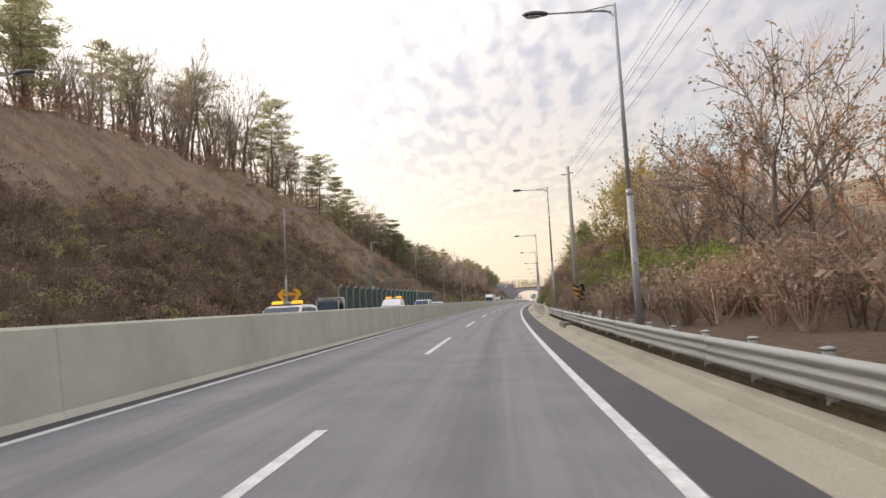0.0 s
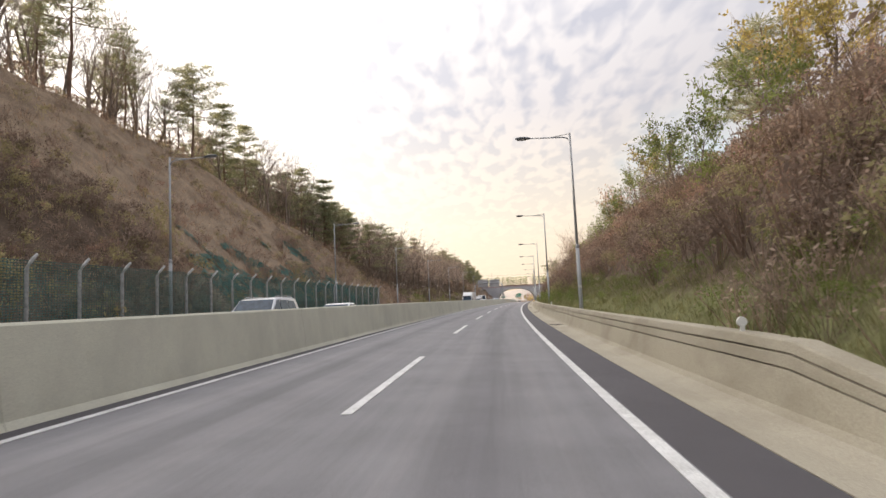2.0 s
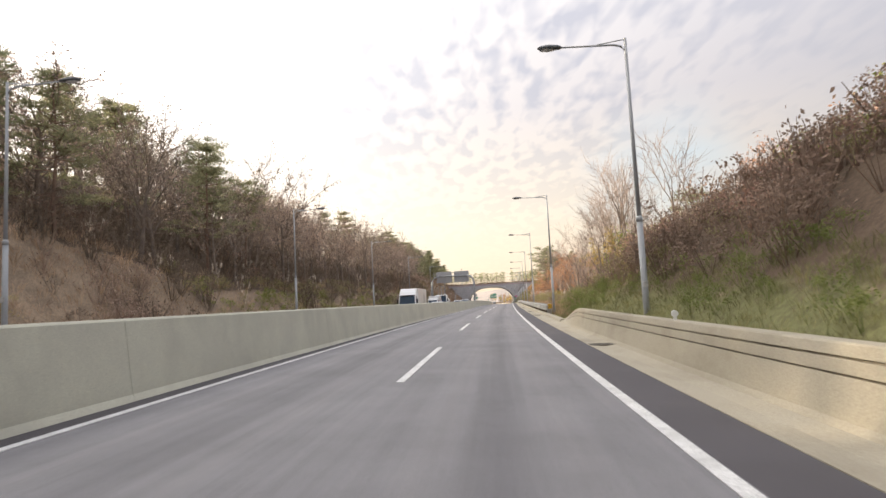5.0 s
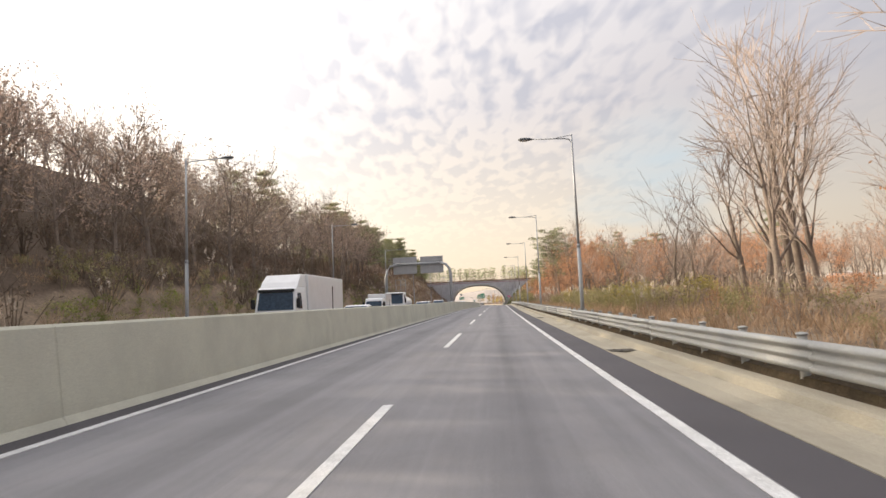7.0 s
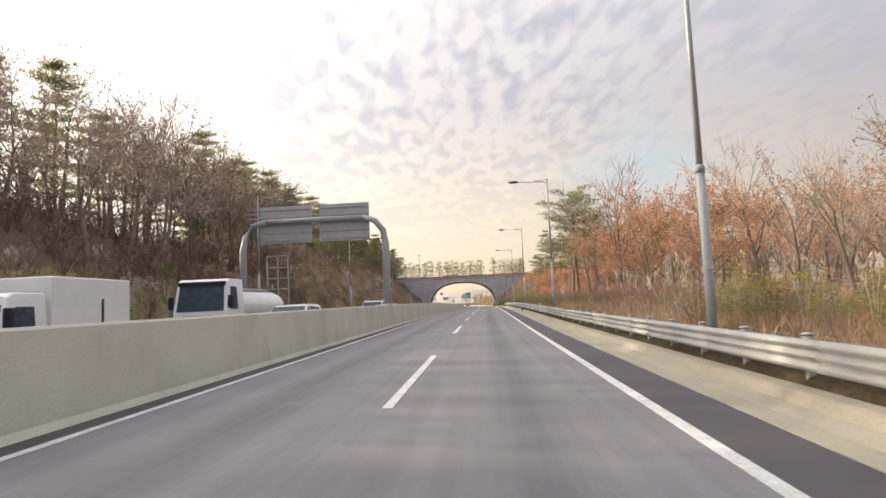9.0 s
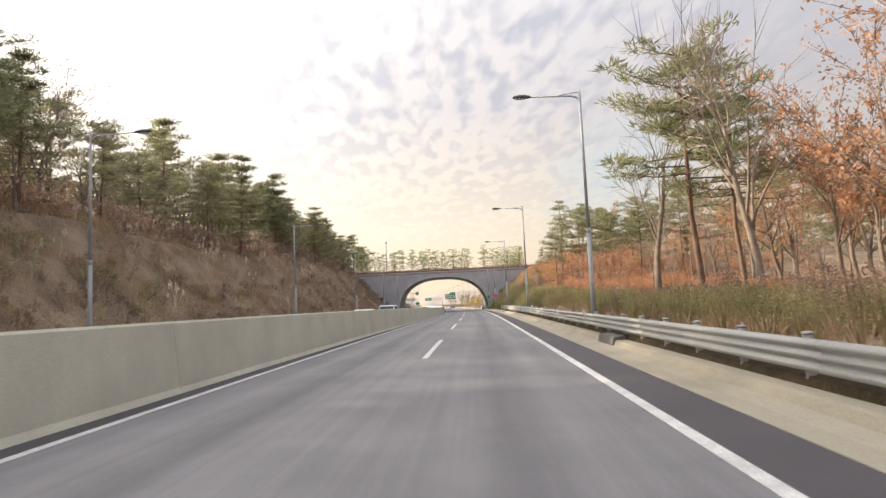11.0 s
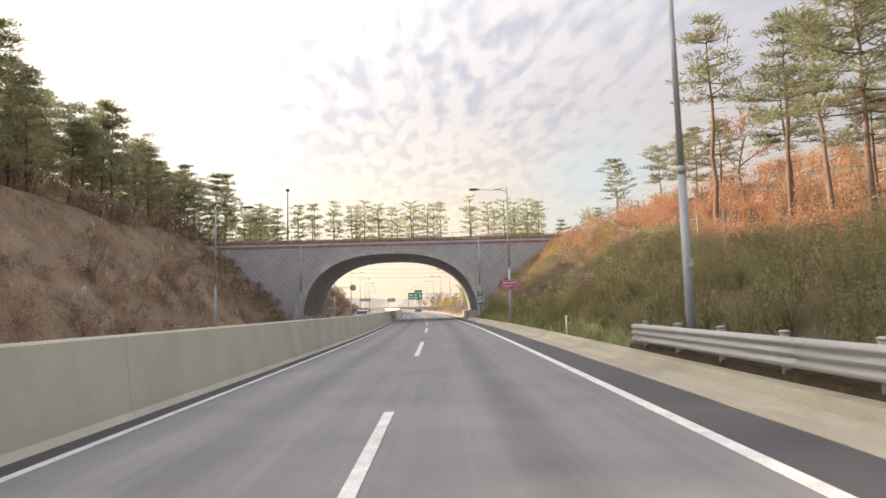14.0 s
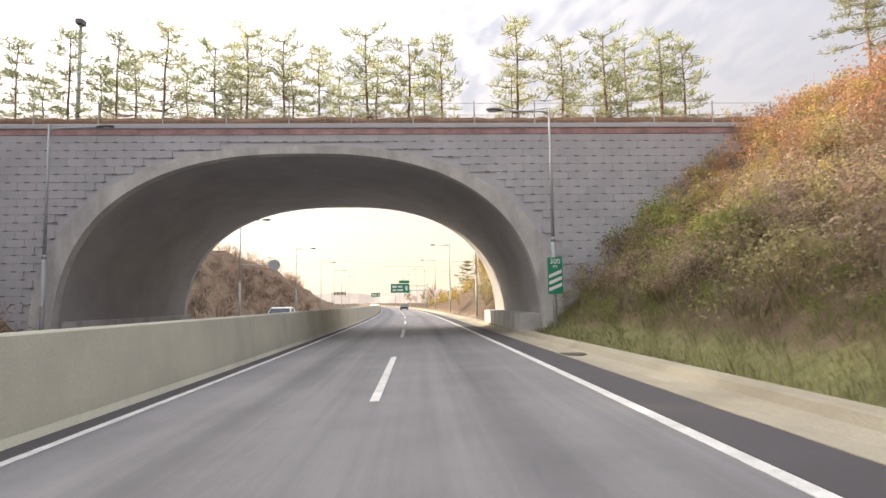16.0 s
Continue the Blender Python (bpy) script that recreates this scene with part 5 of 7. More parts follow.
bushes("thicket", LUMP, 60, 222, 262, 8.0, 13, 0.8, 1.8, M_YELLOW, "yellow-green bushes behind the guardrail")
bushes("thicket", LUMP, 80, 196, 320, 6.9, 11, 0.5, 1.2, M_OLIVE, "low olive bushes behind the guardrail")
bushes("thicket", DRY, 230, 186, 330, 7.0, 20, 0.7, 1.4, M_BROWN, "brown withered stems behind the guardrail")
bushes("thicket", LUMP, 90, 270, 322, 8.0, 14, 0.8, 1.7, M_PURPLE, "dull red-brown brushwood behind the guardrail")
bushes("verge_grass", TUFTS, 4200, 183, 345, 6.0, 12, 0.5, 1.1, M_TAN, "pale dry grass behind the guardrail", category="grass")
bushes("tall_weeds", STALK, 1100, 297, 398, 6.6, 10.5, 0.7, 1.0, M_OLIVE, "dense olive weeds behind the guardrail")
bushes("russet_bushes", LEAFY, 720, 335, 440, lambda s: 10.3 if s < 385 else 12.4, 26, 0.7, 1.4, M_ORANGE, "russet bushes on the bank")
bushes("slope_bushes", LUMP, 190, 384, 438, 7.0, lambda s: 11.5 if s < 400 else 14.0, 0.9, 1.6, M_OLIVE, "olive bushes on the bank by the bridge")
bushes("slope_bushes", LUMP, 70, 390, 438, 7.6, 12.0, 0.8, 1.6, M_DARK, "dark brown bushes on the bank by the bridge")
bushes("slope_bushes", LUMP, 190, 390, 438, 7.4, 14.0, 0.8, 1.6, M_BROWN, "brown bushes on the bank by the bridge")
bushes("slope_bushes", LUMP, 140, 395, 437, 9.6, 17, 0.7, 1.5, M_YELLOW, "yellow bushes high on the bank by the bridge")
bushes("slope_bushes", LUMP, 90, 392, 438, 9.5, 15.0, 0.8, 1.6, M_PURPLE, "dull red bushes on the bank by the bridge")
bushes("slope_bushes", LUMP, 120, 396, 437, 6.7, 9.6, 0.4, 0.9, M_GREEN, "fresh green bushes low on the bank by the bridge")
bushes("slope_bushes", LUMP, 16, 424, 436, 7.8, 11.0, 1.3, 2.1, M_GREEN, "large dark green bushes beside the bridge wall")
bushes("slope_bushes", LUMP, 16, 424, 437, 11.8, 14.5, 1.0, 1.5, M_YELLOW, "bright yellow bushes beside the bridge wall")
bushes("russet_bushes", LUMP, 230, 396, 438, lambda s: 10.8 + (s - 396) * 0.06, 17.5, 0.9, 1.7, M_ORANGE, "russet bushes along the top of the bank")
bushes("verge_grass", TUFTS, 5600, 368, 437, 5.9, 8.4, 0.25, 0.6, M_TURF, "short green grass along the kerb", category="grass")
bushes("russet_bushes", LEAFY, 330, 366, 440, 18, 46, 1.2, 2.4, M_ORANGE, "russet bushes on the hill behind the bank")
bushes("tall_weeds", STALK, 250, 345, 400, 6.2, 8.6, 0.5, 0.8, M_OLIVE, "low olive weeds at the foot of the bank")
bushes("slope_bushes", DRY, 110, 384, 438, 7.2, 9.8, 0.5, 1.0, M_BROWN, "low withered bushes along the kerb")
bushes("thicket", DRY, 70, 70, 86, 6.0, 9.5, 0.6, 1.3, M_BROWN, "low withered bushes at the start of the wall")
bushes("verge_grass", TUFTS, 450, 66, 86, 5.9, 9.0, 0.4, 0.9, M_TURF, "green grass at the start of the wall", category="grass")
bushes("slope_bushes", LUMP, 45, 452, 475, 7.2, 12, 1.0, 2.2, M_OLIVE, "dark olive bushes beyond the bridge")
bushes("dry_bushes", FULL, 130, 452, 520, lambda s: crest_at(s) * 0.6 - 6.5, -15.8, 0.8, 1.6, M_DARK, "dark bushes on the slope beyond the bridge")
bushes("russet_bushes", LEAFY, 160, 455, 560, 7.5, 18, 1.0, 2.4, M_YELLOW, "yellow bushes beyond the bridge")
deck = [tuple(spot(BS + g_rng.uniform(0.5, 12), g_rng.uniform(-33, 19), 9.72, banked=False)) for _ in range(1100)]
edge = [tuple(spot(BS + g_rng.uniform(0.6, 1.9), g_rng.uniform(-33, 19), 10.05, banked=False)) for _ in range(650)]
scatter("deck_grass", TUFTS, edge, g_rng.uniform(0.4, 0.8, 650), M_RUST, "rusty dry grass along the edge of the bridge", "grass")
bushes("dry_bushes", FULL, 75, 423, 436, -27, -15.8, 0.9, 1.8, M_DARK, "dark bushes at the foot of the bridge wall")
scatter("deck_grass", TUFTS, deck, g_rng.uniform(0.5, 1.0, 1100), M_RUST, "rusty dry grass on the bridge", "grass")

bushes("crest_bushes", FULL, 230, 308, 446, lambda s: crest_at(s) - 11, lambda s: crest_at(s) - 2, 1.8, 2.9, M_BROWN, "tall brown thicket between the pines", lambda s, l, r: not 356 < s < 378)
bushes("crest_bushes", FULL, 170, 300, 384, lambda s: crest_at(s) - 8, lambda s: crest_at(s) - 1, 1.5, 2.8, M_BROWN, "dark brushwood under the pines")
bushes("crest_bushes", FULL, 140, 382, 446, lambda s: crest_at(s) - 8, lambda s: crest_at(s) - 1, 1.5, 2.6, M_BROWN, "dark brushwood under the pines")
bushes("dry_bushes", FINE, 260, 452, 545, lambda s: crest_at(s) - 4, -16.0, 0.9, 2.0, M_BROWN, "brown bushes on the slope beyond the bridge")

# ---- small structures beside the road ----
M_GREENSIGN = material("green_sign", (0.02, 0.25, 0.15), rough=0.4, vary=0.05, grain=1.5, bump=0.0, tint=(0.018, 0.22, 0.13), spec=0.4)
M_WHITE = material("white_sign", (0.78, 0.79, 0.78), rough=0.4, vary=0.05, grain=2.0, bump=0.0, tint=(0.70, 0.71, 0.70))
M_BLACK = material("black_sign", (0.03, 0.03, 0.032), rough=0.5, vary=0.1, bump=0.0)
M_YELLOW_SIGN = material("yellow_sign", (0.72, 0.42, 0.03), rough=0.45, vary=0.1, grain=2.0, bump=0.0, tint=(0.60, 0.35, 0.03))
M_MAGENTA = material("magenta_sign", (0.62, 0.08, 0.27), rough=0.45, vary=0.08, grain=2.0, bump=0.0, tint=(0.55, 0.07, 0.24))
M_BROWNSIGN = material("brown_sign", (0.30, 0.16, 0.10), rough=0.5, vary=0.1, bump=0.0)
M_SIGNBACK = material("sign_back", (0.44, 0.45, 0.47), rough=0.5, metal=0.3, vary=0.1, grain=1.5, fine=20, bump=0.03, tint=(0.38, 0.39, 0.41))
M_TEAL = material("teal_net", (0.095, 0.20, 0.175), rough=0.8, vary=0.3, grain=1.2, fine=14, bump=0.2, tint=(0.045, 0.10, 0.09))
M_SLOPENET = material("slope_net", (0.14, 0.225, 0.19), rough=0.8, vary=0.3, grain=1.2, fine=14, bump=0.2, tint=(0.075, 0.17, 0.145))
M_WOODBOARD = material("weathered_boards", (0.22, 0.15, 0.10), rough=0.9, vary=0.3, grain=2.5, fine=30, bump=0.3, tint=(0.15, 0.105, 0.075), rand=0.25)
M_CABLE = material("cable", (0.06, 0.06, 0.065), rough=0.6, vary=0.1, bump=0.0)
M_UTILITY = material("pole_concrete", (0.40, 0.38, 0.35), rough=0.85, vary=0.2, grain=1.5, fine=30, bump=0.15, tint=(0.33, 0.31, 0.29))
M_AMBER = bpy.data.materials.new("amber_lamp")
M_AMBER.use_nodes = True
_b = M_AMBER.node_tree.nodes["Principled BSDF"]
_b.inputs["Base Color"].default_value = (0.9, 0.35, 0.02, 1)
_b.inputs["Emission Color"].default_value = (1.0, 0.42, 0.02, 1)
_b.inputs["Emission Strength"].default_value = 0.9


def keep_world(ob, parent):
    ob.parent = parent
    ob.matrix_parent_inverse = parent.matrix_world.inverted()
    return ob


def letters(text, size, mat, parent, m, name="lettering"):
    """Raised writing on a sign, built from the built-in font."""
    cu = bpy.data.curves.new(name, "FONT")
    cu.body, cu.size, cu.extrude, cu.align_x, cu.align_y = text, size, 0.004, "CENTER", "CENTER"
    tmp = bpy.data.objects.new(name, cu)
    scene.collection.objects.link(tmp)
    me = bpy.data.meshes.new_from_object(tmp.evaluated_get(bpy.context.evaluated_depsgraph_get()))
    bpy.data.objects.remove(tmp)
    me.materials.clear()
    me.materials.append(mat)
    ob = new(name, me)
    ob.parent = parent
    ob.matrix_basis = m
    return ob


def panel(bm, x0, x1, z0, z1, y, depth=0.03, bevel=0.01):
    box(bm, x0, x1, y, y + depth, z0, z1, bevel)


def slant(bm, x0, x1, z0, z1, rise, y, depth=0.006):
    """A slanting bar across a plate."""
    v = [bm.verts.new(p) for p in ((x0, y, z0), (x1, y, z0 + rise), (x1, y, z1 + rise), (x0, y, z1), (x0, y + depth, z0), (x1, y + depth, z0 + rise), (x1, y + depth, z1 + rise), (x0, y + depth, z1))]
    for f in ((0, 1, 2, 3), (7, 6, 5, 4), (0, 4, 5, 1), (1, 5, 6, 2), (2, 6, 7, 3), (3, 7, 4, 0)):
        bm.faces.new([v[i] for i in f])


FACE = Matrix.Rotation(math.pi / 2, 4, "X")          # writing that faces back along the road

# rockfall fence on the far side: leaning-top posts with a green net
fence = base("rockfall_fence", stand(91.4, -15.3), "grey steel posts with bent tops and dark green wire net", "fence")
bm = bmesh.new()
tube(bm, [(0, 0, -0.4), (0, 0, 3.05), (0.16, 0, 3.28), (0.42, 0, 3.55)], [0.075, 0.075, 0.07, 0.055], 8)
post_mesh = finish("fence_post", bm, material("pale_fence_post", (0.62, 0.63, 0.62), rough=0.55, metal=0.1, vary=0.1, bump=0.03), True)
F0, F1, FN = 90.2, 155.65, 24
for i in range(FN):
    s = F0 + (F1 - F0) * i / (FN - 1)
    ob = new("fence_post", post_mesh)
    lat = float(np.interp(s, [F0, F1], [-15.3, -15.3]))
    ob.matrix_world = stand(s, lat, ground_up(s, lat) + 0.05)
    keep_world(ob, fence)
for a, b in ((F0, F0 + 1.9), (F1, F1 - 1.9)):
    bm = bmesh.new()
    tube(bm, [spot(a, -15.3, 2.9), spot(b, -15.3, 0.1)], [0.05, 0.05], 8)
    keep_world(part("fence_brace", bm, M_POLE, None), fence)
net = Quads()
for k in range(29):
    z = 0.25 + 0.105 * k
    net.limb([tuple(spot(F0 + (F1 - F0) * i / 20, float(np.interp(i, [0, 20], [-15.36, -15.36])), z + 0.2)) for i in range(21)], [0.016] * 21, 3)
for k in range(420):
    s = F0 + (F1 - F0) * k / 419
    lat = float(np.interp(s, [F0, F1], [-15.36, -15.36]))
    net.limb([tuple(spot(s, lat, 0.3)), tuple(spot(s, lat, 3.4))], [0.015, 0.015], 3)
ob = tagged(new("wire_net", quad_mesh("wire_net", *net.arrays(), M_TEAL)), "dark green wire net")
keep_world(ob, fence)

# green netting pinned to the slope behind it, with gaps where grass grows through
grid = {}
NS, NL = 120, 32
for i in range(NS + 1):
    for j in range(NL + 1):
        s, lat = 117 + i * 0.32, -16.5 - j * 0.32
        grid[i, j] = spot(s, lat, ground_up(s, lat) + 0.16 + 0.14 * noise.noise(Vector((s * 0.8, lat * 0.8, 0))), banked=False)
net_rng = random.Random(3)
sheet = bmesh.new()
mine = {}
for i in range(NS):
    for j in range(NL):
        if noise.noise(Vector((i * 0.07, j * 0.10 + i * 0.03, 4.0))) > -0.42 + 0.85 * j / NL and net_rng.random() < 0.72:
            ring = []
            for k in ((i, j), (i + 1, j), (i + 1, j + 1), (i, j + 1)):
                if k not in mine:
                    mine[k] = sheet.verts.new(grid[k])
                ring.append(mine[k])
            sheet.faces.new(ring)
bmesh.ops.solidify(sheet, geom=sheet.faces[:], thickness=0.02)
thing("slope_netting", sheet, M_SLOPENET, "torn green netting laid over the cut slope", "netting", kind="stuff")

# boarded edge behind the fence
boards = base("timber_edging", stand(124, -16.2), "weathered brown boards at the foot of the slope", "fence")
bm = bmesh.new(); box(bm, -0.02, 0.02, 0.01, 2.39, 0, 0.24, 0.006)
plank = finish("plank", bm, M_WOODBOARD)
for i in range(12):
    for k in range(5):
        s = 124 + 2.4 * i
        ob = new("plank", plank)
        ob.matrix_world = stand(s, -16.15, 0.75 + 0.27 * k)
        keep_world(ob, boards)

# utility pole with its hazard sleeve, box and wires
util = base("utility_pole", stand(69.0, 7.06, -0.2), "concrete utility pole with a yellow and black sleeve", "utility pole")
bm = bmesh.new(); tube(bm, [(0, 0, -0.3), (0, 0, 10.4)], [0.17, 0.10], 14)
part("pole", bm, M_UTILITY, util, "", True)
bm = bmesh.new(); tube(bm, [(0, 0, 1.45), (0, 0, 2.40)], [0.178, 0.172], 18, cap=False)
sleeve = part("sleeve", bm, M_YELLOW_SIGN, util, "yellow sleeve with black stripes", True)
bm = bmesh.new()
for k in range(3):
    pts = []
    for i in range(13):
        a = -math.pi * (i / 12)
        pts.append((math.cos(a) * 0.181, math.sin(a) * 0.181, 1.52 + 0.30 * k + 0.22 * (i / 12)))
    for (x0, y0, z0), (x1, y1, z1) in zip(pts, pts[1:]):
        v = [bm.verts.new(p) for p in ((x0, y0, z0), (x1, y1, z1), (x1, y1, z1 + 0.13), (x0, y0, z0 + 0.13))]
        bm.faces.new(v)
part("stripe", bm, M_BLACK, sleeve)
bm = bmesh.new(); box(bm, 0.22, 0.52, -0.12, 0.12, 1.35, 2.45, 0.03)
part("switch_box", bm, M_BLACK, util, "dark switch box")
for k, (dx, dz) in enumerate(((-0.45, 9.9), (-0.15, 10.35), (0.3, 10.0), (0.1, 9.3))):
    bm = bmesh.new(); box(bm, min(dx, 0) - 0.03, max(dx, 0) + 0.03, -0.03, 0.03, dz - 0.08, dz - 0.02)
    part("bracket", bm, M_POLE, util)
    wire = []
    for i in range(17):
        u = i / 16
        q = util.matrix_world.inverted() @ spot(69 - 60 * u, 7.06 + dx * 0.6 + 2.2 * u, dz - 0.2 - 3.0 * u * (1 - u) + 1.2 * u, banked=False)
        wire.append(tuple(q))
    bm = bmesh.new(); tube(bm, wire, [0.006] * 17, 5)
    part("wire", bm, M_CABLE, util, "thin black overhead wire")

# hazard board at the start of the second guardrail
board = base("hazard_board", stand(194.4, 5.72, 0.0), "yellow and black striped board on a guardrail end", "hazard board")
bm = bmesh.new(); tube(bm, [(0, 0.1, -0.2), (0, 0.1, 0.85)], [0.16, 0.16], 14)
part("end_post", bm, M_UTILITY, board, "", True)
bm = bmesh.new(); panel(bm, -0.17, 0.17, 0.47, 0.83, -0.09)
plate = part("plate", bm, M_YELLOW_SIGN, board)
for k in range(4):
    bm = bmesh.new(); slant(bm, -0.165 + 0.085 * k, -0.11 + 0.085 * k, 0.48, 0.60, 0.17, -0.098)
    part("stripe", bm, M_BLACK, plate)

# delineators: short posts with a round reflector
bm = bmesh.new(); tube(bm, [(0, 0, -0.05), (0, 0, 0.78)], [0.034, 0.034], 10)
first = base("delineator", stand(386.7, 5.85, 0.2), "white post with a round reflector beside the kerb", "delineator", "delineators")
part("post", bm, M_WHITE, first, "", True)
bm = bmesh.new(); bmesh.ops.create_cone(bm, cap_ends=True, segments=18, radius1=0.06, radius2=0.06, depth=0.03, matrix=Matrix.Translation((0, -0.04, 0.80)) @ Matrix.Rotation(math.pi / 2, 4, "X"))
part("reflector", bm, M_WHITE, first)
small = base("wall_reflector", stand(84.3, 5.66, 0.78), "small round white reflector on the wall top", "reflector", "reflectors")
bm = bmesh.new(); bmesh.ops.create_cone(bm, cap_ends=True, segments=18, radius1=0.075, radius2=0.07, depth=0.05, matrix=Matrix.Translation((0, 0, 0.13)) @ Matrix.Rotation(math.pi / 2, 4, "X"))
part("disc", bm, M_WHITE, small)
bm = bmesh.new(); box(bm, -0.03, 0.03, -0.03, 0.03, -0.06, 0.09, 0.008)
part("foot", bm, M_WHITE, small)
for s, lat, up in ((122.5, 5.66, 0.78), (160, 5.66, 0.78), (291.5, 5.75, 0.74), (337.9, 5.72, 0.86), (50.0, 5.72, 0.72)):
    copy_thing(small, stand(s, lat, up))

# drain grates in the gutter
M_GRATE = material("iron_grate", (0.21, 0.195, 0.17), rough=0.8, metal=0.3, vary=0.3, grain=4.0, bump=0.2)
grate = base("drain_grate", stand(107.8, 4.92, banked_up(107.8, 4.9)), "dark iron drain grate in the concrete gutter", "drain grate", "drain grates")
bm = bmesh.new()
for k in range(9):
    box(bm, -0.42, 0.42, -0.33 + 0.08 * k, -0.29 + 0.08 * k, -0.02, 0.022)
part("bar_set", bm, M_GRATE, grate)
# no hollow is cut: a dark plate gives its shade between the bars
bm = bmesh.new(); box(bm, -0.45, 0.45, -0.36, 0.36, -0.03, 0.004)
part("pit", bm, M_LITTER, grate, "flat plate under the grate, dark as the shade of a hole")
for s in (137, 196.4, 210.7, 240, 425.6, 78.8, 165):
    copy_thing(grate, stand(s, 4.92, banked_up(s, 4.9)))
for s0, s1 in ((58.4, 61.4), (308.2, 310.2)):
    thing("kerb_inlet", sweep([(5.19, 0.02), (5.25, 0.25), (5.30, 0.27), (5.60, 0.27), (5.60, -0.02), (5.19, -0.02)], s0, s1, 1.0), material("dark_inlet_concrete", (0.19, 0.18, 0.165), rough=0.7, vary=0.3, grain=2.0, bump=0.2),
          "dark grey concrete inlet raised along the kerb", "drain", kind="structure")

# sign gantry over the other carriageway, seen from behind
G = 280.6
gantry = base("sign_gantry", stand(G, -9.2), "grey steel gantry with two sign panels seen from behind", "gantry")
bm = bmesh.new()
tube(bm, [(4.55, 0, -0.2), (4.55, 0, 5.2), (4.4, 0, 6.1), (3.9, 0, 6.75), (3.1, 0, 7.0)], [0.24, 0.22, 0.2, 0.19, 0.18], 14)
part("column", bm, M_POLE, gantry, "", True)
bm = bmesh.new()
tube(bm, [(-4.7, 0, -0.2), (-4.7, 0, 5.2), (-4.55, 0, 6.1), (-4.05, 0, 6.75), (-3.1, 0, 7.0)], [0.24, 0.22, 0.2, 0.19, 0.18], 14)
part("column", bm, M_POLE, gantry, "", True)
bm = bmesh.new(); tube(bm, [(-3.15, 0, 7.0), (3.15, 0, 7.0)], [0.17, 0.17], 12)
part("beam", bm, M_POLE, gantry, "", True)
for x0, x1 in ((-3.65, -0.25), (0.25, 3.5)):
    bm = bmesh.new(); panel(bm, x0, x1, 5.6, 8.0, 0.24, 0.06)
    back_panel = part("sign_panel", bm, M_SIGNBACK, gantry, "grey back of a road sign")
    for k in range(5):
        bm = bmesh.new(); box(bm, x0 + 0.1, x1 - 0.1, 0.18, 0.24, 5.75 + 0.5 * k, 5.82 + 0.5 * k)
        part("stiffener", bm, M_SIGNBACK, back_panel)
for z in (7.25, 7.55, 7.85):
    bm = bmesh.new(); tube(bm, [(-4.4, 0.1, z), (-3.6, 0.1, z)], [0.03, 0.03], 6)
    part("rung", bm, M_POLE, gantry)
cage = base("steel_rack", stand(G + 1.0, -12.0), "pale steel frame of an unused sign beside the gantry", "frame")
for x in (-0.7, 0.0, 0.7):
    bm = bmesh.new(); tube(bm, [(x, 0, -0.2), (x, 0, 4.9)], [0.05, 0.05], 8)
    part("upright", bm, M_STEEL, cage)
for z in (2.7, 3.4, 4.1, 4.85):
    bm = bmesh.new(); tube(bm, [(-0.7, 0, z), (0.7, 0, z)], [0.04, 0.04], 8)
    part("crossbar", bm, M_STEEL, cage)
thing("barrier_cladding", sweep(lambda q: [(-4.28, 0.01), (-4.42, 0.5), (-4.50, 1.36), (-4.56, 1.40), (-4.75, 1.40), (-4.75, 0.01)], 277.2, 283.9, 1.0), M_POLE, "pale grey steel cladding over the barrier at the gantry", "cladding", kind="structure")

# distance marker on the barrier
mark = base("distance_marker", stand(354.0, -4.5, 1.22), "small green and white distance marker on the barrier", "sign")
bm = bmesh.new(); panel(bm, -0.20, 0.20, 0.14, 0.60, -0.02)
plate = part("plate", bm, M_WHITE, mark, "white plate")
bm = bmesh.new(); panel(bm, -0.185, 0.185, 0.36, 0.585, -0.028, 0.01, 0.002)
part("upper_field", bm, M_GREENSIGN, plate)
bm = bmesh.new(); box(bm, -0.03, 0.03, 0.0, 0.03, -0.1, 0.16)
part("stem", bm, M_POLE, mark)
letters("2", 0.24, M_WHITE, plate, Matrix.Translation((0, -0.033, 0.47)) @ FACE)
letters(".2", 0.24, M_BLACK, plate, Matrix.Translation((0.02, -0.026, 0.25)) @ FACE)

# warning plate on a lamp post
warn = base("warning_sign", stand(404.8, 5.83, banked_up(404.8, 6.1) + 2.47), "magenta warning sign with white writing on a lamp post", "sign")
bm = bmesh.new(); panel(bm, -0.52, 0.52, 0.0, 0.62, -0.20, 0.02, 0.006)
plate = part("plate", bm, M_MAGENTA, warn)
for x0, x1, z0, z1 in ((-0.51, 0.51, 0.60, 0.612), (-0.51, 0.51, 0.008, 0.02), (-0.512, -0.5, 0.01, 0.61), (0.5, 0.512, 0.01, 0.61)):
    bm = bmesh.new(); panel(bm, x0, x1, z0, z1, -0.206, 0.006, 0.0)
    part("border", bm, M_WHITE, plate)
for x0, x1 in ((-0.42, -0.06), (0.02, 0.14), (0.17, 0.29), (0.31, 0.43)):
    bm = bmesh.new(); panel(bm, x0, x1, 0.40, 0.50, -0.206, 0.006, 0.0)
    part("writing_bar", bm, M_WHITE, plate)
letters("\ucd94\ub3cc\uc8fc\uc758", 0.235, M_WHITE, plate, Matrix.Translation((0, -0.206, 0.20)) @ FACE)
for z in (0.12, 0.5):
    bm = bmesh.new(); box(bm, -0.12, 0.12, -0.18, 0.0, z - 0.02, z + 0.02)
    part("clamp", bm, M_STEEL, warn)

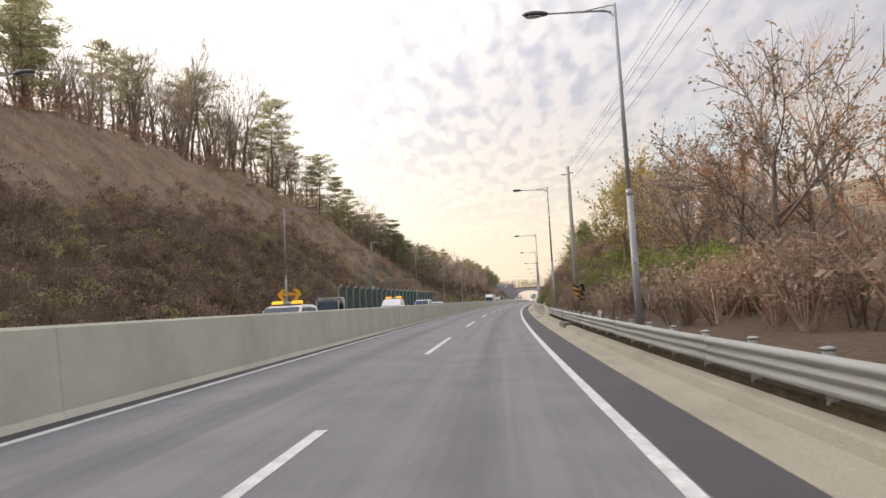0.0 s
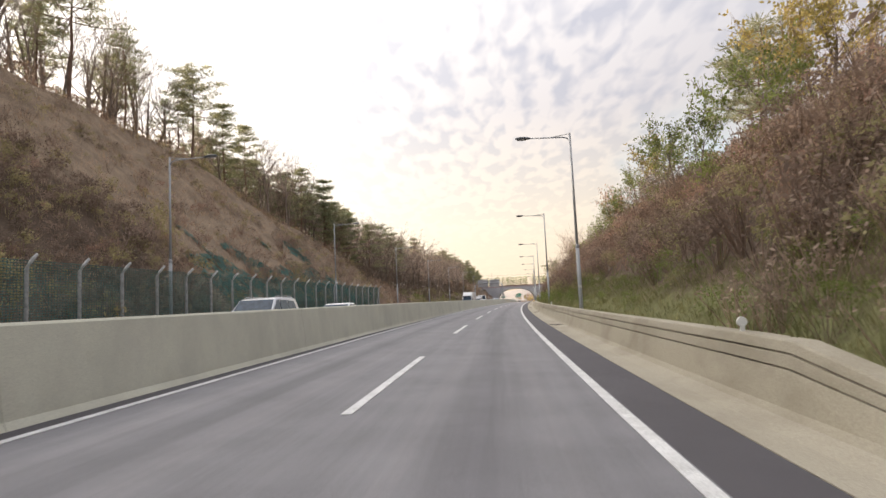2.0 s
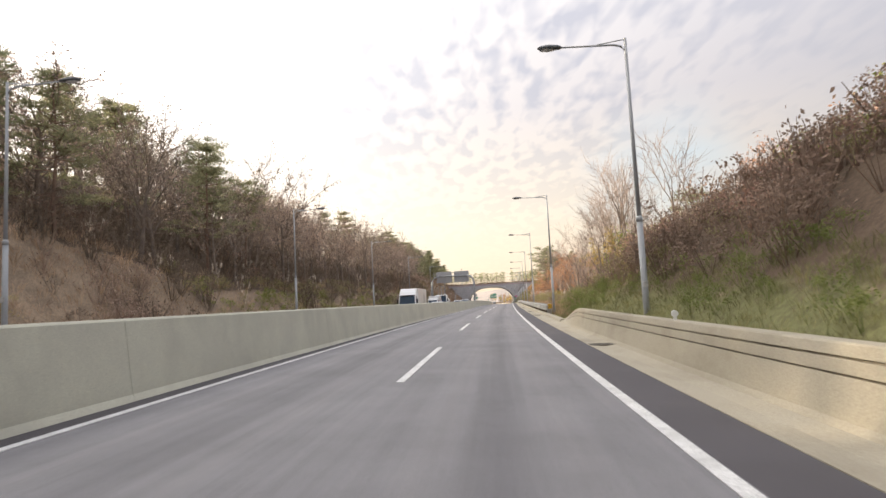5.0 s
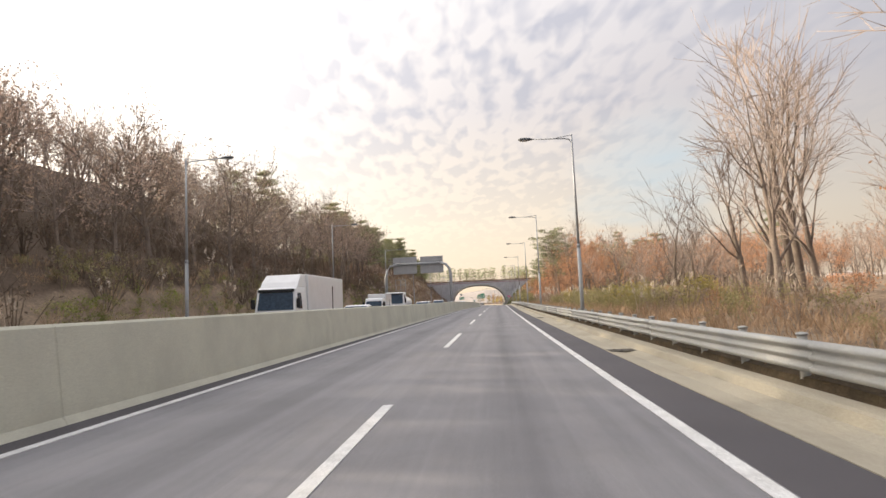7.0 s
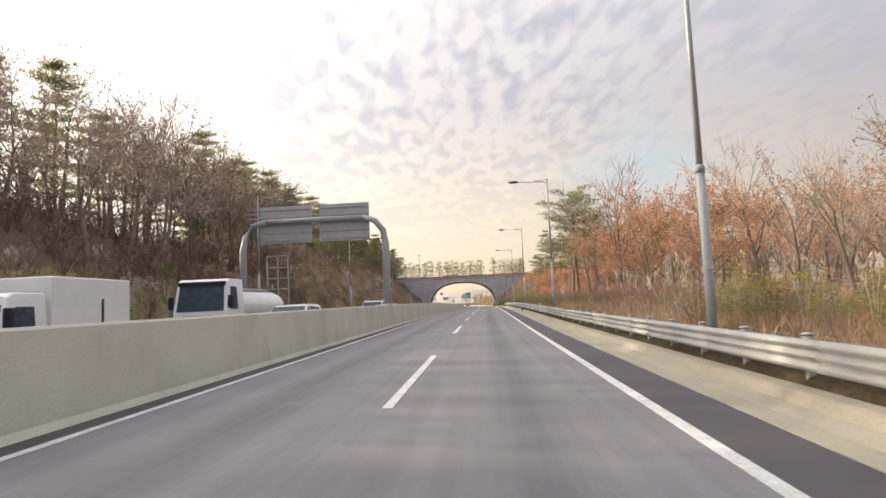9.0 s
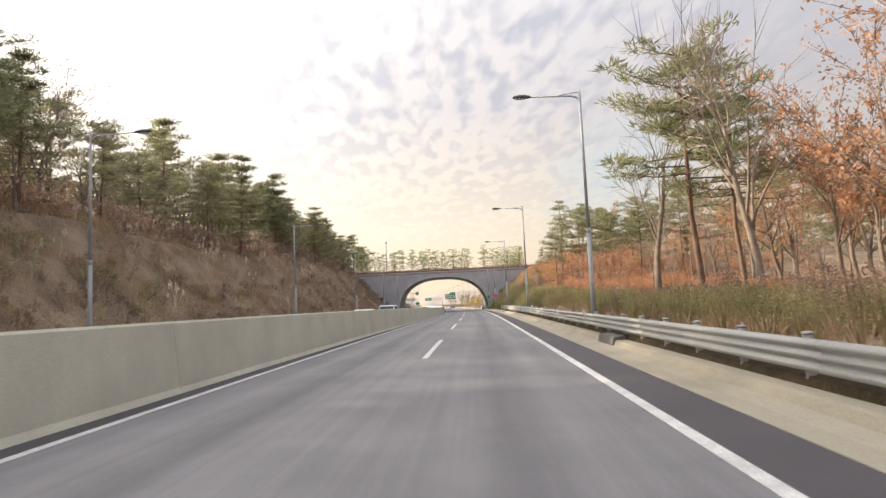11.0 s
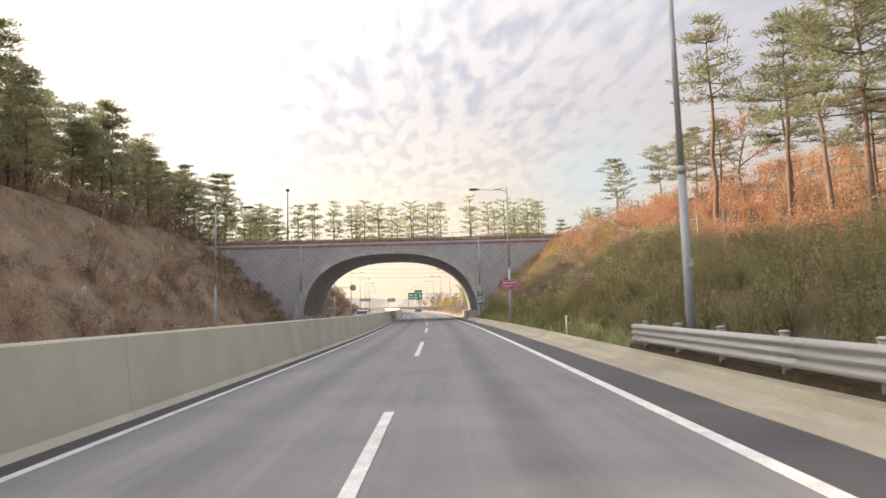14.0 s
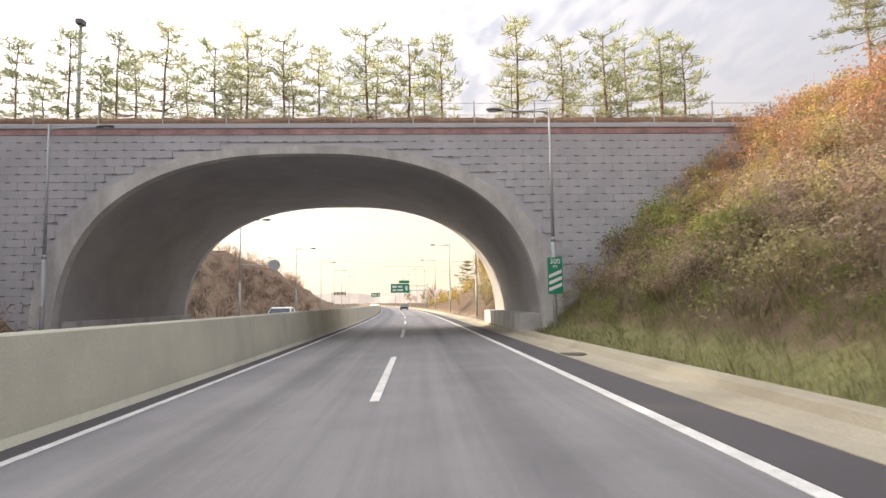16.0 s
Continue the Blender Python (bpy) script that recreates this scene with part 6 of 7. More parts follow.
# countdown plate before the exit
cd = base("countdown_sign", stand(434.6, 6.4, banked_up(434.6, 6.1) + 1.72), "green exit countdown sign with three white stripes", "sign")
bm = bmesh.new(); panel(bm, -0.31, 0.31, 0.0, 1.5, -0.24, 0.03, 0.01)
plate = part("plate", bm, M_GREENSIGN, cd)
for k in range(3):
    bm = bmesh.new(); slant(bm, -0.27, 0.27, 0.10 + 0.27 * k, 0.24 + 0.27 * k, 0.22, -0.247)
    part("stripe", bm, M_WHITE, plate)
letters("300", 0.30, M_WHITE, plate, Matrix.Translation((0, -0.244, 1.33)) @ FACE)
letters("m", 0.24, M_WHITE, plate, Matrix.Translation((0, -0.244, 1.14)) @ FACE)
bm = bmesh.new(); box(bm, -0.1, 0.1, -0.21, 0.0, 0.7, 0.76)
part("clamp", bm, M_STEEL, cd)


# direction signs beyond the bridge
def arm_sign(s, lat, up, reach, wide, high, mat, label, extra=False):
    """A sign held over the road by a side pole and an arm; its writing is plain bars."""
    m = base("direction_sign", stand(s, lat), label, "sign", "direction signs")
    bm = bmesh.new(); tube(bm, [(0, 0, -0.3), (0, 0, up + high)], [0.16, 0.13], 12)
    part("pole", bm, M_POLE, m, "", True)
    for z in (up + high * 0.25, up + high * 0.75):
        bm = bmesh.new(); tube(bm, [(0, 0, z), (reach, 0, z)], [0.07, 0.06], 8)
        part("arm", bm, M_POLE, m)
    side = 1 if reach > 0 else -1
    x0, x1 = sorted((reach, reach - side * wide))
    bm = bmesh.new(); panel(bm, x0, x1, up, up + high, -0.2, 0.08)
    plate = part("plate", bm, mat, m)
    for a, b, c, d in ((0.08, 0.32, 0.55, 0.80), (0.40, 0.62, 0.58, 0.78), (0.10, 0.28, 0.18, 0.40), (0.34, 0.66, 0.20, 0.38), (0.78, 0.90, 0.25, 0.75)):
        bm = bmesh.new(); panel(bm, x0 + a * wide, x0 + b * wide, up + c * high, up + d * high, -0.215, 0.015, 0.0)
        part("writing_bar", bm, M_WHITE, plate)
    if extra:
        bm = bmesh.new(); panel(bm, x0 + 0.45 * wide, x1, up + high + 0.1, up + high + 0.75, -0.2, 0.06)
        part("exit_plate", bm, mat, m)


arm_sign(548, 6.5, 3.95, -8.2, 4.2, 2.0, M_GREENSIGN, "green direction sign on an arm over the road", True)
arm_sign(690, 5.5, 4.6, -11.0, 4.0, 1.8, M_GREENSIGN, "green direction sign far down the road")
arm_sign(600, -18.4, 4.4, 4.2, 3.6, 0.9, M_BROWNSIGN, "long brown sign on an arm over the road")
disc = base("round_sign", stand(465.6, -14.8, -0.3), "round grey sign seen from behind on a lamp post arm", "sign")
bm = bmesh.new(); tube(bm, [(0, -0.05, 5.55), (2.6, -0.05, 5.55)], [0.05, 0.04], 8)
part("arm", bm, M_POLE, disc)
bm = bmesh.new(); bmesh.ops.create_cone(bm, cap_ends=True, segments=32, radius1=0.52, radius2=0.52, depth=0.04, matrix=Matrix.Translation((3.05, -0.05, 5.5)) @ Matrix.Rotation(math.pi / 2, 4, "X"))
part("plate", bm, M_SIGNBACK, disc)

# mast and edge fence on the bridge
mast = base("camera_mast", stand(444, -18.1, 9.6), "grey mast with a camera housing on the bridge", "mast")
bm = bmesh.new(); tube(bm, [(0, 0, -0.2), (0, 0, 8.0)], [0.13, 0.09], 10)
part("pole", bm, M_POLE, mast, "", True)
bm = bmesh.new(); box(bm, -0.2, 0.2, -0.25, 0.25, 8.0, 8.3, 0.03)
part("housing", bm, M_LAMP, mast)
edge = base("edge_fence", stand(BS + 0.3, -4.15, 9.6), "thin grey posts with wire along the bridge edge", "fence")
bm = bmesh.new(); tube(bm, [(0, 0, -0.1), (0, 0, 1.15)], [0.035, 0.03], 6)
pm = finish("edge_post", bm, M_STEEL)
for i in range(19):
    ob = new("edge_post", pm)
    ob.parent = edge
    ob.matrix_basis = Matrix.Translation((-26 + 2.8 * i, 0, 0))
for z in (0.5, 1.05):
    bm = bmesh.new(); tube(bm, [(-26, 0, z), (24.4, 0, z)], [0.012, 0.012], 4)
    part("edge_wire", bm, M_STEEL, edge)
# posts of a wire fence on the right bank
bank = base("bank_fence", stand(386, 11.6), "pale posts of a wire fence on the bank", "fence")
bm = bmesh.new(); tube(bm, [(0, 0, -0.3), (0, 0, 1.75)], [0.05, 0.045], 7)
pm = finish("fence_post", bm, M_UTILITY)
for i in range(14):
    s = 384 + 3.0 * i
    lat = float(np.interp(s, [384, 400, 426], [11.2, 13.0, 15.0]))
    ob = new("fence_post", pm)
    ob.matrix_world = stand(s, lat, ground_up(s, lat))
    keep_world(ob, bank)
for z in (0.6, 1.5):
    bm = bmesh.new()
    tube(bm, [spot(384 + 3.0 * i, float(np.interp(384 + 3.0 * i, [384, 400, 426], [11.2, 13.0, 15.0])), ground_up(384 + 3.0 * i, float(np.interp(384 + 3.0 * i, [384, 400, 426], [11.2, 13.0, 15.0]))) + z, banked=False) for i in range(14)], [0.01] * 14, 4)
    keep_world(part("fence_wire", bm, M_STEEL, None), bank)


# lattice tower far off
def pylon(m, high, foot):
    tower = base("power_pylon", m, "distant grey lattice power pylon", "pylon")
    levels = [0, 0.3, 0.52, 0.7, 0.82, 0.92, 1.0]
    half = lambda u: foot / 2 * (1 - u) ** 0.9 + 0.7 * u
    bm = bmesh.new()
    for sx in (-1, 1):
        for sy in (-1, 1):
            tube(bm, [(sx * half(u), sy * half(u), u * high) for u in levels], [0.16] * len(levels), 4)
    part("leg_frame", bm, M_STEEL, tower)
    bm = bmesh.new()
    for a, b in zip(levels, levels[1:]):
        for sy in (-1, 1):
            tube(bm, [(-half(a), sy * half(a), a * high), (half(b), sy * half(b), b * high)], [0.1, 0.1], 4)
            tube(bm, [(half(a), sy * half(a), a * high), (-half(b), sy * half(b), b * high)], [0.1, 0.1], 4)
    part("bracing", bm, M_STEEL, tower)
    for u in (0.72, 0.84, 0.95):
        bm = bmesh.new(); tube(bm, [(-5.0, 0, u * high), (0, 0, u * high + 0.7), (5.0, 0, u * high)], [0.1, 0.2, 0.1], 4)
        part("cross_arm", bm, M_STEEL, tower)
    return tower


py = pylon(stand(1000, -94, 10.0), 37, 8)
for u, dz in ((0.72, 0), (0.84, 0), (0.95, 0)):
    bm = bmesh.new()
    pts = []
    for i in range(13):
        q = i / 12
        pts.append(spot(1000 - 60 * q, -94 + 330 * q, 10 + 37 * u - 26 * q * (1 - q), banked=False))
    tube(bm, pts, [0.09] * 13, 4)
    keep_world(part("cable", bm, M_CABLE, None), py)
# low hills at the end of the view; their pale colour carries the haze
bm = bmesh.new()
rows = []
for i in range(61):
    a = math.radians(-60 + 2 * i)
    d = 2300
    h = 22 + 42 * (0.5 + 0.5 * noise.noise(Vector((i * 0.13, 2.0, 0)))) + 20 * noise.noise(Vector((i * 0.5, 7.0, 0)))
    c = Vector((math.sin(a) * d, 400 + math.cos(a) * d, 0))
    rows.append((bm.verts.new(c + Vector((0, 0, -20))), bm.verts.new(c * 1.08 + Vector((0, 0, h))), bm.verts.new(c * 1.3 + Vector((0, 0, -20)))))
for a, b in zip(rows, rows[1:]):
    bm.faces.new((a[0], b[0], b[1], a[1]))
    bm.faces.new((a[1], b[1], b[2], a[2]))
thing("backdrop_hills", bm, material("haze_tinted_hills", (0.42, 0.38, 0.35), rough=1.0, vary=0.1, grain=0.01, fine=0.05, bump=0.0, tint=(0.38, 0.34, 0.31)), "far hills with the haze put into their pale colour", "hills", kind="structure")

# silver plume grass along the crests
plume = []
for seed in range(4):
    r_ = np.random.default_rng(900 + seed)
    q = Quads()
    for _ in range(4):
        a = r_.uniform(0, 6.28)
        e = np.array([math.cos(a) * 0.35, math.sin(a) * 0.35, r_.uniform(1.2, 1.7)])
        q.limb([(0, 0, -0.05), e * [0.4, 0.4, 0.6], e], [0.008, 0.007, 0.004], 3)
        n = 12
        c = e + r_.normal(0, 0.04, (n, 3)) + np.array([0, 0, 1]) * r_.uniform(-0.15, 0.12, (n, 1))
        aa = unit(r_.normal(0, 0.4, (n, 3)) + [0.3, 0, 1]) * 0.10
        q.leaves(c, aa, unit(np.cross(aa, r_.normal(0, 1, (n, 3)))) * 0.022)
    plume.append(q.arrays())
M_PLUME = leaf_material("silver_plumes", (0.70, 0.64, 0.56), (0.55, 0.48, 0.40), through=0.5)
pl = places_in(g_rng, 130, 20, 440, lambda s: crest_at(s) - 2.5, lambda s: crest_at(s) + 2.5) + places_in(g_rng, 60, 290, 430, lambda s: crest_at(s), -17) + places_in(g_rng, 30, 196, 300, 7, 10)
scatter("plume_grass", plume, pl, g_rng.uniform(0.7, 1.2, len(pl)), M_PLUME, "silvery plume grass on the crest", "grass")

# ---- vehicles queueing on the other carriageway, facing the viewer ----
def paint(name, colour, metal=0.0):
    return material(name, colour, rough=0.32, metal=metal, vary=0.04, grain=1.5, fine=40, bump=0.0, tint=tuple(c * 0.92 for c in colour), spec=0.5, coat=0.4)


P_WHITE, P_SILVER, P_DARK = paint("white_paint", (0.78, 0.79, 0.80)), paint("silver_paint", (0.55, 0.57, 0.60), 0.3), paint("black_paint", (0.045, 0.05, 0.06), 0.2)
M_WINDOW = material("tinted_glass", (0.05, 0.08, 0.12), rough=0.16, vary=0.02, bump=0.0, spec=0.25)
M_TYRE = material("tyre_rubber", (0.03, 0.03, 0.03), rough=0.9, vary=0.1, bump=0.1)
M_RIM = material("alloy_rim", (0.5, 0.5, 0.52), rough=0.35, metal=0.8, vary=0.05, bump=0.0)
M_LIGHT = material("headlamp_glass", (0.75, 0.77, 0.8), rough=0.1, vary=0.02, bump=0.0, spec=0.8)


def hull(bm, outline, half, belt, top, tumble=0.17, rings=None):
    """A body from its side outline (y, z): full width up to the belt line, leaning in above it."""
    def w(z):
        return half * (1 - tumble * max(0.0, (z - belt) / (top - belt)))
    a = [bm.verts.new((-w(z), y, z)) for y, z in outline]
    b = [bm.verts.new((w(z), y, z)) for y, z in outline]
    for i in range(len(a)):
        j = (i + 1) % len(a)
        bm.faces.new((a[i], a[j], b[j], b[i]))
    bm.faces.new(a[::-1])
    bm.faces.new(b)
    sharp = [e for e in bm.edges if len(e.link_faces) == 2]
    bmesh.ops.bevel(bm, geom=sharp, offset=0.05, segments=3, affect="EDGES", profile=0.5)
    return w


def side_pane(points, w, sign):
    bm = bmesh.new()
    inner = [bm.verts.new((sign * (w(z) - 0.01), y, z)) for y, z in points]
    outer = [bm.verts.new((sign * (w(z) + 0.008), y, z)) for y, z in points]
    n = len(points)
    bm.faces.new(outer)
    bm.faces.new(inner[::-1])
    for i in range(n):
        bm.faces.new((outer[i], outer[(i + 1) % n], inner[(i + 1) % n], inner[i]))
    return bm


def cross_pane(y0, z0, y1, z1, w, out, trim=0.93):
    """A pane across the car from its lower edge to its upper one."""
    bm = bmesh.new()
    n = Vector((0, z1 - z0, -(y1 - y0))).normalized() * out
    lower, upper = w(z0) * trim, w(z1) * trim
    rim = [(-lower, y0, z0), (lower, y0, z0), (upper, y1, z1), (-upper, y1, z1)]
    a = [bm.verts.new(Vector(p) + n * 0.01) for p in rim]
    b = [bm.verts.new(Vector(p) - n * 0.02) for p in rim]
    bm.faces.new(a)
    bm.faces.new(b[::-1])
    for i in range(4):
        bm.faces.new((a[i], a[(i + 1) % 4], b[(i + 1) % 4], b[i]))
    return bm


def wheels(parent, xs, ys, r):
    for y in ys:
        for x in (-xs, xs):
            bm = bmesh.new()
            bmesh.ops.create_cone(bm, cap_ends=True, segments=28, radius1=r, radius2=r, depth=0.24, matrix=Matrix.Translation((x, y, r)) @ Matrix.Rotation(math.pi / 2, 4, "Y"))
            bmesh.ops.bevel(bm, geom=[e for e in bm.edges if e.calc_face_angle(0) > 1], offset=0.03, segments=2, affect="EDGES")
            tyre = part("wheel", bm, M_TYRE, parent)
            bm = bmesh.new()
            bmesh.ops.create_cone(bm, cap_ends=True, segments=20, radius1=r * 0.62, radius2=r * 0.55, depth=0.26, matrix=Matrix.Translation((x, y, r)) @ Matrix.Rotation(math.pi / 2, 4, "Y"))
            part("rim", bm, M_RIM, tyre)


def car(name, label, m, col, long=4.6, high=1.66, half=0.91, wagon=True, rails=False):
    """An estate or saloon car; its nose points to -y."""
    c = base(name, m, label, "car", "cars in the queue")
    n, t = -long / 2, long / 2
    belt = high * 0.58
    roof_end = t - (0.45 if wagon else 1.35)
    outline = [(n + 0.05, 0.28), (n, 0.55), (n + 0.08, 0.80), (n + 1.0, belt - 0.02), (n + 1.85, high - 0.08), (n + 2.3, high), (roof_end - 0.4, high - 0.01), (roof_end, high - 0.08),
               (t - (0.12 if wagon else 0.55), belt + 0.04), (t - 0.02, belt - 0.1), (t, 0.5), (t - 0.1, 0.28)]
    bm = bmesh.new()
    w = hull(bm, outline, half, belt, high)
    part("body", bm, col, c, "", True)
    part("windscreen", cross_pane(n + 1.055, belt + 0.03, n + 1.80, high - 0.10, w, -1), M_WINDOW, c, "dark windscreen")
    part("rear_window", cross_pane(t - (0.17 if wagon else 0.62), belt + 0.08, roof_end - 0.02, high - 0.13, w, 1, 0.85), M_WINDOW, c)
    for sign in (-1, 1):
        part("side_window", side_pane([(n + 1.32, belt + 0.03), (n + 2.25, belt + 0.03), (n + 2.25, high - 0.11), (n + 1.98, high - 0.13)], w, sign), M_WINDOW, c)
        part("side_window", side_pane([(n + 2.33, belt + 0.03), (n + 3.20, belt + 0.04), (n + 3.15, high - 0.12), (n + 2.33, high - 0.11)], w, sign), M_WINDOW, c)
        if wagon:
            part("side_window", side_pane([(n + 3.28, belt + 0.05), (t - 0.55, belt + 0.10), (t - 0.75, high - 0.17), (n + 3.24, high - 0.13)], w, sign), M_WINDOW, c)
        bm = bmesh.new(); box(bm, sign * half * 0.98, sign * (half + 0.20), n + 1.36, n + 1.50, belt + 0.02, belt + 0.17, 0.03) if sign > 0 else box(bm, -(half + 0.20), -half * 0.98, n + 1.36, n + 1.50, belt + 0.02, belt + 0.17, 0.03)
        part("mirror", bm, col, c)
        bm = bmesh.new(); box(bm, sign * half * 0.70 - 0.17, sign * half * 0.70 + 0.17, n - 0.01, n + 0.15, 0.62, 0.78, 0.03)
        part("headlight", bm, M_LIGHT, c)
        if rails:
            bm = bmesh.new(); tube(bm, [(sign * half * 0.72, n + 2.1, high + 0.0), (sign * half * 0.72, n + 2.25, high + 0.05), (sign * half * 0.72, roof_end - 0.3, high + 0.05), (sign * half * 0.72, roof_end - 0.15, high - 0.02)], [0.018] * 4, 6)
            part("roof_rail", bm, M_RIM, c)
    bm = bmesh.new(); box(bm, -half * 0.45, half * 0.45, n - 0.012, n + 0.06, 0.50, 0.66, 0.02)
    part("grille", bm, M_BLACK, c)
    wheels(c, half - 0.12, (n + 0.85, t - 0.85), 0.34)
    return c


def light_bar(m, up, label):
    """A warning bar with two amber lamps, carried on a roof."""
    b = base("light_bar", m, label, "warning light")
    bm = bmesh.new(); box(bm, -0.62, 0.62, -0.13, 0.13, up, up + 0.07, 0.02)
    part("bar", bm, M_LAMP, b)
    for x in (-0.42, 0.42):
        bm = bmesh.new(); box(bm, x - 0.22, x + 0.22, -0.12, 0.12, up + 0.06, up + 0.19, 0.04)
        part("lamp", bm, M_AMBER, b, "lit amber lamp")
    bm = bmesh.new(); box(bm, -0.17, 0.17, -0.10, 0.10, up + 0.06, up + 0.16, 0.02)
    part("speaker", bm, M_SIGNBACK, b)
    return b


sA = 52.2
car("patrol_car", "white estate car with a roof rack in the queue", stand(sA, -6.6, banked_up(sA, -6.6)), P_WHITE, 4.4, 1.58, half=0.88, wagon=True)
light_bar(stand(sA + 0.15, -6.6, banked_up(sA, -6.6)), 1.56, "amber warning lamps on the roof of a white car")
arrow = base("arrow_board", stand(sA + 0.4, -6.6, banked_up(sA, -6.6) + 1.72) @ Matrix.Diagonal((0.62, 0.62, 0.62, 1)), "yellow double-headed arrow board on a car roof", "arrow board")
for sign in (-1, 1):
    bm = bmesh.new()
    ring = [(sign * x, z) for x, z in ((0.28, 0.13), (0.52, 0.13), (0.86, 0.50), (0.52, 0.86), (0.24, 0.86), (0.56, 0.50))]
    a = [bm.verts.new((x, 0.0, z)) for x, z in ring]
    b = [bm.verts.new((x, 0.05, z)) for x, z in ring]
    for i in range(6):
        bm.faces.new((a[i], a[(i + 1) % 6], b[(i + 1) % 6], b[i]))
    bm.faces.new(a)
    bm.faces.new(b[::-1])
    part("arrow_head", bm, M_YELLOW_SIGN, arrow)
    bm = bmesh.new(); box(bm, sign * 0.55 - 0.025, sign * 0.55 + 0.025, 0.05, 0.09, -0.02, 0.55)
    part("stand", bm, M_STEEL, arrow)
for z in (0.42, 0.53):
    bm = bmesh.new(); box(bm, -0.52, 0.52, 0.0, 0.05, z, z + 0.075, 0.01)
    part("shaft", bm, M_YELLOW_SIGN, arrow)


def truck(name, label, m, cab_long, box_long, cab_high, box_high, half, col, load="box"):
    """A cab-over lorry with a box or a tank; its nose points to -y."""
    c = base(name, m, label, "lorry", "lorries in the queue")
    L = cab_long + box_long
    n = -L / 2
    bm = bmesh.new()
    outline = [(n + 0.04, 0.35), (n, 0.6), (n + 0.02, 1.25 * cab_high / 2.6), (n + 0.30, cab_high - 0.12), (n + 0.5, cab_high), (n + cab_long - 0.1, cab_high), (n + cab_long - 0.05, 0.7), (n + cab_long - 0.1, 0.45)]
    belt = cab_high * 0.5
    w = hull(bm, outline, half, belt, cab_high, 0.08)
    part("cab", bm, col, c, "", True)
    part("windscreen", cross_pane(n + 0.015, belt + 0.0, n + 0.235, cab_high - 0.30, w, -1, 0.86), M_WINDOW, c, "dark windscreen")
    for sign in (-1, 1):
        part("side_window", side_pane([(n + 0.40, belt + 0.06), (n + 1.15, belt + 0.06), (n + 1.15, cab_high - 0.35), (n + 0.52, cab_high - 0.35)], w, sign), M_WINDOW, c)
        bm = bmesh.new(); box(bm, min(sign * half, sign * (half + 0.22)), max(sign * half, sign * (half + 0.22)), n + 0.05, n + 0.2, belt + 0.1, belt + 0.65, 0.04)
        part("mirror", bm, M_BLACK, c)
        bm = bmesh.new(); box(bm, sign * half * 0.75 - 0.2, sign * half * 0.75 + 0.2, n - 0.02, n + 0.1, 0.68, 0.9, 0.03)
        part("headlight", bm, M_LIGHT, c)
        bm = bmesh.new(); box(bm, sign * half * 0.65 - 0.13, sign * half * 0.65 + 0.13, n + 0.30, n + 0.36, cab_high - 0.2, cab_high - 0.1, 0.02)
        part("marker_lamp", bm, M_LIGHT, c)
    bm = bmesh.new(); box(bm, -half * 0.7, half * 0.7, n - 0.02, n + 0.08, belt * 0.62, belt * 0.86, 0.03)
    part("grille", bm, M_BLACK, c)
    if cab_high > 2.42:
        bm = bmesh.new(); box(bm, -half * 0.86, half * 0.86, n + 0.14, n + 0.34, cab_high - 0.28, cab_high - 0.12, 0.03)
        part("sun_visor", bm, M_BLACK, c, "dark sun visor")
    if load == "box":
        bm = bmesh.new(); box(bm, -half, half, n + cab_long + 0.05, n + L, 0.95, box_high, 0.05)
        body = part("cargo_box", bm, col, c, "white cargo box")
        bm = bmesh.new(); box(bm, half - 0.01, half + 0.012, n + cab_long + 0.1, n + L - 0.05, 1.02, 1.10)
        part("side_strip", bm, M_STEEL, body)
        bm = bmesh.new(); box(bm, half - 0.01, half + 0.015, n + L * 0.72, n + L * 0.74, 1.0, box_high - 0.6)
        part("door_seam", bm, M_BLACK, body)
        if cab_high > 2.42:
            bm = bmesh.new()
            hull(bm, [(n + 0.6, cab_high - 0.02), (n + 0.9, cab_high + 0.30), (n + 1.5, box_high - 0.02), (n + cab_long, box_high), (n + cab_long, cab_high - 0.02)], half * 0.92, cab_high, box_high + 0.4, 0.1)
            part("wind_deflector", bm, col, c)
    elif load == "bed":
        for x0, x1, y0, y1 in ((-half, -half + 0.05, 0.08, box_long), (half - 0.05, half, 0.08, box_long), (-half, half, box_long - 0.05, box_long)):
            bm = bmesh.new(); box(bm, x0, x1, n + cab_long + y0, n + cab_long + y1, 0.85, box_high, 0.015)
            part("bed_side", bm, col, c)
        bm = bmesh.new(); box(bm, -half + 0.04, half - 0.04, n + cab_long + 0.08, n + L - 0.04, 0.85, 0.93)
        part("bed_floor", bm, M_BLACK, c)
        bm = bmesh.new()
        for x in (-half * 0.85, half * 0.85):
            tube(bm, [(x, n + cab_long + 0.12, 0.9), (x, n + cab_long + 0.12, cab_high - 0.12)], [0.025] * 2, 6)
        tube(bm, [(-half * 0.85, n + cab_long + 0.12, cab_high - 0.14), (half * 0.85, n + cab_long + 0.12, cab_high - 0.14)], [0.025] * 2, 6)
        part("headboard", bm, M_STEEL, c)
        for x0 in (-0.93, 0.86):
            bm = bmesh.new(); box(bm, x0 * half, (x0 + 0.07) * half, n + 0.02, n + 0.32, belt * 1.0, cab_high - 0.16, 0.02)
            part("pillar", bm, P_SILVER, c)
        bm = bmesh.new(); box(bm, -half * 0.86, half * 0.86, n + 0.42, n + cab_long - 0.12, cab_high - 0.03, cab_high + 0.03, 0.02)
        part("roof_panel", bm, P_SILVER, c, "pale roof panel")
    else:
        bm = bmesh.new()
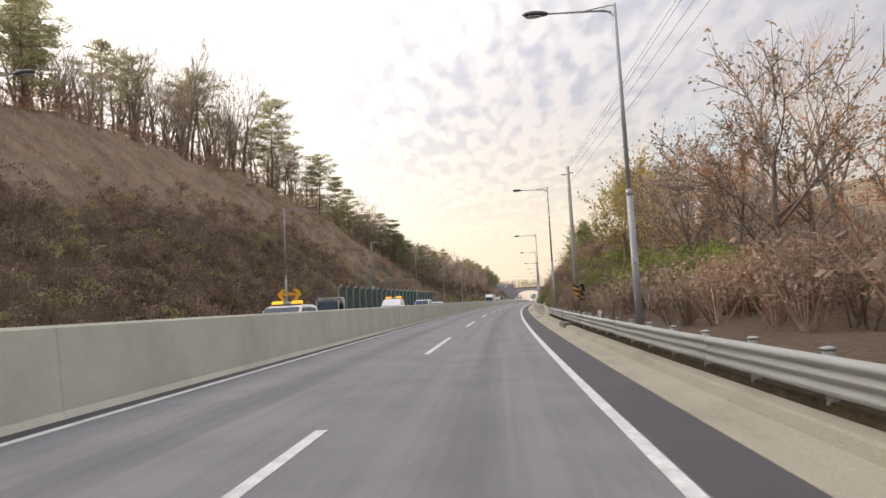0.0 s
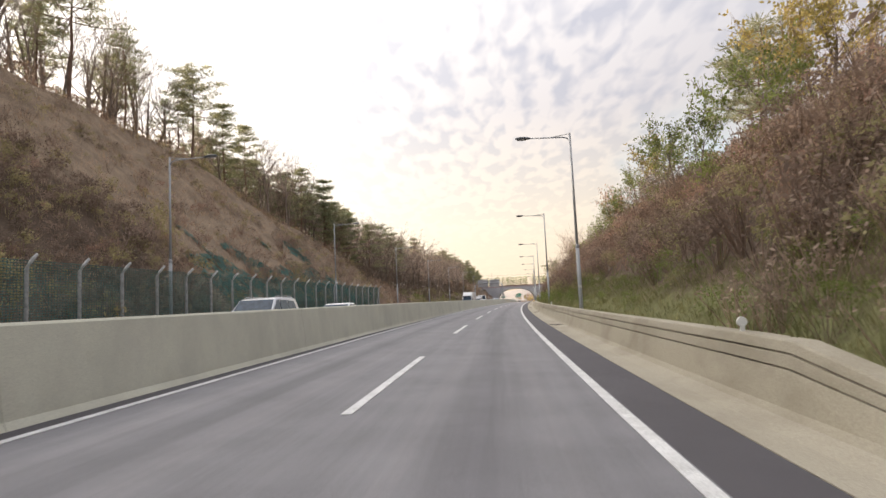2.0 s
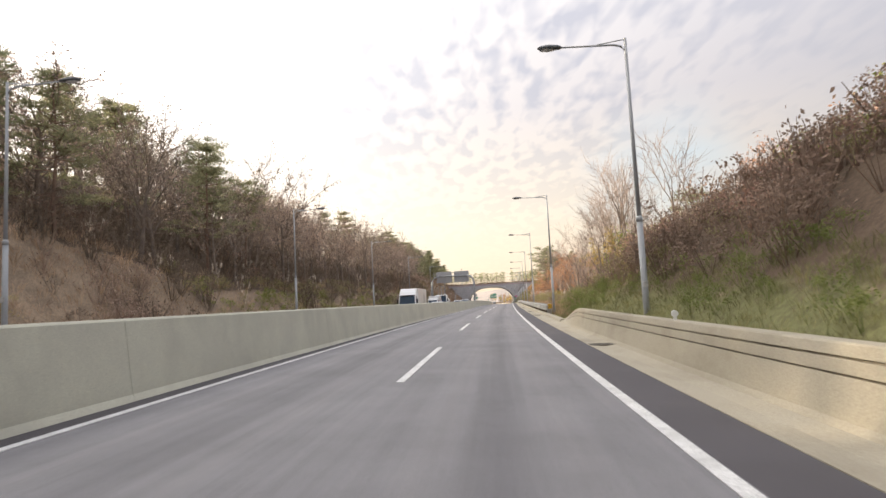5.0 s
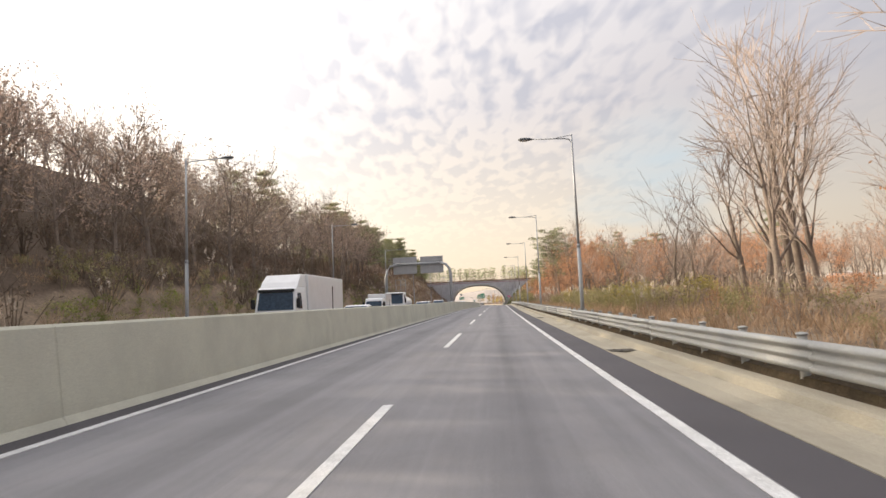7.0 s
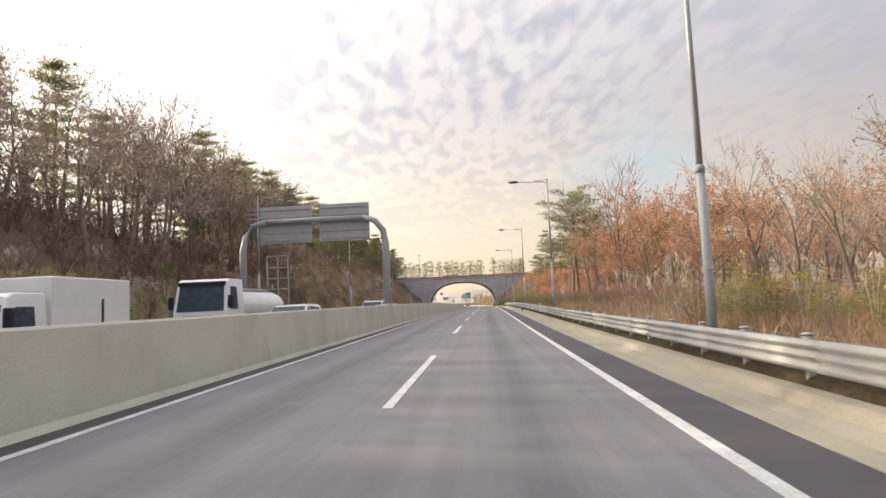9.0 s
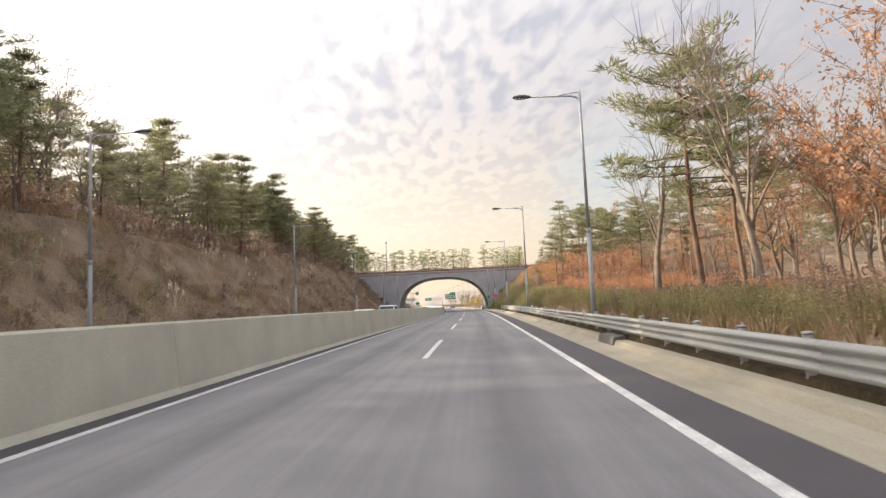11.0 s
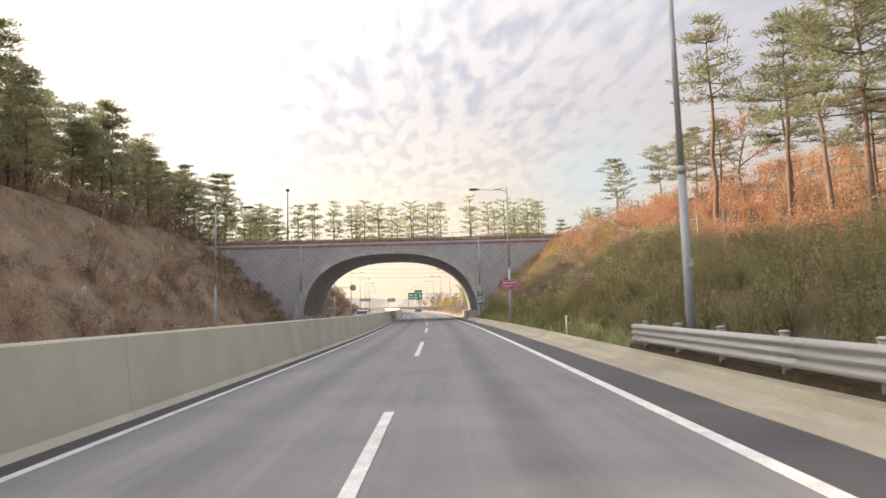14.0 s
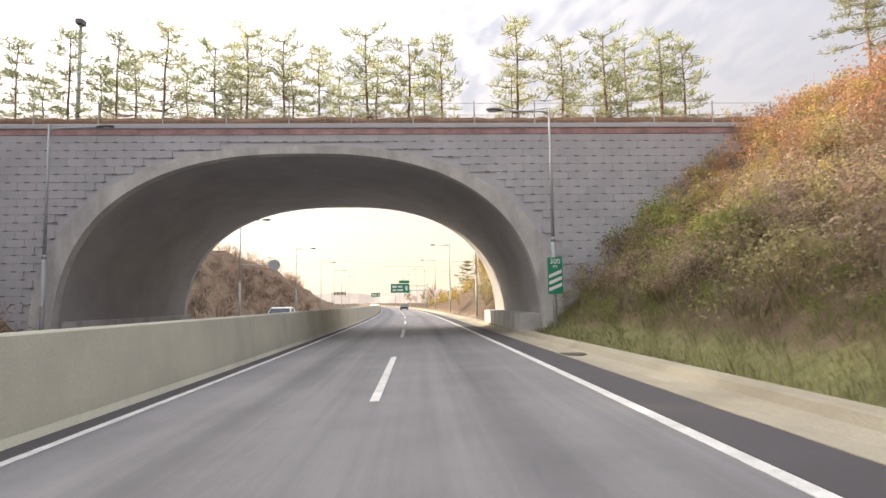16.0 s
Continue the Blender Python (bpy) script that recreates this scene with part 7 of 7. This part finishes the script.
        prof = [(0.0, 0.75), (0.12, 0.97), (0.3, 1.0), (box_long - 0.5, 1.0), (box_long - 0.3, 0.97), (box_long - 0.15, 0.75)]
        tube(bm, [(0, n + cab_long + 0.15 + y, 1.55) for y, k in prof], [k * 0.78 for y, k in prof], 20)
        for v in bm.verts:
            v.co.x *= 1.35
        part("tank", bm, col, c, "white rounded tank", True)
        bm = bmesh.new(); box(bm, -0.4, 0.4, n + cab_long + 1.0, n + L - 1.0, 2.3, 2.42, 0.03)
        part("walkway", bm, M_STEEL, c)
    bm = bmesh.new(); box(bm, -0.45, 0.45, n + 0.5, n + L - 0.1, 0.55, 0.93)
    part("chassis", bm, M_BLACK, c)
    wheels(c, half - 0.16, (n + 0.9, n + L - 1.6) if L < 8 else (n + 1.0, n + L - 2.8, n + L - 1.6), 0.42 if L > 7 else 0.33)
    return c


sB = 75.2
car("patrol_car", "white car with a tall canopy and amber lamps", stand(sB, -6.6, banked_up(sB, -6.6)), P_WHITE, 4.8, 1.42, wagon=False)
canopy = base("canopy_box", stand(sB, -6.6, banked_up(sB, -6.6)), "white tapered canopy on the back of a pickup", "canopy")
bm = bmesh.new()
hull(bm, [(-0.35, 1.38), (0.25, 1.80), (0.55, 1.86), (1.3, 1.86), (1.75, 1.3)], 0.78, 1.3, 1.9, 0.12)
part("shell", bm, P_WHITE, canopy)
light_bar(stand(sB + 0.9, -6.6, banked_up(sB, -6.6)), 1.85, "amber warning lamps on a white canopy")
sC = 71.0
truck("pickup_truck", "dark blue pickup lorry with a pale roof in the queue", stand(sC, -9.8, banked_up(sC, -9.8)), 1.75, 3.0, 2.02, 1.25, 0.86, P_DARK, "bed")
car("estate_car", "silver estate car with roof rails in the queue", stand(100.1, -8.0, banked_up(100.1, -8)), P_SILVER, 4.8, 1.78, rails=True)
car("saloon_car", "white saloon car in the queue", stand(112.0, -8.0, banked_up(112, -8)), P_WHITE, 4.6, 1.46, wagon=False)
truck("box_lorry", "large white box lorry in the queue", stand(233.4, -10.8, banked_up(233, -10.8)), 2.3, 8.4, 2.62, 3.4, 1.22, P_WHITE, "box")
truck("box_lorry", "small white box lorry in the queue", stand(258.6, -10.8, banked_up(258, -10.8)), 1.7, 3.6, 2.05, 2.5, 0.95, P_WHITE, "box")
truck("tank_lorry", "white tank lorry in the queue", stand(271.6, -10.6, banked_up(271, -10.6)), 2.0, 6.0, 2.75, 2.6, 1.2, P_WHITE, "tank")
car("estate_car", "white estate car in the queue", stand(270.5, -7.5, banked_up(270, -7.5)), P_WHITE, 4.6, 1.55)
car("estate_car", "pale silver estate car in the queue", stand(292.4, -7.7, banked_up(293, -7.7)), P_SILVER, 4.8, 1.70, rails=True)
car("minivan", "white minivan in the queue", stand(356.0, -7.9, banked_up(356, -7.9)), P_WHITE, 4.9, 1.85)
car("saloon_car", "white saloon car in the queue", stand(340.0, -7.6, banked_up(340, -7.6)), P_WHITE, 4.6, 1.46, wagon=False)
car("saloon_car", "white saloon car close behind a lorry", stand(234.3, -7.5, banked_up(234, -7.5)), P_WHITE, 4.4, 1.46, wagon=False)
car("saloon_car", "white saloon car beyond the bridge", stand(458.0, -9.6, banked_up(458, -9.6)), P_WHITE, 4.6, 1.55, wagon=False)
# one dark car far ahead in the own lane
car("saloon_car", "small dark saloon car far ahead", stand(560.0, 1.7, 0.0, 180), P_DARK, 4.5, 1.45, wagon=False)

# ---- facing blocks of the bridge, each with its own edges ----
M_NOTCH_SHADE = material("notch_shade", (0.22, 0.22, 0.24), rough=0.95, vary=0.2, bump=0.2)
wall_front = bpy.data.objects["face_wall"]
BW, BH = 0.82, 0.352
bm = bmesh.new()
box(bm, -BW / 2 + 0.003, BW / 2 - 0.003, -0.05, 0.0, 0.003, BH - 0.003, 0.008)
block_mesh = finish("block", bm, M_BLOCK)
# thin dark plates, just proud of the blocks, give the shade of notches
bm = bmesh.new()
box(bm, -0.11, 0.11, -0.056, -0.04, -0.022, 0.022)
notch_mesh = finish("block_notch", bm, M_NOTCH_SHADE)
bv = np.array([v.co for v in block_mesh.vertices])
bf = [list(p.vertices) for p in block_mesh.polygons]
nv = np.array([v.co for v in notch_mesh.vertices])
nf = [list(p.vertices) for p in notch_mesh.polygons]


def inside_arch(x, z, a=11.5, h=8.65):
    return abs(x) < a and z < h * max(0.0, 1 - abs(x / a) ** 2.5) ** 0.4


spots_ = []
for row in range(26):
    z = row * BH
    off = BW / 2 if row % 2 else 0.0
    for k in range(-34, 27):
        x = k * BW + off
        if any(inside_arch(x + dx, z + dz) for dx in (-BW / 2, BW / 2) for dz in (0, BH)):
            continue
        if x < -26 or x > 22:
            continue
        lat = x - 4.25
        if lie(BS, lat) > z + BH + 0.4:
            continue
        spots_.append((x, z))
spots_.sort(key=lambda q: abs(q[0]) * 0.6 + abs(q[1] - 7.0))
for x, z in spots_[:300]:
    ob = new("block", block_mesh)
    ob.parent = wall_front
    ob.matrix_basis = Matrix.Translation((x, 0.05, z))


def joined(name, verts, faces, where, mat, label):
    V, F, n = [], [], 0
    for x, z in where:
        V += (verts + (x, 0.05, z)).tolist()
        F += [[i + n for i in f] for f in faces]
        n += len(verts)
    me = bpy.data.meshes.new(name)
    me.from_pydata(V, [], F)
    me.materials.append(mat)
    ob = tagged(new(name, me), label, kind="stuff")
    ob.parent = wall_front
    return ob


joined("block_rest", bv, bf, spots_[300:], M_BLOCK, "grey facing blocks")
joined("block_notch", nv, nf, [(x + BW / 2, z) for x, z in spots_], M_NOTCH_SHADE, "small dark plates coloured as the shade of notches between the blocks")
